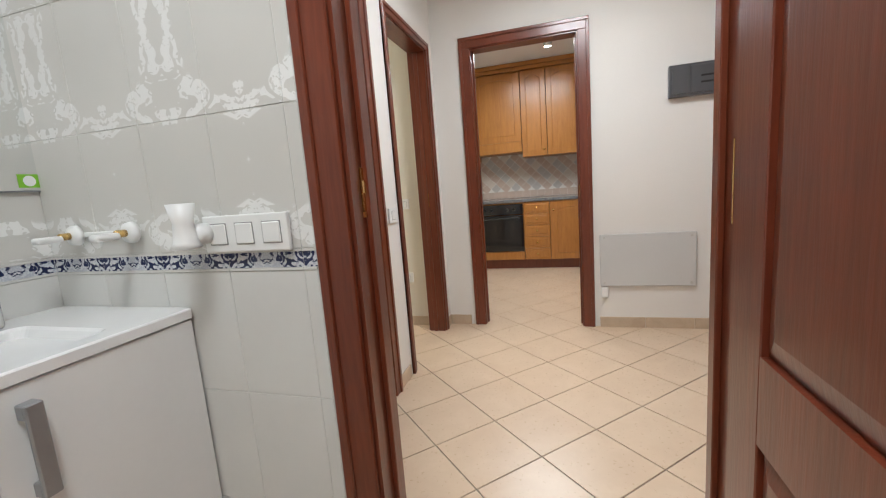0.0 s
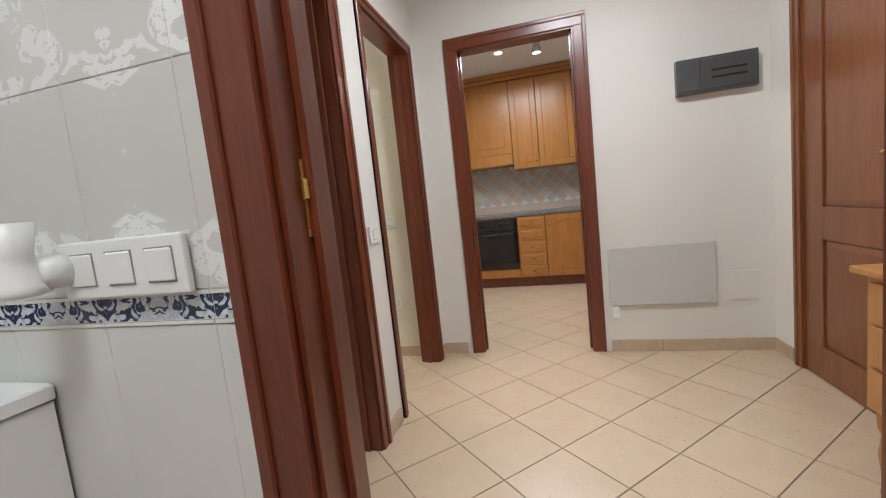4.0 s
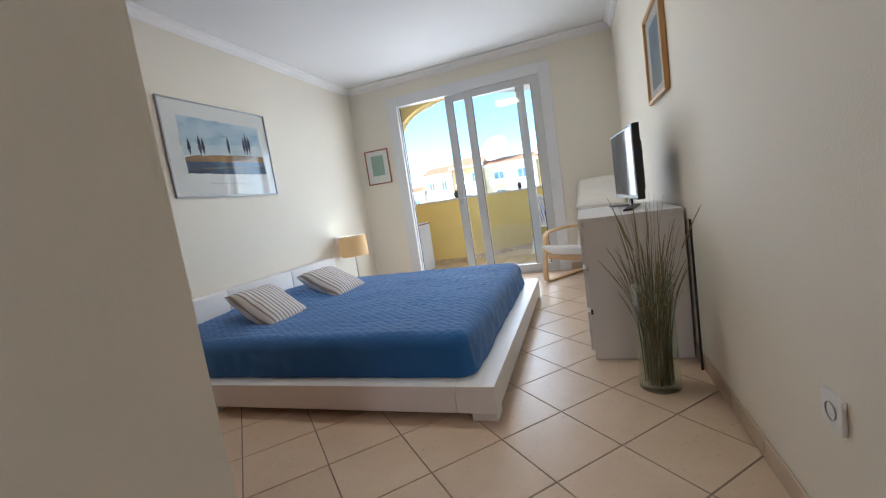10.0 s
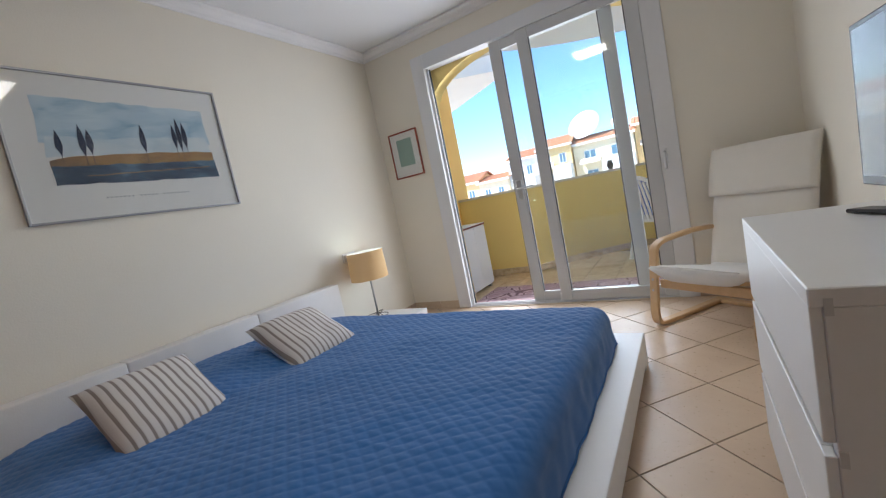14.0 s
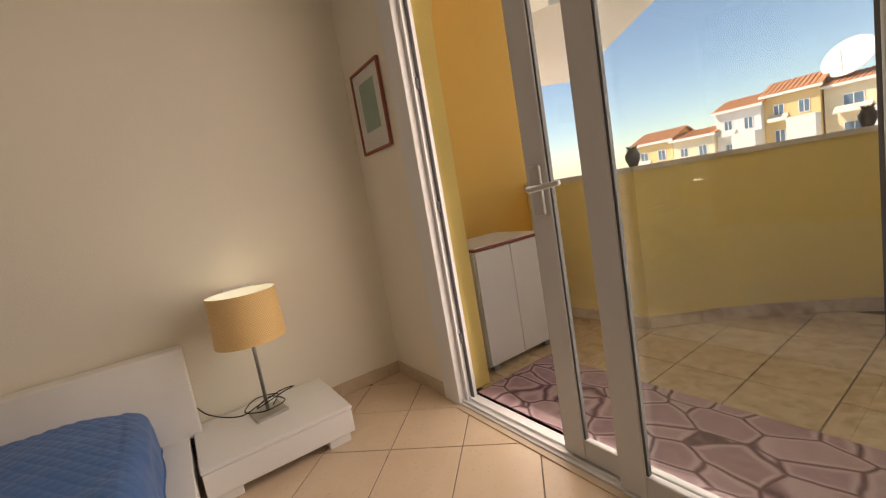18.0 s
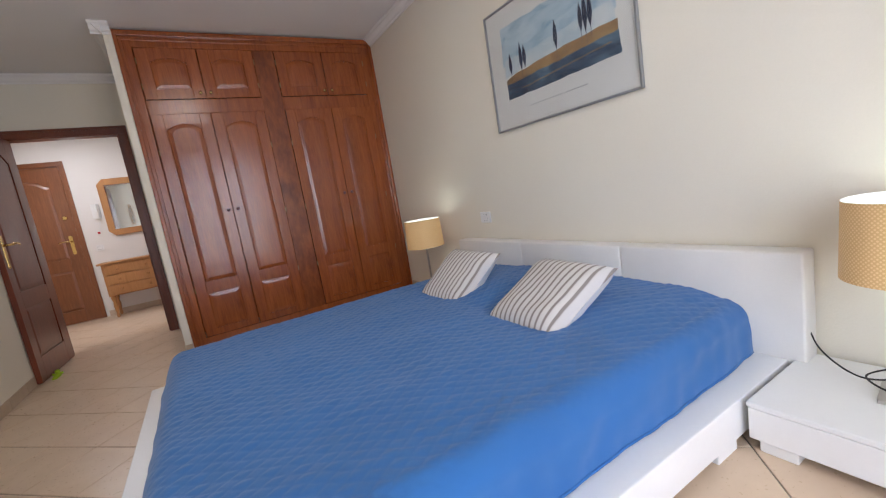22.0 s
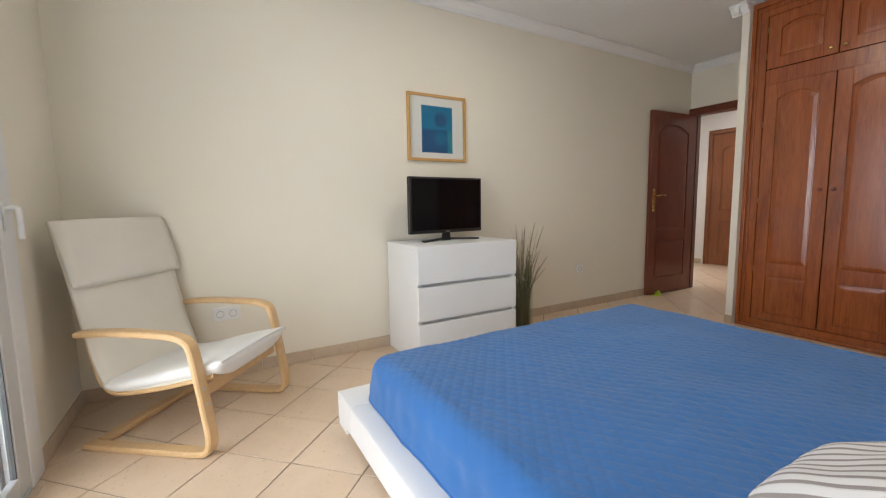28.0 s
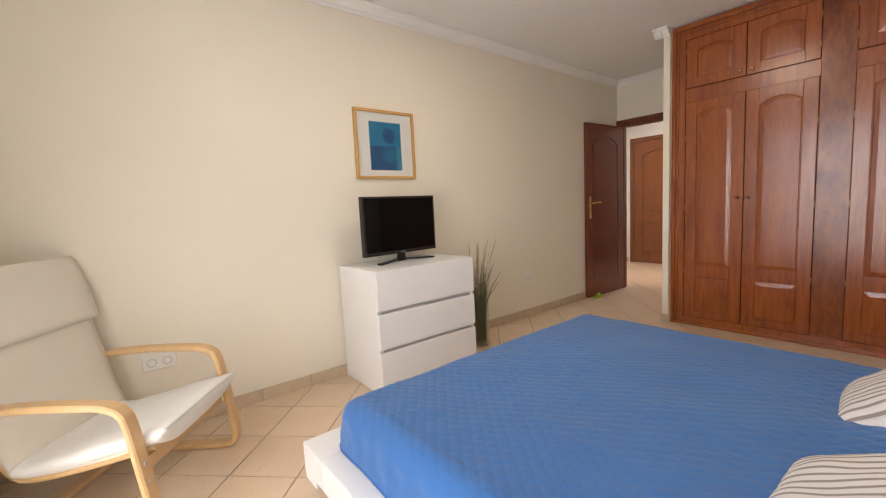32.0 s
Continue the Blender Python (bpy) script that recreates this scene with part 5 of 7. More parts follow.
# ---- ceiling lamp of the bedroom ----
lamp = thing("ceiling_lamp", pose(-1.42, 3.86, CEIL), "square frosted ceiling lamp, switched on", "ceiling lamp")
FROST = glow("lit_frosted_glass", (1.0, 0.84, 0.50), 0.55)
part("glass_plate", box(-0.23, 0.23, -0.23, 0.23, -0.075, -0.062, 0.005, 2), FROST, lamp, "glowing frosted square glass")
part("lit_centre", box(-0.18, 0.18, -0.18, 0.18, -0.0785, -0.0755, 0.001, 1), glow("bright_lamp_centre", (1.0, 0.96, 0.86), 2.0), lamp, "brightly lit middle of the glass")
part("mount", box(-0.09, 0.09, -0.09, 0.09, -0.061, 0.0, 0.004, 1), PLASTIC, lamp)
for sx in (-1, 1):
    for sy in (-1, 1):
        part("corner_clip", box(sx * 0.218 - 0.018, sx * 0.218 + 0.018, sy * 0.218 - 0.018, sy * 0.218 + 0.018, -0.082, -0.058, 0.003, 1), STEEL, lamp)
area_lamp("ceiling_lamp_light", look((-1.42, 3.86, CEIL - 0.085), (-1.42, 3.86, 0)), 0.38, 0.38, 3.1, (1.0, 0.92, 0.76))

# ---- balcony door: trim, frame and two sliding panels ----
win = tagged(new("window_1"), "white aluminium sliding balcony door, half open", "window", kind="structure")
IX0, IX1, IZ = -2.48, -0.725, 2.25
for nm, bb in (("trim_side", (WX0, IX0, Y_WIN - 0.016, Y_WIN + 0.10, 0, WZ)), ("trim_side", (IX1, WX1, Y_WIN - 0.016, Y_WIN + 0.10, 0, WZ)), ("trim_top", (IX0, IX1, Y_WIN - 0.016, Y_WIN + 0.10, IZ, WZ))):
    part(nm, box(*bb, 0.004, 2), PVC, win, "white painted trim")
for x in (IX0 + 0.012, IX1 - 0.012):
    part("track_side", box(x - 0.012, x + 0.012, Y_WIN + 0.02, Y_WIN + 0.03, 0.02, IZ, 0.001, 1), PVC, win)
    part("track_side", box(x - 0.012, x + 0.012, Y_WIN + 0.058, Y_WIN + 0.064, 0.02, IZ, 0.001, 1), GASKET, win)
part("sill_track", boxes((IX0, IX1, Y_WIN - 0.010, Y_WIN + 0.10, -0.004, 0.012), (IX0, IX1, Y_WIN + 0.004, Y_WIN + 0.010, 0.012, 0.024), (IX0, IX1, Y_WIN + 0.042, Y_WIN + 0.048, 0.012, 0.024)), PVC, win, "white track along the floor")
part("sill_stone", box(IX0, IX1, Y_WIN - 0.04, Y_WIN - 0.011, -0.003, 0.006, 0.002, 1), BASE, win)


def slide(x0, x1, y, name):
    ww = 0.092
    d = 0.028
    fr = part(name, box(x0, x0 + ww, y, y + d, 0.022, IZ - 0.004, 0.004, 2), SHADED_STILE, win, "white aluminium sliding panel")
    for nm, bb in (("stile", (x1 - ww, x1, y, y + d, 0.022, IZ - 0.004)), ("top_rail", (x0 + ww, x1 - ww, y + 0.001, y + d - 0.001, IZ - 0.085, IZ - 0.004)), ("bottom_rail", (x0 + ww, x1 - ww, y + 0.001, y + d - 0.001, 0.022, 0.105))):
        part(nm, box(*bb, 0.004, 2), SHADED_STILE, fr)
    for xa, xb in ((x0 + ww, x0 + ww + 0.008), (x1 - ww - 0.008, x1 - ww)):
        part("gasket", box(xa, xb, y + 0.006, y + d - 0.006, 0.105, IZ - 0.085), GASKET, fr)
    pane = part("glass_pane", box(x0 + ww, x1 - ww, y + d / 2 - 0.003, y + d / 2 + 0.003, 0.10, IZ - 0.08), GLASS, fr)
    pane.visible_shadow = False
    return fr


fixed = slide(-1.602, IX1 - 0.002, Y_WIN - 0.012, "fixed_panel")
moving = slide(-1.85, -0.90, Y_WIN + 0.020, "sliding_panel")
SILVER = plain("silver_anodised", (0.50, 0.50, 0.48), 0.45, 0.04, 10, 120, 0.0, metal=0.5)
part("handle_plate", box(-1.826, -1.776, Y_WIN + 0.003, Y_WIN + 0.0195, 0.925, 1.095, 0.007, 3), SILVER, moving, "satin aluminium handle plate")
part("lever", tube(smooth_line([(-1.80, Y_WIN + 0.005, 1.02), (-1.80, Y_WIN - 0.030, 1.02), (-1.779, Y_WIN - 0.045, 1.018), (-1.729, Y_WIN - 0.046, 1.022), (-1.662, Y_WIN - 0.043, 1.028)], 5), 0.011, 10, 0.009), SILVER, moving, "satin aluminium lever", smooth=True)
part("latch_plate", box(-1.8535, -1.8495, Y_WIN + 0.025, Y_WIN + 0.043, 0.90, 1.06), DARKP, moving)
part("edge_channel", box(-1.8525, -1.8502, Y_WIN + 0.024, Y_WIN + 0.045, 0.03, 2.2), plain("tarnished_channel", (0.17, 0.145, 0.115), 0.5, 0.15, 8, 90, 0.05), moving, "dull metal channel along the edge")
part("handle_plate", box(IX1 + 0.02, IX1 + 0.045, Y_WIN - 0.024, Y_WIN - 0.0155, 0.98, 1.09, 0.004, 2), PVC, win)
part("pull_handle", tube(smooth_line([(IX1 + 0.032, Y_WIN - 0.02, 1.06), (IX1 + 0.03, Y_WIN - 0.055, 1.065), (IX1 + 0.028, Y_WIN - 0.062, 1.03), (IX1 + 0.028, Y_WIN - 0.06, 0.95)], 5), 0.010, 8), PVC, win, smooth=True)
for z in (0.32, 0.98, 1.55):
    part("keeper", box(IX0 + 0.024, IX0 + 0.027, Y_WIN + 0.034, Y_WIN + 0.05, z, z + 0.05), DARKP, win)

# ---- balcony ----
curve = [(-2.24, 7.56), (-1.96, 7.90), (-1.60, 8.21), (-1.30, 8.42), (-0.75, 8.69), (-0.2, 8.83), (0.45, 8.83), (0.95, 8.68), (1.445, 8.39), (2.04, 7.97), (2.92, 7.38), (3.5, 7.02)]
line = [(-3.12, 7.55), (-2.9, 7.55), (-2.7, 7.553), (-2.4, 7.557)] + [(q.x, q.y) for q in smooth_line([(x, y, 0) for x, y in curve], 4)]


def offset_line(pts, d):
    out = []
    for i, p_ in enumerate(pts):
        a, c = pts[max(i - 1, 0)], pts[min(i + 1, len(pts) - 1)]
        tx, ty = c[0] - a[0], c[1] - a[1]
        k = math.hypot(tx, ty)
        out.append((p_[0] - ty / k * d, p_[1] + tx / k * d))
    return out


def strip(pts, d0, d1, z0, z1):
    """A band between two offsets of a line."""
    return prism(offset_line(pts, d0) + offset_line(pts, d1)[::-1], z0, z1, "z")


structure("balcony_parapet", strip(line, 0.0, 0.16, -0.05, 1.0), YELLOW, "curved yellow rendered balcony parapet", "parapet")
cap = tagged(new("parapet_cap"), "pale stone coping on the balcony parapet", "coping", kind="structure")
for i in range(0, len(line) - 1, 4):
    seg = line[i:i + 5]
    part("coping_stone", strip(seg, -0.02, 0.19, 1.0005, 1.03), MARBLE, cap)
sk = tagged(new("balcony_baseboard"), "stone skirting along the balcony parapet", "baseboard", kind="structure")
for i in range(0, len(line) - 1, 2):
    part("skirting_tile", strip(line[i:i + 3], -0.012, -0.0005, 0.0, 0.075), BALCONY_TILE, sk)
structure("wall_balcony_west", boxes((-3.27, -3.12, 6.33, 7.84, -0.05, 3.2)), ORANGE, "orange rendered side wall of the balcony")
AX0, AX1, AY0, AY1 = -2.555, -0.50, Y_WIN + 0.102, 6.467
arch = [(AX1 + 0.0001, 1.75)]
for k in range(25):
    u = k / 24
    ang = math.pi * u
    arch.append(((AX0 + AX1) / 2 + (AX1 - AX0) / 2 * math.cos(ang), 1.75 + 0.545 * max(0.0, math.sin(ang)) ** 0.6))
b = prism([(AX0, 2.75), (AX0, 1.75)] + [q for q in arch[::-1]][0:-1] + [(AX1, 2.75)], AY0, AY1, "y")
box(-3.12, AX0, AY0, AY1, -0.05, 2.75, bm=b)
box(AX1, 3.6, AY0, AY1, -0.05, 2.75, bm=b)
structure("wall_balcony_arch", b, YELLOW, "yellow rendered outer wall with a wide arch")
soff = offset_line(line, 0.16)
structure("balcony_soffit", prism([(-3.27, 6.46), (3.6, 6.46)] + soff[::-1], 2.66, 2.9, "z"), SOFFIT, "white underside of the balcony above with a curved edge", "ceiling")
structure("balcony_slab", prism([(-3.27, Y_WIN + 0.1), (3.6, Y_WIN + 0.1)] + soff[::-1], -0.25, -0.012, "z"), GROUT, "joints of the balcony floor", "floor")
structure("wall_balcony_east", boxes((3.5, 3.62, 6.6, 7.2, -0.05, 2.75)), YELLOW, "yellow rendered end of the balcony")

cab = thing("storage_cabinet", pose(-2.612, 6.545, -0.003, 0, 0, 0), "white two-door storage cabinet on the balcony", "cabinet")
part("body", box(-0.42, -0.018, 0.0, 0.545, 0.03, 0.715, 0.002, 1), LACQ, cab)
part("top", box(-0.43, 0.008, -0.008, 0.553, 0.716, 0.732, 0.003, 1), RED_FRAME, cab, "thin reddish edge under a white top")
part("top_sheet", box(-0.428, 0.006, -0.006, 0.551, 0.7325, 0.74, 0.002, 1), LACQ, cab)
for y0, y1 in ((0.003, 0.271), (0.274, 0.542)):
    part("door", box(-0.017, 0.0, y0, y1, 0.04, 0.712, 0.002, 1), LACQ, cab)
for x in (-0.38, -0.06):
    for y in (0.03, 0.47):
        part("foot", box(x, x + 0.04, y, y + 0.04, 0, 0.031), GREY_METAL, cab)

RUG, n, l, p = nodes_of("stone_print_rug")
v = coords(n, l, (0.78, 1.12, 0.0))
ns = n.new("ShaderNodeTexNoise")
ns.inputs["Scale"].default_value = 5.0
l.new(v, ns.inputs["Vector"])
mx = blend(n, l, 0.055, v, ns.outputs[1])
vo, vc = n.new("ShaderNodeTexVoronoi"), n.new("ShaderNodeTexVoronoi")
vo.feature = "DISTANCE_TO_EDGE"
for q in (vo, vc):
    q.inputs["Scale"].default_value = 7.0
    l.new(mx, q.inputs["Vector"])
hue = n.new("ShaderNodeSeparateColor")
l.new(vc.outputs["Color"], hue.inputs[0])
stone = ramp(n, l, hue.outputs[0], ((0.0, (0.40, 0.25, 0.28)), (0.5, (0.47, 0.31, 0.34)), (1.0, (0.55, 0.39, 0.41))))
stone = blend(n, l, 0.30, stone, ramp(n, l, noise_tex(n, l, v, 22, 4), ((0.3, (0.34, 0.20, 0.23)), (0.7, (0.60, 0.44, 0.46)))))
rim = ramp(n, l, vo.outputs["Distance"], ((0.035, (0, 0, 0)), (0.06, (0.75, 0.75, 0.75)), (0.085, (0.6, 0.6, 0.6)), (0.13, (0, 0, 0))))
stone = blend(n, l, rim, stone, (0.66, 0.50, 0.52))
seam = ramp(n, l, vo.outputs["Distance"], ((0.008, (0, 0, 0)), (0.042, (1, 1, 1))))
l.new(blend(n, l, seam, (0.155, 0.085, 0.10), stone), p.inputs["Base Color"])
p.inputs["Roughness"].default_value = 0.95
bump(n, l, p, noise_tex(n, l, v, 260, 2), 0.3, 0.003)
tagged(part("outdoor_rug", box(-0.93, 0.93, -0.275, 0.285, 0.0, 0.007, 0.002, 1), RUG, m=pose(-1.58, 6.62, -0.003)), "mauve rug printed with flagstones outside the balcony door", "rug")

RESIN = plain("white_resin", (0.80, 0.80, 0.79), 0.42, 0.03, 5, 80, 0.03)
BLUE_CLOTH = plain("blue_anchor_cloth", (0.02, 0.12, 0.56), 0.85, 0.06, 8, 260, 0.1)
PAD = plain("beige_seat_pad", (0.50, 0.45, 0.38), 0.9, 0.12, 8, 240, 0.2)


def garden_chair(m, label, pad):
    t = thing("garden_chair", m, label, "chair", "white garden chairs on the balcony")
    part("seat", box(-0.21, 0.22, -0.22, 0.22, 0.40, 0.43, 0.012, 3), RESIN, t, smooth=True)
    for s in (-1, 1):
        part("front_leg", ribbon([(0.20, s * 0.235, 0.42), (0.235, s * 0.265, 0.2), (0.265, s * 0.285, 0.0)], 0.05, 0.035, Vector((1, 0, 0))), RESIN, t)
        part("rear_leg", ribbon([(-0.19, s * 0.20, 0.42), (-0.23, s * 0.225, 0.2), (-0.28, s * 0.245, 0.0)], 0.05, 0.035, Vector((1, 0, 0))), RESIN, t)
        rail = smooth_line([(0.20, s * 0.235, 0.42), (0.225, s * 0.268, 0.55), (0.19, s * 0.285, 0.645), (0.05, s * 0.29, 0.665), (-0.14, s * 0.27, 0.69), (-0.27, s * 0.20, 0.80), (-0.315, s * 0.10, 0.875), (-0.32, 0, 0.89)], 4)
        part("arm", ribbon(rail, 0.045, 0.022, Vector((0.2, 0, 1)).normalized()), RESIN, t)
    for k in range(-3, 4):
        y = k * 0.055
        part("back_slat", ribbon([(-0.20, y * 0.85, 0.42), (-0.25, y, 0.62), (-0.305, y * 0.9, 0.875 - abs(k) * 0.018)], 0.034, 0.010, Vector((0, 1, 0))), RESIN, t)
    if pad:
        part("seat_pad", box(-0.19, 0.20, -0.20, 0.20, 0.431, 0.468, 0.016, 3), PAD, t, "beige tied seat pad", smooth=True)
        bk = part("back_pad", box(-0.02, 0.02, -0.19, 0.19, -0.20, 0.20, 0.015, 3), BLUE_CLOTH, t, "blue back pad with small white anchors", m=pose(-0.235, 0, 0.675, 0, -14, 0), smooth=True)
        for i in range(5):
            for j in range(5):
                b_ = boxes((0.0195, 0.0212, -0.15 + i * 0.072 + (j % 2) * 0.03, -0.147 + i * 0.072 + (j % 2) * 0.03, -0.16 + j * 0.075, -0.138 + j * 0.075), (0.0195, 0.0212, -0.157 + i * 0.072 + (j % 2) * 0.03, -0.140 + i * 0.072 + (j % 2) * 0.03, -0.162 + j * 0.075, -0.158 + j * 0.075))
                part("anchor_mark", b_, PLASTIC, bk)
    return t


garden_chair(pose(0.38, 7.98, -0.004, 0, 0, 165), "white resin garden chair with blue anchor cushion", True)
garden_chair(pose(-0.85, 7.82, -0.004, 0, 0, 50), "white resin garden chair with a tied seat pad", True)
tab = thing("garden_table", pose(-0.17, 8.17, -0.004, 0, 0, 33), "round white garden table under a white cloth", "table")
part("tabletop", lathe([(0, 0.69), (0.38, 0.69), (0.39, 0.70), (0.38, 0.715), (0, 0.715)], 36, False), RESIN, tab)
for k in range(4):
    a = radians(45 + 90 * k)
    part("leg", ribbon([(0.25 * math.cos(a), 0.25 * math.sin(a), 0.69), (0.30 * math.cos(a), 0.30 * math.sin(a), 0.0)], 0.06, 0.05, Vector((-math.sin(a), math.cos(a), 0))), RESIN, tab)
b = bmesh.new()
rings = []
for r, z, w in ((0.0, 0.722, 0), (0.30, 0.722, 0), (0.395, 0.718, 0), (0.405, 0.70, 0.1), (0.42, 0.60, 0.6), (0.44, 0.50, 1.0), (0.45, 0.44, 1.2)):
    rings.append([b.verts.new(((r + w * 0.03 * math.sin(9 * q) ) * math.cos(q) if r else 0.0001 * math.cos(q), (r + w * 0.03 * math.sin(9 * q)) * math.sin(q) if r else 0.0001 * math.sin(q), z - w * 0.012 * math.sin(4 * q))) for q in [2 * math.pi * k / 72 for k in range(72)]])
for a_, c_ in zip(rings, rings[1:]):
    for k in range(72):
        b.faces.new((a_[k], a_[(k + 1) % 72], c_[(k + 1) % 72], c_[k]))
tagged(part("tablecloth", b, PLAIN_COTTON, m=pose(-0.17, 8.17, -0.004), smooth=True), "white cloth hanging over the round garden table", "tablecloth")

POT = plain("dark_ceramic_pot", (0.05, 0.06, 0.06), 0.3, 0.2, 20, 100, 0.1)
CACTUS = plain("succulent_green", (0.05, 0.10, 0.04), 0.7, 0.3, 30, 120, 0.2)
for x, y, k_, lab in ((-2.273, 7.63, 0.8, "small dark urn with a succulent on the parapet"), (-1.385, 8.46, 0.75, "round dark urn on the parapet coping"), (1.22, 8.63, 0.9, "dark pot with a succulent on the coping")):
    t = thing("plant_pot", pose(x, y, 1.0305) @ Matrix.Scale(k_, 4), lab, "plant pot", "pots on the parapet")
    part("urn", lathe([(0, 0), (0.03, 0), (0.036, 0.01), (0.055, 0.06), (0.056, 0.09), (0.036, 0.118), (0.044, 0.128), (0.036, 0.125), (0.0, 0.115)], 20, False), POT, t, smooth=True)
    for k in range(9):
        a = 2 * math.pi * k / 9
        part("leaf", tube([(0.01 * math.cos(a), 0.01 * math.sin(a), 0.115), (0.03 * math.cos(a), 0.03 * math.sin(a), 0.14), (0.042 * math.cos(a), 0.042 * math.sin(a), 0.158)], 0.009, 6, 0.002), CACTUS, t)

# ---- bathroom ----
DAMASK = damask_tile("damask_wall_tile")
BORDER, n, l, p = nodes_of("blue_scroll_border_tile")
f, v = folded(n, l, 0.1, 0.5)
curl, vein = noise_tex(n, l, f, 34, 1, 0.4, 2.6), noise_tex(n, l, f, 130, 2, 0.5, 1.5)
white = blend(n, l, 0.5, (0.62, 0.64, 0.67), ramp(n, l, vein, ((0.40, (0.30, 0.33, 0.42)), (0.55, (0.66, 0.68, 0.70)))))
l.new(blend(n, l, ramp(n, l, curl, ((0.50, (1, 1, 1)), (0.525, (0, 0, 0)))), (0.022, 0.03, 0.085), white), p.inputs["Base Color"])
p.inputs["Roughness"].default_value = 0.2
bump(n, l, p, curl, 0.15, 0.004)
PLAIN_TILE = plain("plain_glazed_tile", (0.68, 0.675, 0.645), 0.2, 0.03, 3, 60, 0.02)
EDGE_TILE = plain("white_edge_tile", (0.72, 0.71, 0.68), 0.25, 0.03, 6, 90, 0.0)
TZ = [(0.059 - 0.303, 0.059), (0.059, 0.362), (0.362, 0.663), (0.663, 0.962), (1.010, 1.312), (1.312, 1.614), (1.614, 1.916), (1.964, 2.266), (2.266, 2.56)]


def wall_tiles(wall, along, at, out, edges, skip=None):
    """Tiles on an upright wall. along: the axis the wall runs on; at: the wall's place; out: the way it faces."""
    cache = {}
    for e0, e1 in zip(edges, edges[1:]):
        a0, a1 = e0 + 0.0008, e1 - 0.0008
        for z0, z1 in TZ + [(0.962, 1.010), (1.916, 1.964)]:
            z0 = max(z0, 0.0)
            if skip and any(s0 < (a0 + a1) / 2 < s1 and (z0 + z1) / 2 < top for s0, s1, top in skip):
                continue
            bord = z1 - z0 < 0.06
            key = (round(a1 - a0, 3), round(z1 - z0, 3), z0 > 0.99)
            if key not in cache:
                w, h = (a1 - a0) / 2, (z1 - z0) / 2 - 0.0008
                if bord:
                    bb = boxes((-w, w, -h + 0.006, h - 0.006, 0.0, 0.006))
                else:
                    bb = box(-w, w, -h, h, 0.0, 0.007, 0.0009, 1)
                rot = Matrix.Rotation(radians(90), 4, "X")
                if along == "y":
                    rot = Matrix.Rotation(radians(90 * -1), 4, "Z") @ rot
                bb.transform(rot)
                cache[key] = mesh_of("border_tile" if bord else "wall_tile", bb, BORDER if bord else (DAMASK if z0 > 0.99 else PLAIN_TILE))
                if bord:
                    rims = boxes((-w, w, -h, -h + 0.005, 0.0, 0.009), (-w, w, h - 0.005, h, 0.0, 0.009))
                    rims.transform(rot)
                    cache[key, "rim"] = mesh_of("tile_rim", rims, EDGE_TILE)
            c = ((a0 + a1) / 2, (z0 + z1) / 2)
            ob = new("border_tile" if bord else "wall_tile", cache[key])
            ob.location = (c[0], at, c[1]) if along == "x" else (at, c[0], c[1])
            ob.parent = wall
            if bord:
                rm = new("tile_rim", cache[key, "rim"])
                rm.parent = ob


WY, WXX = bpy.data.objects["wall_bath_east"], bpy.data.objects["wall_bath_north"]
ye = [0.0685 + 0.1997 * k for k in range(-9, 4)]
ye = [-1.65] + [q for q in ye if -1.6 < q < Y_MIR - 0.03] + [Y_MIR]
ye = sorted(set([q for q in ye if not BY0 - 0.07 < q < BY1 + 0.07] + [BY0 - 0.07, BY1 + 0.07]))
wall_tiles(WY, "y", X_BATH + 0.006, -1, ye, [(BY0 - 0.08, BY1 + 0.08, 2.1)])
xe = [-1.911 + 0.1985 * k for k in range(-7, 4)] + [X_BATH]
wall_tiles(WXX, "x", Y_MIR + 0.006, -1, sorted(xe))

VX0, VX1, VY, VZ = -1.952, X_BATH - 0.003, 0.392, 0.876
van = thing("bathroom_vanity", pose(0, 0, 0), "white two-door bathroom vanity under the mirror", "vanity")
part("side_panel", box(VX0 + 0.006, VX0 + 0.024, VY + 0.022, Y_MIR - 0.004, 0.16, VZ - 0.024, 0.001, 1), LACQ, van)
part("side_panel", box(VX1 - 0.024, VX1 - 0.006, VY + 0.022, Y_MIR - 0.004, 0.16, VZ - 0.024, 0.001, 1), LACQ, van)
part("bottom_board", boxes((VX0 + 0.024, VX1 - 0.024, VY + 0.03, Y_MIR - 0.006, 0.16, 0.178)), LACQ, van)
for x in (VX0 + 0.03, VX1 - 0.07):
    for y in (VY + 0.05, Y_MIR - 0.1):
        part("foot", lathe([(0.018, 0), (0.018, 0.155), (0.022, 0.16)], 14), CHROME, van, m=pose(x + 0.02, y, 0))
for s, (x0, x1) in enumerate(((VX0 + 0.006, (VX0 + VX1) / 2 - 0.0015), ((VX0 + VX1) / 2 + 0.0015, VX1 - 0.006))):
    dd = part("door", box(x0, x1, VY + 0.004, VY + 0.021, 0.165, VZ - 0.028, 0.002, 1), LACQ, van)
    hx = -1.60 if s == 0 else -1.507
    hb = box(hx - 0.013, hx + 0.013, VY - 0.024, VY - 0.014, 0.650, 0.817, 0.002, 1)
    box(hx - 0.013, hx + 0.013, VY - 0.016, VY + 0.0042, 0.650, 0.677, 0.002, 1, bm=hb)
    box(hx - 0.013, hx + 0.013, VY - 0.016, VY + 0.0042, 0.79, 0.817, 0.002, 1, bm=hb)
    part("handle", hb, GREY_METAL, dd, "satin grey bow handle")

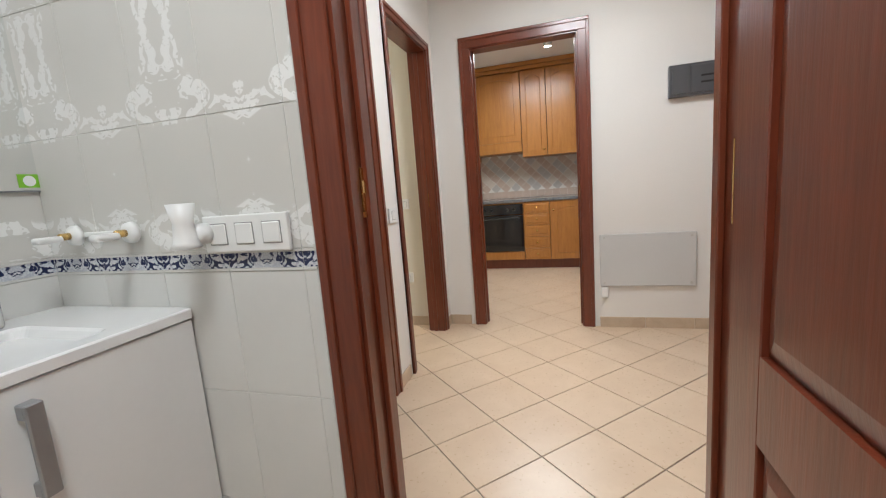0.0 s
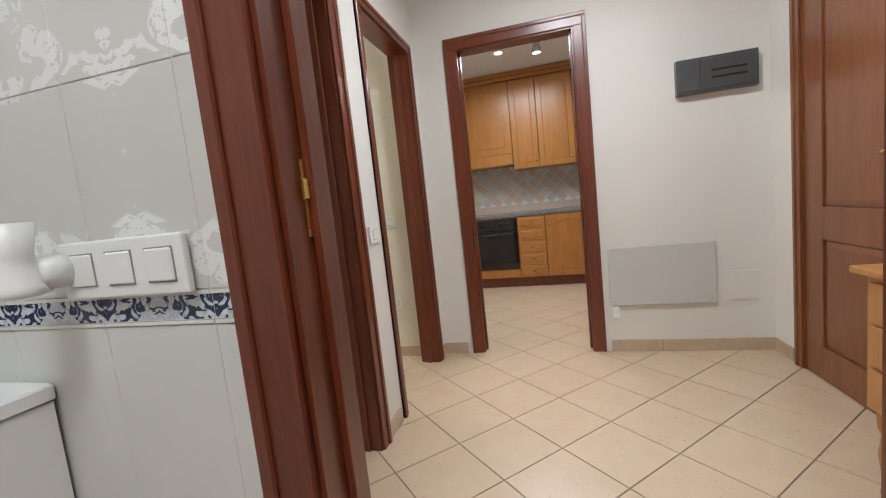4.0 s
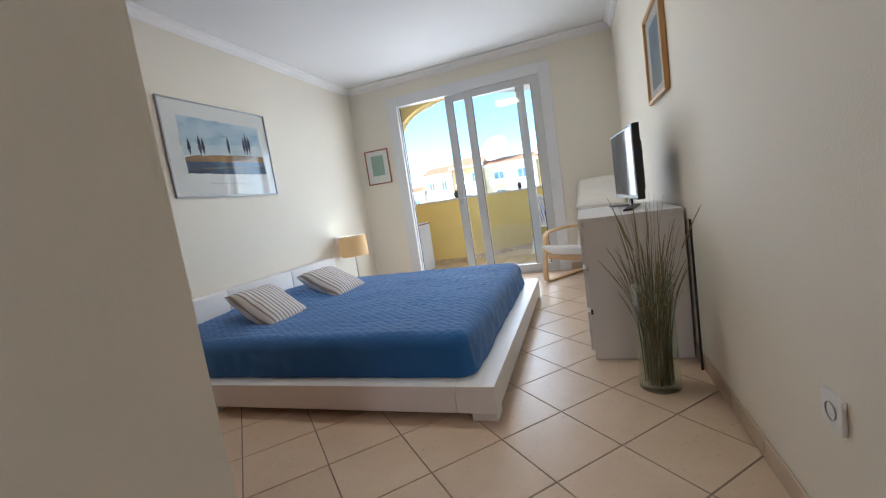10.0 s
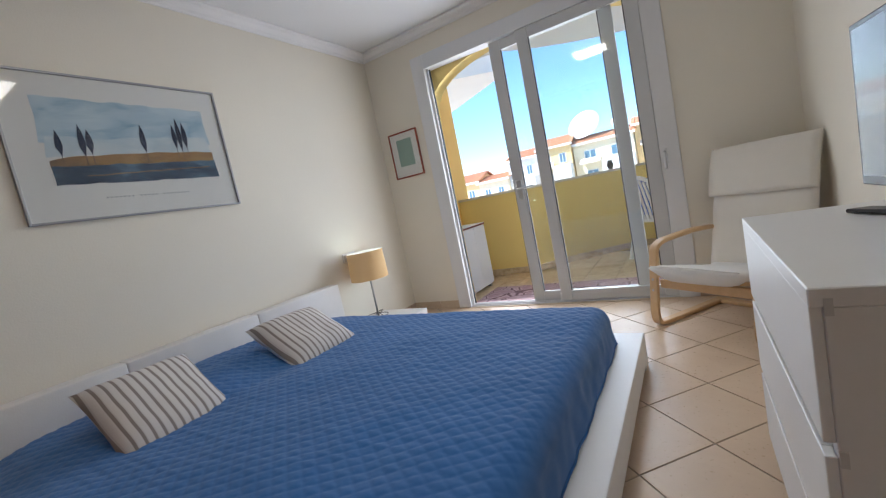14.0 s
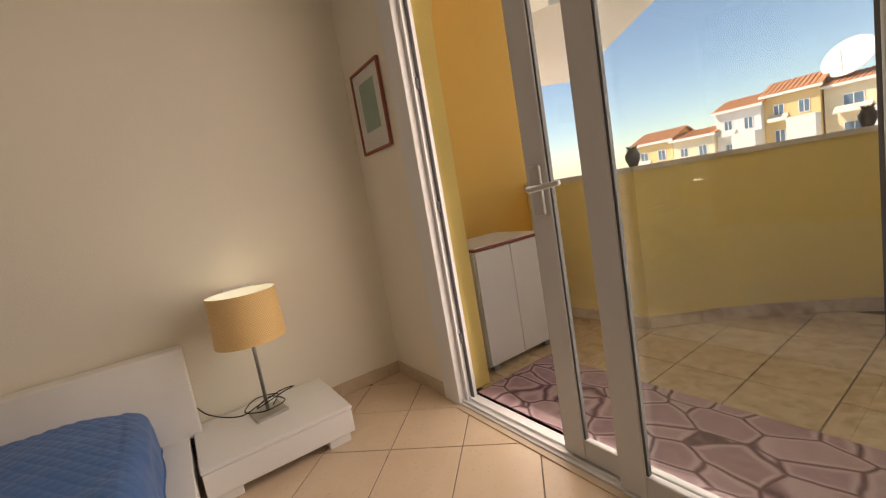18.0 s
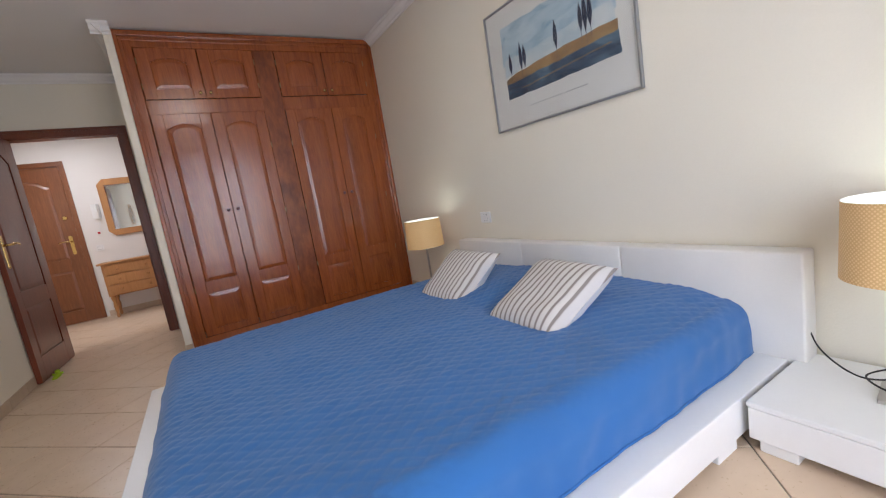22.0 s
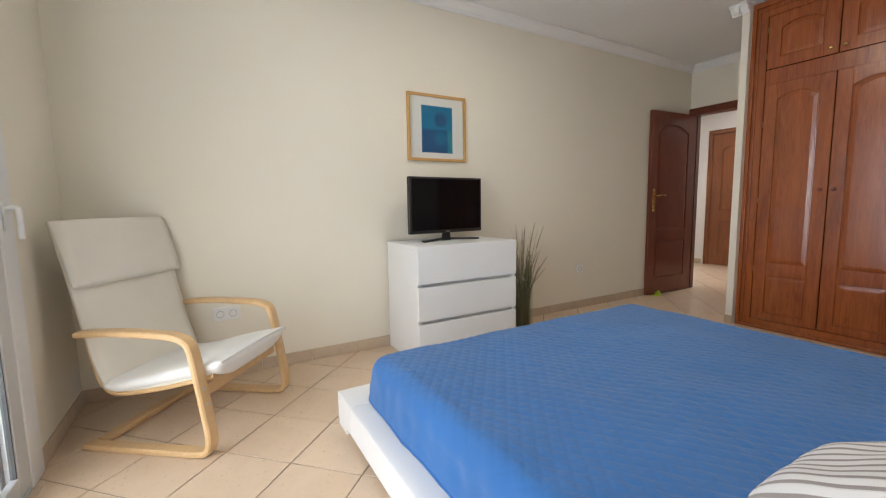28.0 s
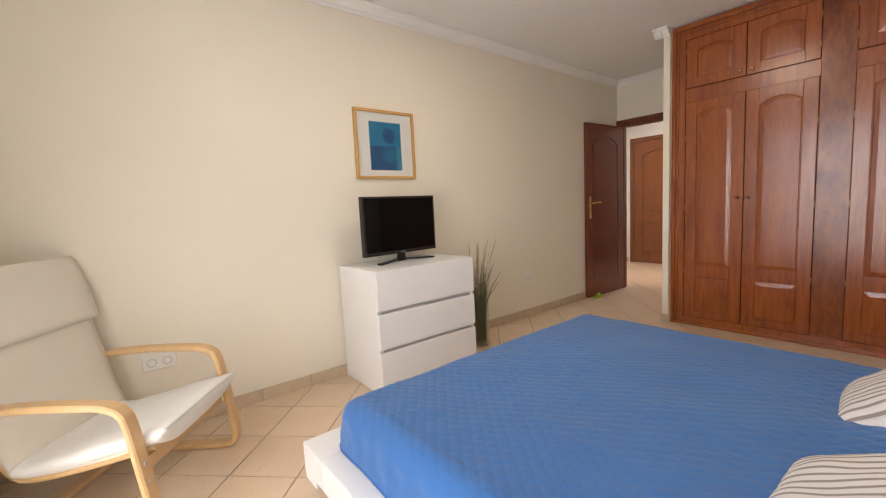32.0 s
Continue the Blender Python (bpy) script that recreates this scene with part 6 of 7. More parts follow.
CERAMIC = plain("white_ceramic", (0.84, 0.84, 0.83), 0.12, 0.02, 3, 60, 0.0, coat=0.3)
bs = thing("washbasin", pose(0, 0, 0), "white ceramic washbasin top with a rectangular bowl", "washbasin")
b = bmesh.new()
bx0, bx1, by0, by1 = VX0 + 0.16, VX1 - 0.16, VY + 0.055, Y_MIR - 0.125


def rounded(x0, x1, y0, y1, r, z, k=5):
    out = []
    for cx, cy, a0 in ((x1 - r, y0 + r, -90), (x1 - r, y1 - r, 0), (x0 + r, y1 - r, 90), (x0 + r, y0 + r, 180)):
        for i in range(k + 1):
            a = radians(a0 + 90 * i / k)
            out.append((cx + r * math.cos(a), cy + r * math.sin(a), z))
    return out


loops = [rounded(VX0, VX1, VY, Y_MIR - 0.003, 0.012, VZ - 0.024), rounded(VX0, VX1, VY, Y_MIR - 0.003, 0.012, VZ - 0.004), rounded(VX0 + 0.004, VX1 - 0.004, VY + 0.004, Y_MIR - 0.005, 0.012, VZ),
         rounded(bx0 - 0.006, bx1 + 0.006, by0 - 0.006, by1 + 0.006, 0.03, VZ), rounded(bx0, bx1, by0, by1, 0.03, VZ - 0.006), rounded(bx0 + 0.03, bx1 - 0.03, by0 + 0.05, by1 - 0.006, 0.03, VZ - 0.075), rounded(bx0 + 0.08, bx1 - 0.08, by0 + 0.10, by1 - 0.03, 0.03, VZ - 0.09)]
vl = [[b.verts.new(q) for q in lp] for lp in loops]
for a_, c_ in zip(vl, vl[1:]):
    for k in range(len(a_)):
        b.faces.new((a_[k], a_[(k + 1) % len(a_)], c_[(k + 1) % len(a_)], c_[k]))
b.faces.new(vl[-1])
b.faces.new(vl[0][::-1])
part("basin", b, CERAMIC, bs)
cxm = (bx0 + bx1) / 2
part("overflow_ring", lathe([(0, 0.002), (0.006, 0.002), (0.007, 0.0), (0.012, 0.0), (0.013, 0.003), (0.008, 0.005)], 20, False), CHROME, bs, m=pose(cxm - 0.02, by1 - 0.008, VZ - 0.035, 90))
tap = thing("basin_tap", pose(-1.549, 0.778, VZ + 0.0005), "chrome single-lever basin tap", "tap")
part("body", lathe([(0.024, 0), (0.025, 0.004), (0.020, 0.012), (0.019, 0.075), (0.021, 0.085)], 24), CHROME, tap, smooth=True)
part("spout", tube(smooth_line([(0, -0.01, 0.035), (0, -0.05, 0.05), (0, -0.095, 0.045), (0, -0.105, 0.03)], 5), 0.012, 12, 0.010), CHROME, tap, smooth=True)
part("lever", box(-0.017, 0.017, -0.055, 0.022, 0.088, 0.125, 0.008, 3), CHROME, tap, smooth=True)

OMBRE, n, l, p = nodes_of("blue_ombre_glaze")
v = coords(n, l)
sep = n.new("ShaderNodeSeparateXYZ")
l.new(v, sep.inputs[0])
ad = n.new("ShaderNodeMath")
ad.operation = "MULTIPLY_ADD"
ad.inputs[1].default_value, ad.inputs[2].default_value = 9.5, -0.06
l.new(sep.outputs[2], ad.inputs[0])
jit = n.new("ShaderNodeMath")
jit.operation = "MULTIPLY_ADD"
jit.inputs[1].default_value = 0.12
l.new(noise_tex(n, l, coords(n, l, (70, 70, 12)), 1, 2), jit.inputs[0])
l.new(ad.outputs[0], jit.inputs[2])
l.new(ramp(n, l, jit.outputs[0], ((0.30, (0.68, 0.67, 0.66)), (0.42, (0.60, 0.60, 0.62)), (0.46, (0.20, 0.22, 0.30)), (0.66, (0.11, 0.13, 0.20)), (0.72, (0.006, 0.008, 0.014)), (1.0, (0.004, 0.005, 0.008)))), p.inputs["Base Color"])
p.inputs["Roughness"].default_value, p.inputs["Coat Weight"].default_value = 0.15, 0.5


def vessel(x, y, r, h, label, cat, pump=False):
    t = thing(cat.replace(" ", "_"), pose(x, y, VZ + 0.0005, 0, 0, 20), label, cat, "blue ombre bathroom set")
    sh = [(0.0, 0.0), (r * 0.93, 0.0), (r, 0.006), (r, h - 0.012), (r * 0.92, h)]
    sh += [(r * 0.4, h + 0.004), (0.0, h + 0.005)] if pump else [(r * 0.86, h), (r * 0.84, h * 0.5), (0, h * 0.45)]
    part("body", lathe(sh, 28, False), OMBRE, t, "glaze running from black-blue to white", smooth=True)
    if pump:
        part("collar", lathe([(0.016, h), (0.017, h + 0.02), (0.012, h + 0.024), (0.006, h + 0.026), (0.006, h + 0.05)], 18), CHROME, t, smooth=True)
        part("nozzle", tube([(0, 0, h + 0.045), (0, 0, h + 0.058), (0.02, -0.015, h + 0.06), (0.036, -0.026, h + 0.052)], 0.007, 10), CHROME, t, smooth=True)
    return t


vessel(-1.855, 0.728, 0.041, 0.115, "blue and white ceramic soap pump on the basin", "soap dispenser", True)
vessel(-1.705, 0.765, 0.036, 0.10, "blue and white ceramic tumbler beside the tap", "tumbler")
vessel(-1.363, 0.775, 0.034, 0.10, "blue and white ceramic tumbler near the corner", "tumbler")
plug = thing("basin_plug", pose(-1.455, 0.765, VZ + 0.0005), "dark rubber basin plug on its chain", "plug")
part("stopper", lathe([(0, 0), (0.02, 0), (0.022, 0.006), (0.015, 0.012), (0, 0.013)], 18, False), DARKP, plug)
part("chain", tube(smooth_line([(-0.02, 0, 0.004), (-0.05, 0.01, 0.004), (-0.085, 0.005, 0.02)], 4), 0.0015, 5), CHROME, plug)

mir = thing("wall_mirror", pose(-1.5335, Y_MIR - 0.003, 1.548), "frameless bathroom mirror over the washbasin", "mirror")
part("mirror_glass", box(-0.3765, 0.3765, -0.006, 0.0, -0.36, 0.40, 0.001, 1), MIRROR, mir)
part("polished_edge", boxes((-0.380, -0.3768, -0.007, -0.001, -0.36, 0.40), (0.3768, 0.380, -0.007, -0.001, -0.36, 0.40), (-0.3765, 0.3765, -0.007, -0.001, -0.363, -0.3602)), GREY_METAL, mir)
GREENS = plain("green_sticker", (0.22, 0.50, 0.03), 0.5, 0.04, 10, 80, 0.0)
st = part("sticker", box(0.325, 0.372, -0.0068, -0.0062, -0.352, -0.318), GREENS, mir, "green sticker with a pale round mark")
part("sticker_mark", prism([(0.3485 + a * 0.30, -0.335 + c * 0.30) for a, c in disc(0.045, 24)], -0.0072, -0.0069, "y"), PLASTIC, st)

ring = thing("towel_ring", pose(-2.122, Y_MIR - 0.001, 1.088), "chrome towel ring on a white bracket", "towel ring")
part("bracket", box(-0.012, 0.078, -0.016, 0.0, -0.01, 0.014, 0.004, 2), PLASTIC, ring)
part("ring", tube([(0.085 * math.cos(2 * math.pi * k / 40), -0.022 - 0.01 * math.sin(2 * math.pi * k / 40), -0.085 + 0.085 * math.sin(2 * math.pi * k / 40)) for k in range(41)], 0.0045, 8), CHROME, ring, smooth=True)

t = wall_plate(pose(X_BATH - 0.0075, 0.196, 1.05, 0, 0, -90), "switch", "white triple switch plate beside the bathroom door", 3)
hold = thing("glass_holder", pose(X_BATH - 0.0075, 0.62, 1.066, 0, 0, -90), "white wall bracket with two brass-pinned glass rings", "glass holder")
part("back_plate", box(-0.10, 0.10, -0.008, 0, -0.006, 0.006, 0.003, 2), PLASTIC, hold)
for x in (-0.095, 0.095):
    part("rosette", lathe([(0, 0), (0.026, 0), (0.024, 0.012), (0.012, 0.018), (0, 0.019)], 22, False), PLASTIC, hold, m=pose(x, -0.008, 0, 90), smooth=True)
    part("brass_pin", lathe([(0.009, 0), (0.009, 0.02), (0.007, 0.024)], 14), BRASS, hold, m=pose(x, -0.026, 0, 90), smooth=True)
    part("arm", box(x - 0.014, x + 0.014, -0.10, -0.045, -0.012, 0.004, 0.006, 2), PLASTIC, hold)
dry = thing("hairdryer_holder", pose(X_BATH - 0.0075, 0.30, 1.062, 0, 0, -90), "white plastic hairdryer holder on the switch plate", "holder")
part("hub", lathe([(0, 0), (0.024, 0), (0.024, 0.03), (0.018, 0.04), (0, 0.041)], 22, False), PLASTIC, dry, m=pose(0, -0.011, -0.008, 90), smooth=True)
part("cone", lathe([(0.028, 0.062), (0.020, 0.02), (0.024, -0.02), (0.032, -0.032), (0.020, -0.036)], 22), PLASTIC, dry, m=pose(0, -0.066, 0.0), smooth=True)
boil = thing("water_heater", pose(-1.395, -1.40, 2.03), "white cylindrical water heater high on the bathroom wall", "water heater")
part("tank", lathe([(0.0, 0.0), (0.15, 0.0), (0.20, 0.03), (0.205, 0.08), (0.205, 0.50), (0.0, 0.51)], 40, False), LACQ, boil, smooth=True)
part("wall_bracket", box(-0.1, 0.1, -0.25, -0.15, 0.35, 0.40), STEEL, boil)
bas = thing("laundry_basket", pose(-2.06, 0.60, 0), "pale woven laundry basket under a white crochet cover", "basket")
WICKER = plain("pale_wicker", (0.70, 0.64, 0.53), 0.8, 0.15, 30, 160, 0.2)
CROCHET = plain("white_crochet_cotton", (0.76, 0.73, 0.66), 0.9, 0.10, 30, 260, 0.2)
part("lining", lathe([(0.0, 0.01), (0.135, 0.01), (0.145, 0.50), (0.10, 0.535), (0.0, 0.545)], 28, False), plain("dark_basket_lining", (0.10, 0.085, 0.07), 0.95, 0.1, 8, 120, 0.1), bas, "dark inside of the basket", smooth=True)


def ringed(radius, z, wob, n_wob, turn=0.0, k=64):
    return [((radius + wob * math.sin(n_wob * q + turn)) * math.cos(q), (radius + wob * math.sin(n_wob * q + turn)) * math.sin(q), z + wob * math.cos(n_wob * q + turn)) for q in [2 * math.pi * j / k for j in range(k + 1)]]


for k in range(11):
    part("hoop", tube(ringed(0.15, 0.03 + k * 0.046, 0.005, 12, k * 3.1, 48), 0.011, 6), WICKER, bas)
for k in range(24):
    q = 2 * math.pi * k / 24
    part("stake", tube([(0.15 * math.cos(q), 0.15 * math.sin(q), 0.0), (0.15 * math.cos(q), 0.15 * math.sin(q), 0.52)], 0.006, 6), WICKER, bas)
cover_ = thing("crochet_cover", pose(-2.06, 0.60, 0), "white openwork crochet cover on the laundry basket", "doily")
for k, (radius, z) in enumerate(((0.02, 0.575), (0.045, 0.574), (0.07, 0.571), (0.095, 0.566), (0.12, 0.558), (0.142, 0.546), (0.160, 0.528), (0.170, 0.505), (0.174, 0.48))):
    part("crochet_round", tube(ringed(radius, z, 0.004 if k % 2 else 0.0015, 10 + 4 * k, k * 1.3), 0.0052, 6), CROCHET, cover_)
for k in range(28):
    q = 2 * math.pi * k / 28
    for turn in (0.16, -0.16):
        part("crochet_strand", tube([(radius * math.cos(q + turn * t_), radius * math.sin(q + turn * t_), z) for t_, (radius, z) in enumerate(((0.06, 0.572), (0.10, 0.565), (0.145, 0.546), (0.172, 0.505), (0.174, 0.475)))], 0.0042, 5), CROCHET, cover_)

# ---- hall ----
pan = thing("electric_heater", pose(X_KIT - 0.001, -1.035, 0.505, 0, 0, -90), "flat white panel heater low on the hall wall", "heater")
part("panel", box(-0.31, 0.31, -0.022, -0.004, -0.19, 0.19, 0.004, 2), LACQ_GREY, pan)
part("bracket", box(-0.25, 0.25, -0.004, 0, -0.1, 0.1), GREY_METAL, pan)
for x in (-0.28, 0.28):
    for z in (-0.165, 0.165):
        part("screw", lathe([(0, 0), (0.008, 0), (0.007, 0.003), (0, 0.003)], 12, False), STEEL, pan, m=pose(x, -0.022, z, 90))
part("thermostat", box(-0.305, -0.255, -0.03, -0.004, -0.275, -0.195, 0.008, 2), PLASTIC, pan, "white thermostat box")
bl = thing("junction_cover", pose(X_KIT - 0.001, -1.50, 0.415, 0, 0, -90), "white rectangular junction cover on the hall wall", "cover plate")
part("lid", box(-0.075, 0.075, -0.007, 0, -0.09, 0.09, 0.003, 2), WHITE_WALL, bl)
fb = thing("fuse_box", pose(X_KIT - 0.001, -1.375, 1.68, 0, 0, -90), "dark grey fuse box high on the hall wall", "fuse box")
SMOKE = plain("smoked_plastic", (0.085, 0.088, 0.095), 0.3, 0.1, 6, 60, 0.0)
part("case", box(-0.21, 0.21, -0.045, 0, -0.10, 0.10, 0.004, 2), SMOKE, fb)
part("flap", box(-0.195, -0.09, -0.052, -0.044, -0.085, 0.085, 0.003, 1), SMOKE, fb)
part("flap", box(-0.085, 0.195, -0.052, -0.044, -0.085, 0.085, 0.003, 1), SMOKE, fb)
for z in (-0.03, 0.01):
    part("label_strip", box(-0.03, 0.15, -0.0526, -0.0518, z, z + 0.012), DARKP, fb)

hm = thing("hall_mirror", pose(-0.475, Y_SOUTH + 0.002, 1.50, 0, 0, 180), "pine framed wall mirror with cut corners", "mirror")
def octo(w, h, c):
    return [(-w + c, -h), (w - c, -h), (w, -h + c), (w, h - c), (w - c, h), (-w + c, h), (-w, h - c), (-w, -h + c)]
part("frame", prism(octo(0.26, 0.395, 0.07), -0.028, 0, "y", 0.004), PINE, hm)
part("mirror_glass", prism(octo(0.18, 0.31, 0.0001)[:], -0.031, -0.0285, "y"), MIRROR, hm)
con = thing("console_chest", pose(-0.40, Y_SOUTH + 0.012, 0, 0, 0, 180), "small pine chest of three drawers on turned legs", "chest")
part("top", box(-0.37, 0.37, -0.35, 0.0, 0.735, 0.76, 0.006, 2), PINE, con)
part("body", box(-0.33, 0.33, -0.325, -0.01, 0.30, 0.7345, 0.003, 1), PINE, con)
for k in range(3):
    dd = part("drawer", box(-0.30, 0.30, -0.337, -0.324, 0.315 + k * 0.138, 0.443 + k * 0.138, 0.004, 2), PINE, con)
    for x in (-0.16, 0.16):
        part("knob", lathe([(0, 0), (0.009, 0), (0.008, 0.01), (0.016, 0.018), (0.012, 0.026), (0, 0.028)], 14, False), PINE, dd, m=pose(x, -0.337, 0.38 + k * 0.138, 90), smooth=True)
for x in (-0.29, 0.29):
    for y in (-0.29, -0.05):
        part("leg", lathe([(0.014, 0), (0.020, 0.03), (0.014, 0.06), (0.026, 0.16), (0.018, 0.22), (0.028, 0.25), (0.03, 0.301)], 16), PINE, con, m=pose(x, y, 0), smooth=True)
ph = thing("entry_phone", pose(-0.135, Y_SOUTH + 0.002, 1.47, 0, 0, 180), "white wall entry phone with hanging red tag", "entry phone")
part("base", box(-0.045, 0.045, -0.03, 0, -0.10, 0.10, 0.006, 2), PLASTIC, ph)
part("handset", tube(smooth_line([(0.02, -0.05, -0.095), (0.02, -0.06, -0.05), (0.02, -0.06, 0.05), (0.02, -0.05, 0.095)], 4), 0.016, 10), PLASTIC, ph, smooth=True)
part("cord", tube(smooth_line([(0.02, -0.04, -0.10), (0.01, -0.03, -0.18), (-0.02, -0.02, -0.24), (-0.03, -0.015, -0.28)], 5), 0.003, 6), PLASTIC, ph)
part("red_tag", box(-0.045, -0.015, -0.02, -0.012, -0.31, -0.28, 0.003, 1), plain("red_tag_plastic", (0.45, 0.02, 0.03), 0.4), ph, "red key tag")


def ceiling_fixture(x, y, r, label):
    t = thing("ceiling_light", pose(x, y, CEIL), label, "ceiling lamp")
    part("rim", lathe([(r, 0.0), (r + 0.01, -0.01), (r, -0.03), (r - 0.015, -0.03)], 32, False), PLASTIC, t, smooth=True)
    part("diffuser", lathe([(0.0, -0.055), (r * 0.6, -0.05), (r - 0.014, -0.03)], 32, False), glow("lit_white_diffuser", (1.0, 0.95, 0.88), 2.7), t, "glowing diffuser", smooth=True)


ceiling_fixture(0.05, -0.6, 0.16, "round white hall ceiling light, switched on")
ceiling_fixture(-2.0, -0.3, 0.16, "round white bathroom ceiling light, switched on")

# ---- kitchen ----
KX = 3.36
def kit_door(m, w, h, label, rise=0.05, frame=0.065, parent=None):
    return panel_leaf("door", w, h, 0.022, [(frame, w - frame, frame, h - frame, rise)], HONEY, parent, m=m, two_sided=False)


def kunit(name, y1, w, z0, z1, x0, label, kind):
    """A kitchen unit whose front faces -x; its doors run from y1 down to y1 - w."""
    t = thing(name, pose(x0, y1, 0, 0, 0, -90), label, "kitchen cabinet", "oak kitchen units")
    part("carcass", box(0.001, w - 0.001, 0.004, 3.98 - x0, z0, z1, 0.001, 1), HONEY, t)
    return t


def kknob(dd, x, z):
    part("knob", lathe([(0, 0), (0.008, 0), (0.007, 0.01), (0.014, 0.016), (0.011, 0.024), (0, 0.026)], 14, False), BRASS, dd, "small brass knob", m=pose(x, 0, z, 90), smooth=True)


y = 0.60
t = kunit("oven_unit", y, 0.60, 0.12, 0.86, KX, "oak oven unit with a built-in black oven", "oven")
part("lower_panel", box(0.004, 0.596, -0.02, 0.003, 0.125, 0.225, 0.003, 1), HONEY, t)
ov = thing("built_in_oven", pose(KX - 0.002, y, 0.235, 0, 0, -90), "black glass built-in oven with a chrome handle", "oven")
OVEN_GLASS = plain("oven_black_glass", (0.006, 0.006, 0.007), 0.1, 0.1, 4, 60, 0.0, coat=0.5)
part("door", box(0.005, 0.595, -0.024, 0.0, 0.0, 0.47, 0.003, 1), OVEN_GLASS, ov)
part("control_panel", box(0.005, 0.595, -0.024, 0.0, 0.475, 0.605, 0.003, 1), OVEN_GLASS, ov)
part("handle", tube([(0.06, -0.055, 0.43), (0.54, -0.055, 0.43)], 0.009, 10), DARKP, ov)
for x in (0.06, 0.54):
    part("handle_post", tube([(x, -0.055, 0.43), (x, -0.02, 0.43)], 0.007, 8), DARKP, ov)
for x in (0.12, 0.2, 0.4, 0.48):
    part("dial", lathe([(0, 0), (0.019, 0), (0.017, 0.016), (0, 0.017)], 18, False), DARKP, ov, m=pose(x, -0.024, 0.54, 90))
y -= 0.602
t = kunit("drawer_unit", y, 0.32, 0.12, 0.86, KX, "oak unit of five kitchen drawers", "drawers")
for k in range(5):
    z0 = 0.125 + k * 0.147
    dd = part("drawer", box(0.003, 0.317, -0.02, 0.003, z0, z0 + 0.142, 0.003, 1), HONEY, t)
    part("panel", raised_panel([(0.03, z0 + 0.025), (0.29, z0 + 0.025), (0.29, z0 + 0.118), (0.03, z0 + 0.118)], -0.0202, -1, 0.006, 0.014), HONEY, dd)
    part("knob", lathe([(0, 0), (0.008, 0), (0.007, 0.01), (0.014, 0.016), (0.011, 0.024), (0, 0.026)], 14, False), BRASS, dd, "small brass knob", m=pose(0.16, -0.026, z0 + 0.072, 90), smooth=True)
for w in (0.50, 0.60):
    y -= (0.322 if w == 0.50 else 0.502)
    t = kunit("base_unit", y, w, 0.12, 0.86, KX, "oak base unit with an arched panel door", "base")
    dd = kit_door(pose(0.003, -0.02, 0.125), w - 0.006, 0.73, "", 0.05, 0.075, t)
    kknob(dd, 0.04, 0.62)
tagged(part("kitchen_plinth", box(KX + 0.04, KX + 0.06, -1.7, 1.3, 0.0, 0.119), CASING), "dark wooden kitchen plinth", "plinth", kind="structure")
GRANITE = floor_tile("grey_granite", (0.07, 0.07, 0.075), (0.20, 0.20, 0.20), (0.42, 0.41, 0.40), 0.16, 45)
tagged(part("worktop", box(KX - 0.03, 3.985, -1.7, 1.3, 0.861, 0.898, 0.004, 2), GRANITE), "speckled grey granite kitchen worktop", "worktop")
t = kunit("base_unit", 1.21, 0.60, 0.12, 0.86, KX, "oak base unit beside the oven", "base")
kit_door(pose(0.003, -0.02, 0.125), 0.594, 0.73, "", 0.05, 0.075, t)
UX = 3.62
t = kunit("hood_unit", 0.60, 0.60, 1.495, 2.50, UX, "oak extractor unit over the hob", "wall")
kit_door(pose(0.003, -0.02, 1.635), 0.594, 0.86, "", 0.05, 0.075, t)
part("pull_out_front", box(0.003, 0.597, -0.026, 0.003, 1.50, 1.63, 0.003, 1), HONEY, t)
y = -0.003
for w in (0.315, 0.42, 0.40, 0.40):
    t = kunit("wall_unit", y, w, 1.43, 2.50, UX, "oak wall unit with an arched panel door", "wall")
    dd = kit_door(pose(0.003, -0.02, 1.435), w - 0.006, 1.06, "", 0.05, 0.06, t)
    kknob(dd, w - 0.04, 0.07)
    y -= w + 0.002
t = kunit("wall_unit", 1.21, 0.60, 1.43, 2.50, UX, "oak wall unit beside the extractor", "wall")
kit_door(pose(0.003, -0.02, 1.435), 0.594, 1.06, "", 0.05, 0.06, t)
b = box(UX - 0.05, 3.99, -1.6, 1.25, 2.501, 2.545, 0.008, 2)
box(UX - 0.07, 3.99, -1.6, 1.25, 2.546, 2.595, 0.01, 2, bm=b)
tagged(part("unit_cornice", b, HONEY), "oak cornice over the kitchen wall units", "cornice", kind="structure")
spl = tagged(new("kitchen_splashback"), "pink and cream tiles laid diagonally behind the worktop", "splashback", kind="structure")
PINKT = plain("pink_glazed_tile", (0.58, 0.46, 0.38), 0.3, 0.08, 10, 60, 0.02, rand=0.2)
CREAMT = plain("cream_glazed_tile", (0.66, 0.60, 0.52), 0.3, 0.08, 10, 60, 0.02, rand=0.2)
GREYT = plain("grey_glazed_tile", (0.54, 0.52, 0.49), 0.3, 0.08, 10, 60, 0.02, rand=0.2)
hs = 0.0475
dm = {}
for key, mt in (("a", PINKT), ("b", CREAMT), ("c", GREYT)):
    dm[key] = mesh_of("splash_tile", prism([(0, -hs * 1.414), (hs * 1.414, 0), (0, hs * 1.414), (-hs * 1.414, 0)], -0.006, 0, "x"), mt)
d = 0.10 / 2 * 1.414
rr = random.Random(3)
for i in range(-16, 12):
    for j in range(0, 8):
        yy, zz = i * 2 * d + (j % 2) * d, 1.04 + j * d
        if -0.95 < yy < 0.66 and zz < 1.50:
            ob = new("splash_tile", dm["a" if (i + j // 2) % 2 == 0 else ("b" if rr.random() < 0.6 else "c")])
            ob.location = (3.998, yy, zz)
            ob.parent = spl
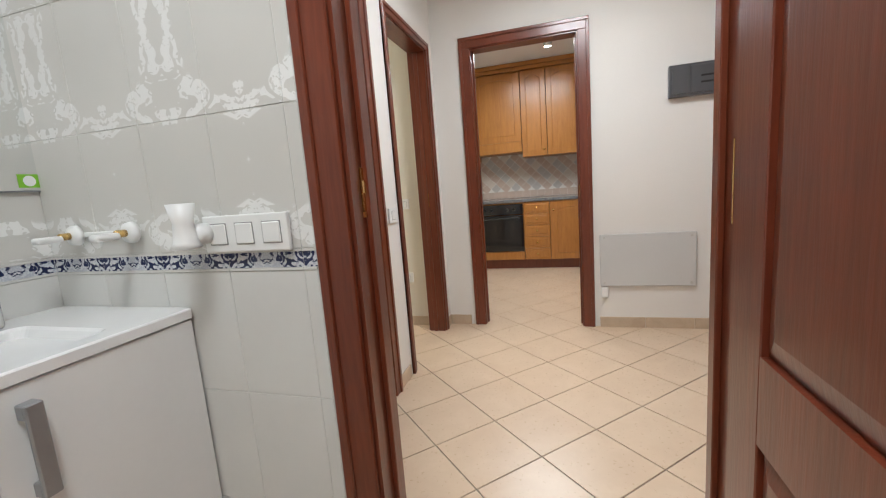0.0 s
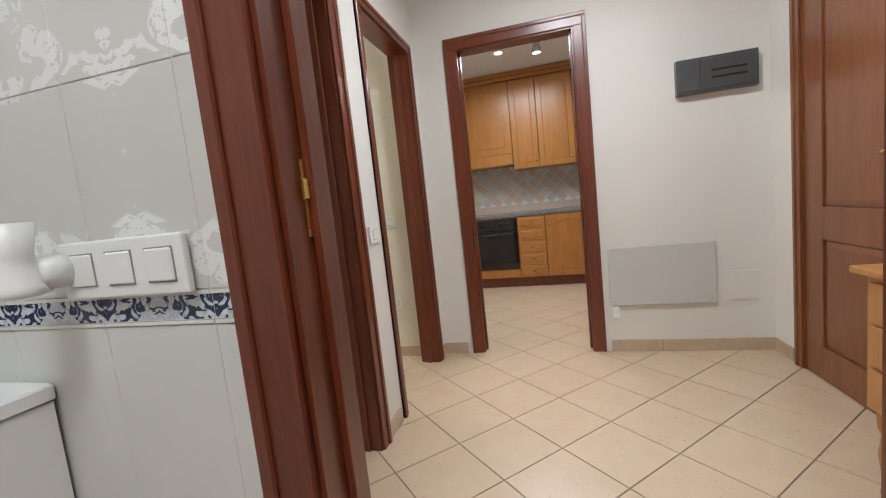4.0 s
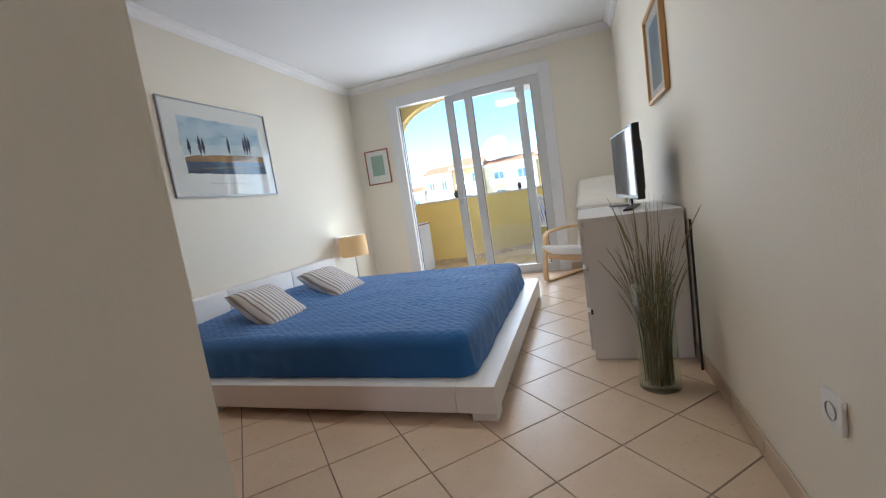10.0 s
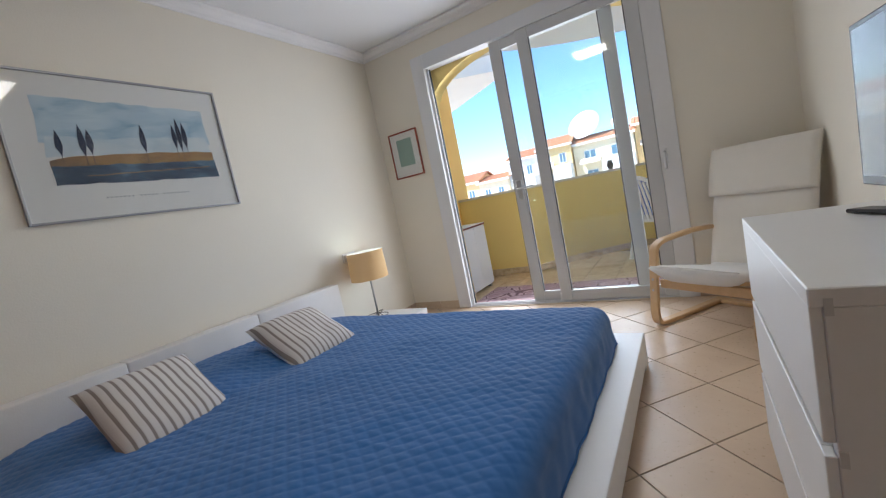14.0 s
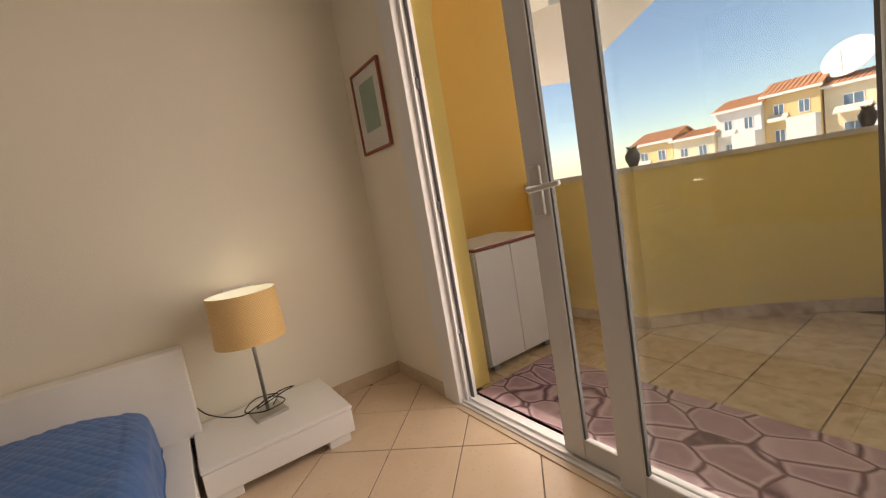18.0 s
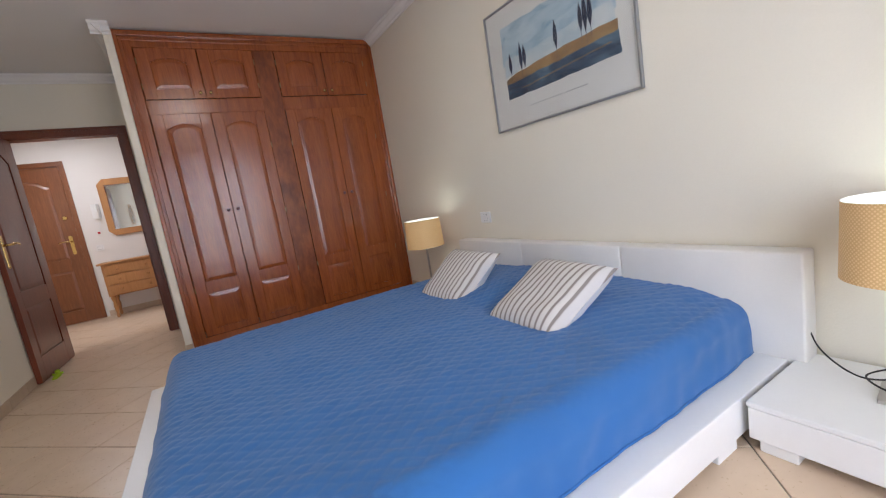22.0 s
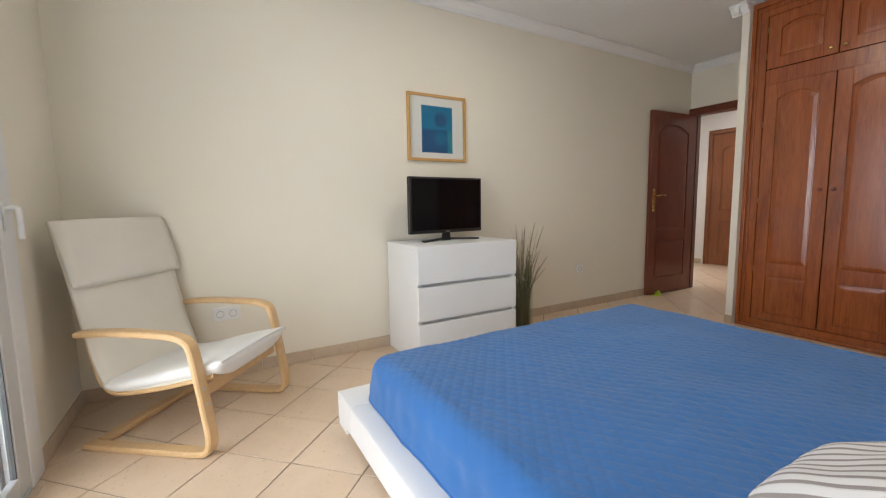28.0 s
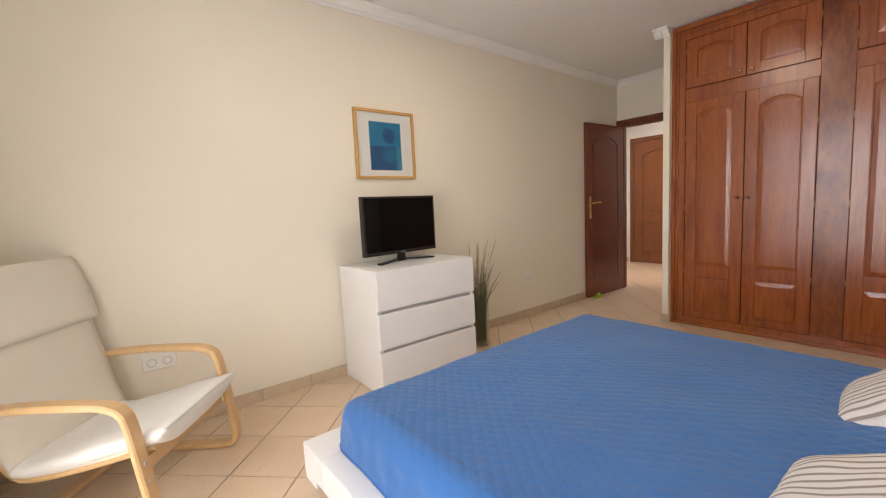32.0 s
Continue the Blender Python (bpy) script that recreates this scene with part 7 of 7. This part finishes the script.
for k in range(16):
    ob = part("edge_tile", box(3.99, 3.997, -0.95 + k * 0.1, -0.852 + k * 0.1, 0.90, 0.99, 0.001, 1), PINKT, spl)
for x, y_ in ((2.55, -0.02), (2.75, -0.38), (2.3, 0.3)):
    t = thing("spot_lamp", pose(x, y_, CEIL), "small round kitchen ceiling spotlight, switched on", "spotlight", "kitchen spotlights")
    part("can", lathe([(0.03, 0), (0.03, -0.05), (0.045, -0.07), (0.045, -0.12), (0.04, -0.12)], 20, False), STEEL, t, smooth=True)
    part("bulb_face", lathe([(0, -0.115), (0.04, -0.112)], 20, False), glow("lit_spot_bulb", (1.0, 0.94, 0.84), 14.0), t, "glowing lamp face")

# ---- outdoors ----
GROUND = plain("pale_paving", (0.58, 0.54, 0.47), 0.9, 0.15, 0.2, 8, 0.2)
WHITE_RENDER = plain("white_render", (0.80, 0.785, 0.75), 0.85, 0.05, 0.8, 40, 0.2)
SAND_RENDER = plain("sand_render", (0.80, 0.70, 0.50), 0.85, 0.06, 0.6, 30, 0.2)
OCHRE_RENDER = plain("ochre_render", (0.80, 0.58, 0.29), 0.85, 0.06, 0.6, 30, 0.2)
ROOF = plain("terracotta_roof_tile", (0.56, 0.27, 0.14), 0.85, 0.25, 3, 20, 0.3, rand=0.15)
WINDOW_BLUE = plain("far_window_glass", (0.10, 0.19, 0.27), 0.12, 0.2, 2, 20, 0.0)
IRON = plain("dark_wrought_iron", (0.025, 0.032, 0.03), 0.5, 0.2, 20, 90, 0.1)
AWNING = plain("cream_awning", (0.76, 0.70, 0.58), 0.9, 0.05, 3, 60, 0.05)
structure("ground", boxes((-1500, 1500, -1500, 1500, -4.6, -4.0)), GROUND, "pale open ground around the houses", "ground")
structure("outer_walls", boxes((-3.75, -3.4, -2.4, 6.33, -4.0, CEIL + 0.1), (-3.75, 4.4, -2.75, -2.4, -4.0, CEIL + 0.1), (4.1, 4.4, -2.4, 6.6, -4.0, CEIL + 0.1), (TX + 0.06, 4.1, 6.3, 6.31, 0, CEIL)), OCHRE_RENDER, "ochre rendered outer walls of the flat")
structure("roof_slab", boxes((-3.75, 4.4, -2.75, 6.6, CEIL + 0.12, CEIL + 0.5)), SOFFIT, "slab over the flat", "roof")


def gable(x0, x1, y0, y1, z0, zp, th, mat):
    """A pitched roof whose ridge runs along y, with thick eaves."""
    xm = (x0 + x1) / 2
    return prism([(x0, z0), (xm, zp), (x1, z0), (x1, z0 + th), (xm, zp + th), (x0, z0 + th)], y0, y1, "y")


def far_window(parent, x, y, z, w, h, arch_top=False):
    """Faces -y: a frame with two panes."""
    fr = part("window", boxes((x, x + w, y - 0.05, y + 0.02, z, z + 0.07), (x, x + w, y - 0.05, y + 0.02, z + h - 0.07, z + h), (x, x + 0.07, y - 0.05, y + 0.02, z, z + h), (x + w - 0.07, x + w, y - 0.05, y + 0.02, z, z + h), (x + w / 2 - 0.035, x + w / 2 + 0.035, y - 0.05, y + 0.02, z, z + h)), PVC, parent)
    for s in (0, 1):
        part("pane", boxes((x + 0.07 + s * (w / 2 - 0.035), x + w / 2 - 0.035 + s * (w / 2 - 0.035), y - 0.02, y, z + 0.07, z + h - 0.07)), WINDOW_BLUE, fr)
    return fr


def railing(parent, x0, x1, y, z, h=1.0, step=0.5):
    b = boxes((x0, x1, y - 0.02, y + 0.02, z + h - 0.04, z + h), (x0, x1, y - 0.015, y + 0.015, z + 0.06, z + 0.09))
    n_ = max(1, int((x1 - x0) / step))
    for k in range(n_ + 1):
        x = x0 + (x1 - x0) * k / n_
        box(x - 0.018, x + 0.018, y - 0.018, y + 0.018, z, z + h, bm=b)
        if k < n_:
            w = (x1 - x0) / n_
            for a, c in (((x, z + 0.1), (x + w, z + h - 0.05)), ((x + w, z + 0.1), (x, z + h - 0.05))):
                join(b, tube([(a[0], y, a[1]), ((a[0] + c[0]) / 2 + 0.04, y, (a[1] + c[1]) / 2), (c[0], y, c[1])], 0.014, 5))
            join(b, tube([(x + w / 2 + 0.12 * math.cos(q), y, z + h / 2 + 0.16 * math.sin(q)) for q in [2 * math.pi * i / 12 for i in range(13)]], 0.012, 5))
    part("railing", b, IRON, parent, "wrought-iron balcony railing")


# white apartment house opposite; local x runs along its front, which faces -y
apt = thing("apartment_house", Matrix(((-0.3045, 0.9525, 0, 20.3), (-0.9525, -0.3045, 0, 23.5), (0, 0, 1, 0), (0, 0, 0, 1))), "white rendered apartment house with balconies and tiled gables", "house")
part("wall", boxes((-9, 2.8, 0.0, 8, -4.05, 7.15)), WHITE_RENDER, apt)
part("wall", boxes((2.8, 9.4, 1.2, 8, -4.05, 6.6)), WHITE_RENDER, apt)
part("wall", boxes((9.4, 17, 0.4, 8, -4.05, 6.1)), WHITE_RENDER, apt)
part("terrace", boxes((-9, 2.9, -1.6, 0.0, 2.55, 3.2)), WHITE_RENDER, apt)
part("terrace", boxes((6.4, 9.8, -0.6, 1.2, 2.6, 3.1)), WHITE_RENDER, apt)
part("terrace", boxes((9.8, 17, -1.2, 0.4, 2.75, 3.5)), WHITE_RENDER, apt)
for x0, x1, y0, z0, zp in ((-6.0, 4.8, -0.5, 7.1, 8.75), (5.2, 9.9, 0.6, 6.55, 7.6), (10.6, 18.0, -0.4, 6.05, 7.2)):
    rf = part("roof", gable(x0, x1, y0 + 0.15, 8.5, z0, zp, 0.16, ROOF), ROOF, apt, "terracotta tiled gable roof")
    part("verge", gable(x0 - 0.1, x1 + 0.1, y0, y0 + 0.15, z0 - 0.06, zp - 0.06, 0.28, WHITE_RENDER), WHITE_RENDER, rf, "white moulded verge")
    k = 0
    while x0 + 0.11 + k * 0.24 < x1:
        xx = x0 + 0.11 + k * 0.24
        zz = z0 + (zp - z0) * (1 - abs(xx - (x0 + x1) / 2) / ((x1 - x0) / 2)) + 0.17
        part("ridge_tile", tube([(xx, y0 + 0.02, zz), (xx, y0 + 1.6, zz)], 0.085, 8), ROOF, rf)
        k += 1
    part("gable_wall", prism([(x0 + 0.5, z0 - 0.6), (x1 - 0.5, z0 - 0.6), (x1 - 0.5, z0 + 0.1), ((x0 + x1) / 2, zp - 0.05), (x0 + 0.5, z0 + 0.1)], y0 + 0.5, 8, "y"), WHITE_RENDER, rf)
far_window(apt, -0.7, -0.01, 7.2, 0.75, 0.8)
far_window(apt, 7.4, 1.1, 6.05, 1.2, 0.75)
far_window(apt, 0.5, -0.01, 3.25, 0.85, 2.0)
far_window(apt, -4.6, -0.01, 3.25, 1.4, 2.0)
far_window(apt, 7.9, 1.19, 0.6, 1.5, 1.85)
far_window(apt, 7.7, 1.19, 3.2, 1.4, 1.9)
far_window(apt, 11.6, 0.39, 3.6, 1.5, 2.1)
far_window(apt, 12.2, 0.39, 0.7, 1.2, 1.7)
part("door_hood", prism([(0.35, 5.2), (1.5, 5.2), (1.5, 5.3), (0.92, 5.55), (0.35, 5.3)], -0.5, 0.0, "y"), WHITE_RENDER, apt)
for x0, x1, zt in ((-1.7, 0.5, 2.35), (-5.2, -2.6, 2.35), (10.6, 12.1, 2.4)):
    yy = -1.62 if x0 < 5 else -1.22
    pts = [(x0, 0.5), (x1, 0.5)] + [(x1 - (x1 - x0) * k / 12, 1.7 + (zt - 1.7) * math.sin(math.pi * k / 12) ** 0.7) for k in range(13)]
    part("arcade_recess", prism(pts, yy + 0.05, yy + 0.3, "y"), YELLOW, apt, "yellow painted arcade")
part("arcade_wall", boxes((-9, -5.2, -1.6, 0.0, -4.05, 2.55), (-2.6, -1.7, -1.6, 0.0, -4.05, 2.55), (0.5, 2.9, -1.6, 0.0, -4.05, 2.55), (-5.2, 0.5, -1.6, 0, -4.05, 0.5)), WHITE_RENDER, apt)
part("arcade_back", boxes((-5.2, 0.5, -0.8, -0.05, 0.5, 2.55)), YELLOW, apt)
part("arcade_wall", boxes((9.8, 10.6, -1.2, 0.4, -4.05, 2.75), (12.1, 17, -1.2, 0.4, -4.05, 2.75), (10.6, 12.1, -1.2, 0.4, -4.05, 0.5)), YELLOW, apt)
railing(apt, -6.0, 2.8, -1.5, 3.2)
railing(apt, 6.5, 9.7, -0.5, 3.1)
railing(apt, 9.9, 16.5, -1.1, 3.5)
railing(apt, -2.0, 8.0, -1.9, -0.2)
part("awning", prism([(-0.9, 4.8), (0.0, 5.0), (0.0, 4.95), (-0.9, 4.7)], 7.9, 9.2, "x"), AWNING, apt, "cream folded awning")


# the row of far houses beyond the parapet
def house(x, y, w, d, h, col, label, gab=1.3, wins=2):
    t = thing("terraced_house", pose(x, y, -4.0, 0, 0, random.Random(int(x * 10)).uniform(-3, 3)), label, "house", "far row of houses")
    part("wall", boxes((0, w, 0, d, -0.05, h)), col, t)
    rf = part("roof", prism([(-0.45, h), (d * 0.5, h + gab * 0.9), (d + 0.3, h), (d + 0.3, h + 0.16), (d * 0.5, h + gab * 0.9 + 0.16), (-0.45, h + 0.16)], -0.3, w + 0.3, "x"), ROOF, t, "low terracotta roof")
    part("eaves", boxes((-0.3, w + 0.3, -0.5, -0.452, h - 0.14, h + 0.14)), WHITE_RENDER, rf, "white eaves board")
    part("gable_wall", prism([(0, h - 0.1), (d, h - 0.1), (d * 0.5, h + gab * 0.9 - 0.05)], 0.02, w - 0.02, "x"), col, rf)
    k = 0
    while k * 0.45 < w:
        part("roof_rib", tube([(0.1 + k * 0.45, -0.45, h + 0.17), (0.1 + k * 0.45, d * 0.5, h + gab * 0.9 + 0.17)], 0.09, 6), ROOF, rf)
        k += 1
    for k in range(wins):
        far_window(t, w * (0.18 + 0.45 * k), -0.01, h - 2.3, w * 0.2, 1.3)
        far_window(t, w * (0.18 + 0.45 * k), -0.01, h - 5.0, w * 0.2, 1.4)
    part("awning", prism([(-1.0, h - 2.6), (0.0, h - 2.0), (0.0, h - 2.1), (-1.0, h - 2.75)], w * 0.1, w * 0.45, "x"), AWNING, t, "cream awning")
    part("terrace_wall", boxes((w * 0.5, w, -2.2, -0.02, -0.05, h - 2.6)), WHITE_RENDER, t)
    return t


for x, y, w, d, h, col, gab, lab in ((-31.5, 58, 5.0, 7, 7.2, OCHRE_RENDER, 1.5, "ochre house with a red hipped roof and awning"), (-26.5, 58, 4.5, 7, 6.9, SAND_RENDER, 0.9, "sand-coloured house with cream awnings"), (-22.0, 59, 4.2, 8, 9.0, WHITE_RENDER, 1.4, "white house with an arched doorway and gable"), (-17.8, 60, 4.5, 8, 9.6, OCHRE_RENDER, 1.6, "ochre house with a tiled roof"), (-13.2, 61, 7.5, 8, 9.2, SAND_RENDER, 1.2, "long sand-coloured house with a plain side"), (-5.6, 62, 5.0, 8, 10.0, OCHRE_RENDER, 1.3, "ochre house with a red roof and white eaves"), (-0.4, 62, 4.2, 8, 9.0, SAND_RENDER, 1.3, "sand-coloured gabled house with one window"), (5.0, 66, 6.0, 8, 6.4, WHITE_RENDER, 0.8, "white house with a blue roof edge")):
    house(x, y, w, d, h, col, lab, gab)
DISH = plain("white_dish_paint", (0.80, 0.80, 0.78), 0.5, 0.04, 2, 30, 0.05)
for x, y, z, r, lab in ((-11.6, 63.5, 7.5, 2.15, "large white satellite dish on a roof"), (-7.6, 63.6, 7.2, 0.72, "small white satellite dish on a roof"), (-13.4, 63.2, 6.2, 0.55, "small round satellite dish on a roof edge")):
    t = thing("satellite_dish", pose(x, y, z, 58, 0, -14), lab, "satellite dish", "roof dishes")
    part("reflector", lathe([(0.0, 0.0), (r * 0.4, r * 0.05), (r * 0.75, r * 0.17), (r, r * 0.31), (r, r * 0.28), (r * 0.75, r * 0.13), (0.0, -0.05)], 36, False), DISH, t, smooth=True)
    part("mast", tube([(0, 0, -0.05), (0, -r * 0.4, -r * 0.75), (0, -r * 1.0 - 1.6, -r * 1.0 - 1.0)], 0.07, 8), STEEL, t)
    part("feed_arm", tube([(0, -r * 0.9, r * 0.25), (0, 0, r * 0.95)], 0.04, 6), STEEL, t)

# neighbouring balcony, higher up and to the side
nb = thing("neighbour_balcony", pose(0, 0, 0), "white balcony of the next flat with dark railing", "balcony")
part("slab", prism([(-8.5, 9.0), (-4.9, 10.4), (-4.55, 10.7), (-3.6, 11.3), (-3.75, 11.75), (-8.0, 15.0), (-9.5, 12.0)], 3.50, 4.0, "z"), SOFFIT, nb, "white rendered slab")
part("coping", prism([(-8.55, 8.95), (-4.88, 10.33), (-3.52, 11.25), (-3.68, 11.8), (-8.0, 15.1), (-9.6, 12.0)], 4.001, 4.06, "z"), MARBLE, nb)
for a, c in (((-4.9, 10.42), (-3.64, 11.32)), ((-8.4, 9.1), (-4.9, 10.42))):
    b = bmesh.new()
    for k in range(7):
        u = k / 6
        x, y_ = a[0] + (c[0] - a[0]) * u, a[1] + (c[1] - a[1]) * u
        join(b, tube([(x, y_, 4.06), (x, y_, 4.95)], 0.02, 6))
    join(b, tube([(*a, 4.95), (*c, 4.95)], 0.025, 6))
    part("railing", b, IRON, nb)
part("column", boxes((-8.2, -7.6, 10.4, 11.0, -4.0, 3.501)), OCHRE_RENDER, nb)
structure("neighbour_wall", boxes((-9.0, -3.75, 6.33, 8.4, -4.0, 6.5)), OCHRE_RENDER, "ochre rendered wall of the next flat", "wall")

# ---- floor tiles ----


def clip(poly, x0, x1, y0, y1):
    for ax, lim, keep in ((0, x0, 1), (0, x1, -1), (1, y0, 1), (1, y1, -1)):
        out = []
        for i, p in enumerate(poly):
            q = poly[(i + 1) % len(poly)]
            a, b = keep * (p[ax] - lim), keep * (q[ax] - lim)
            if a >= 0:
                out.append(p)
            if (a > 0 > b) or (a < 0 < b):
                k = a / (a - b)
                out.append((p[0] + (q[0] - p[0]) * k, p[1] + (q[1] - p[1]) * k))
        poly = out
        if not poly:
            return []
    return poly


def tile_block(outline, depth, bev):
    """A tile with its top edges eased."""
    b = bmesh.new()
    cx, cy = sum(p[0] for p in outline) / len(outline), sum(p[1] for p in outline) / len(outline)
    rings = []
    for z, k in ((-depth, 0.0), (-bev, 0.0), (0.0, bev)):
        ring = []
        for px, py in outline:
            d = math.hypot(px - cx, py - cy) or 1
            ring.append(b.verts.new((px - (px - cx) / d * k * 1.4, py - (py - cy) / d * k * 1.4, z)))
        rings.append(ring)
    n = len(outline)
    for a, c in zip(rings, rings[1:]):
        for i in range(n):
            b.faces.new((a[i], a[(i + 1) % n], c[(i + 1) % n], c[i]))
    b.faces.new(rings[-1])
    return b


def lay(floor, areas, size, joint, turn, off_u, off_v, mat, z=0.0, name="tile"):
    c, s = math.cos(radians(turn)), math.sin(radians(turn))
    h = size / 2 - joint / 2
    whole = None
    for x0, x1, y0, y1 in areas:
        reach = math.hypot(max(abs(x0), abs(x1)), max(abs(y0), abs(y1)))
        k = int(reach / size) + 2
        for i in range(-k, k + 1):
            for j in range(-k, k + 1):
                u, v = (i + 0.5) * size + off_u, (j + 0.5) * size + off_v
                cx, cy = u * c - v * s, u * s + v * c
                if not (x0 - size < cx < x1 + size and y0 - size < cy < y1 + size):
                    continue
                quad = [(cx + a * c - b * s, cy + a * s + b * c) for a, b in ((-h, -h), (h, -h), (h, h), (-h, h))]
                got = clip(quad, x0, x1, y0, y1)
                if len(got) < 3:
                    continue
                area = abs(sum(p[0] * q[1] - q[0] * p[1] for p, q in zip(got, got[1:] + got[:1]))) / 2
                if area < 0.0004:
                    continue
                if area > 0.999 * (2 * h) ** 2:
                    if whole is None:
                        flat = [(a * c - b * s, a * s + b * c) for a, b in ((-h, -h), (h, -h), (h, h), (-h, h))]
                        whole = mesh_of(name, tile_block(flat, 0.008, 0.0015), mat)
                    ob = new(name, whole)
                else:
                    ob = new(name, mesh_of(name, tile_block([(p[0] - cx, p[1] - cy) for p in got], 0.008, 0.0015), mat))
                ob.location = (cx, cy, z)
                ob.parent = floor


SZ, TURN = 0.322, 45.25
fl = tagged(new("floor_bedroom"), "beige ceramic floor tiles laid diagonally in the bedroom", "floor", kind="structure")
lay(fl, [(X_HEAD, X_TV, Y_WARD, Y_WIN + 0.02), (X_STUB, X_TV, Y_HALL + 0.05, Y_WARD)], SZ, 0.005, TURN, 0.414 * SZ, 0.003 * SZ, TILE)
fl = tagged(new("floor_hall"), "beige ceramic floor tiles laid diagonally in the hall", "floor", kind="structure")
lay(fl, [(X_HALLW - 0.06, X_KIT + 0.06, Y_SOUTH - 0.05, Y_HALL + 0.05), (TX, 1.17, Y_HALL + 0.05, 2.2), (-3.3, X_HALLW - 0.06, -1.65, Y_MIR)], SZ, 0.005, TURN, 0.414 * SZ, 0.003 * SZ, TILE)
fl = tagged(new("floor_kitchen"), "beige ceramic floor tiles laid diagonally in the kitchen", "floor", kind="structure")
lay(fl, [(X_KIT + 0.06, 3.5, -1.6, 1.5)], SZ, 0.005, TURN, 0.414 * SZ, 0.003 * SZ, TILE)
fl = tagged(new("floor_balcony"), "mottled beige stone tiles on the balcony", "floor", kind="structure")
lay(fl, [(-3.12, -2.3, Y_WIN + 0.1, 7.64), (-2.3, -1.2, Y_WIN + 0.1, 8.3), (-1.2, 1.2, Y_WIN + 0.1, 8.8), (1.2, 2.2, Y_WIN + 0.1, 8.45), (2.2, 3.5, Y_WIN + 0.1, 7.8)], 0.312, 0.006, 0, 0.283, 0.004, BALCONY_TILE, -0.004)
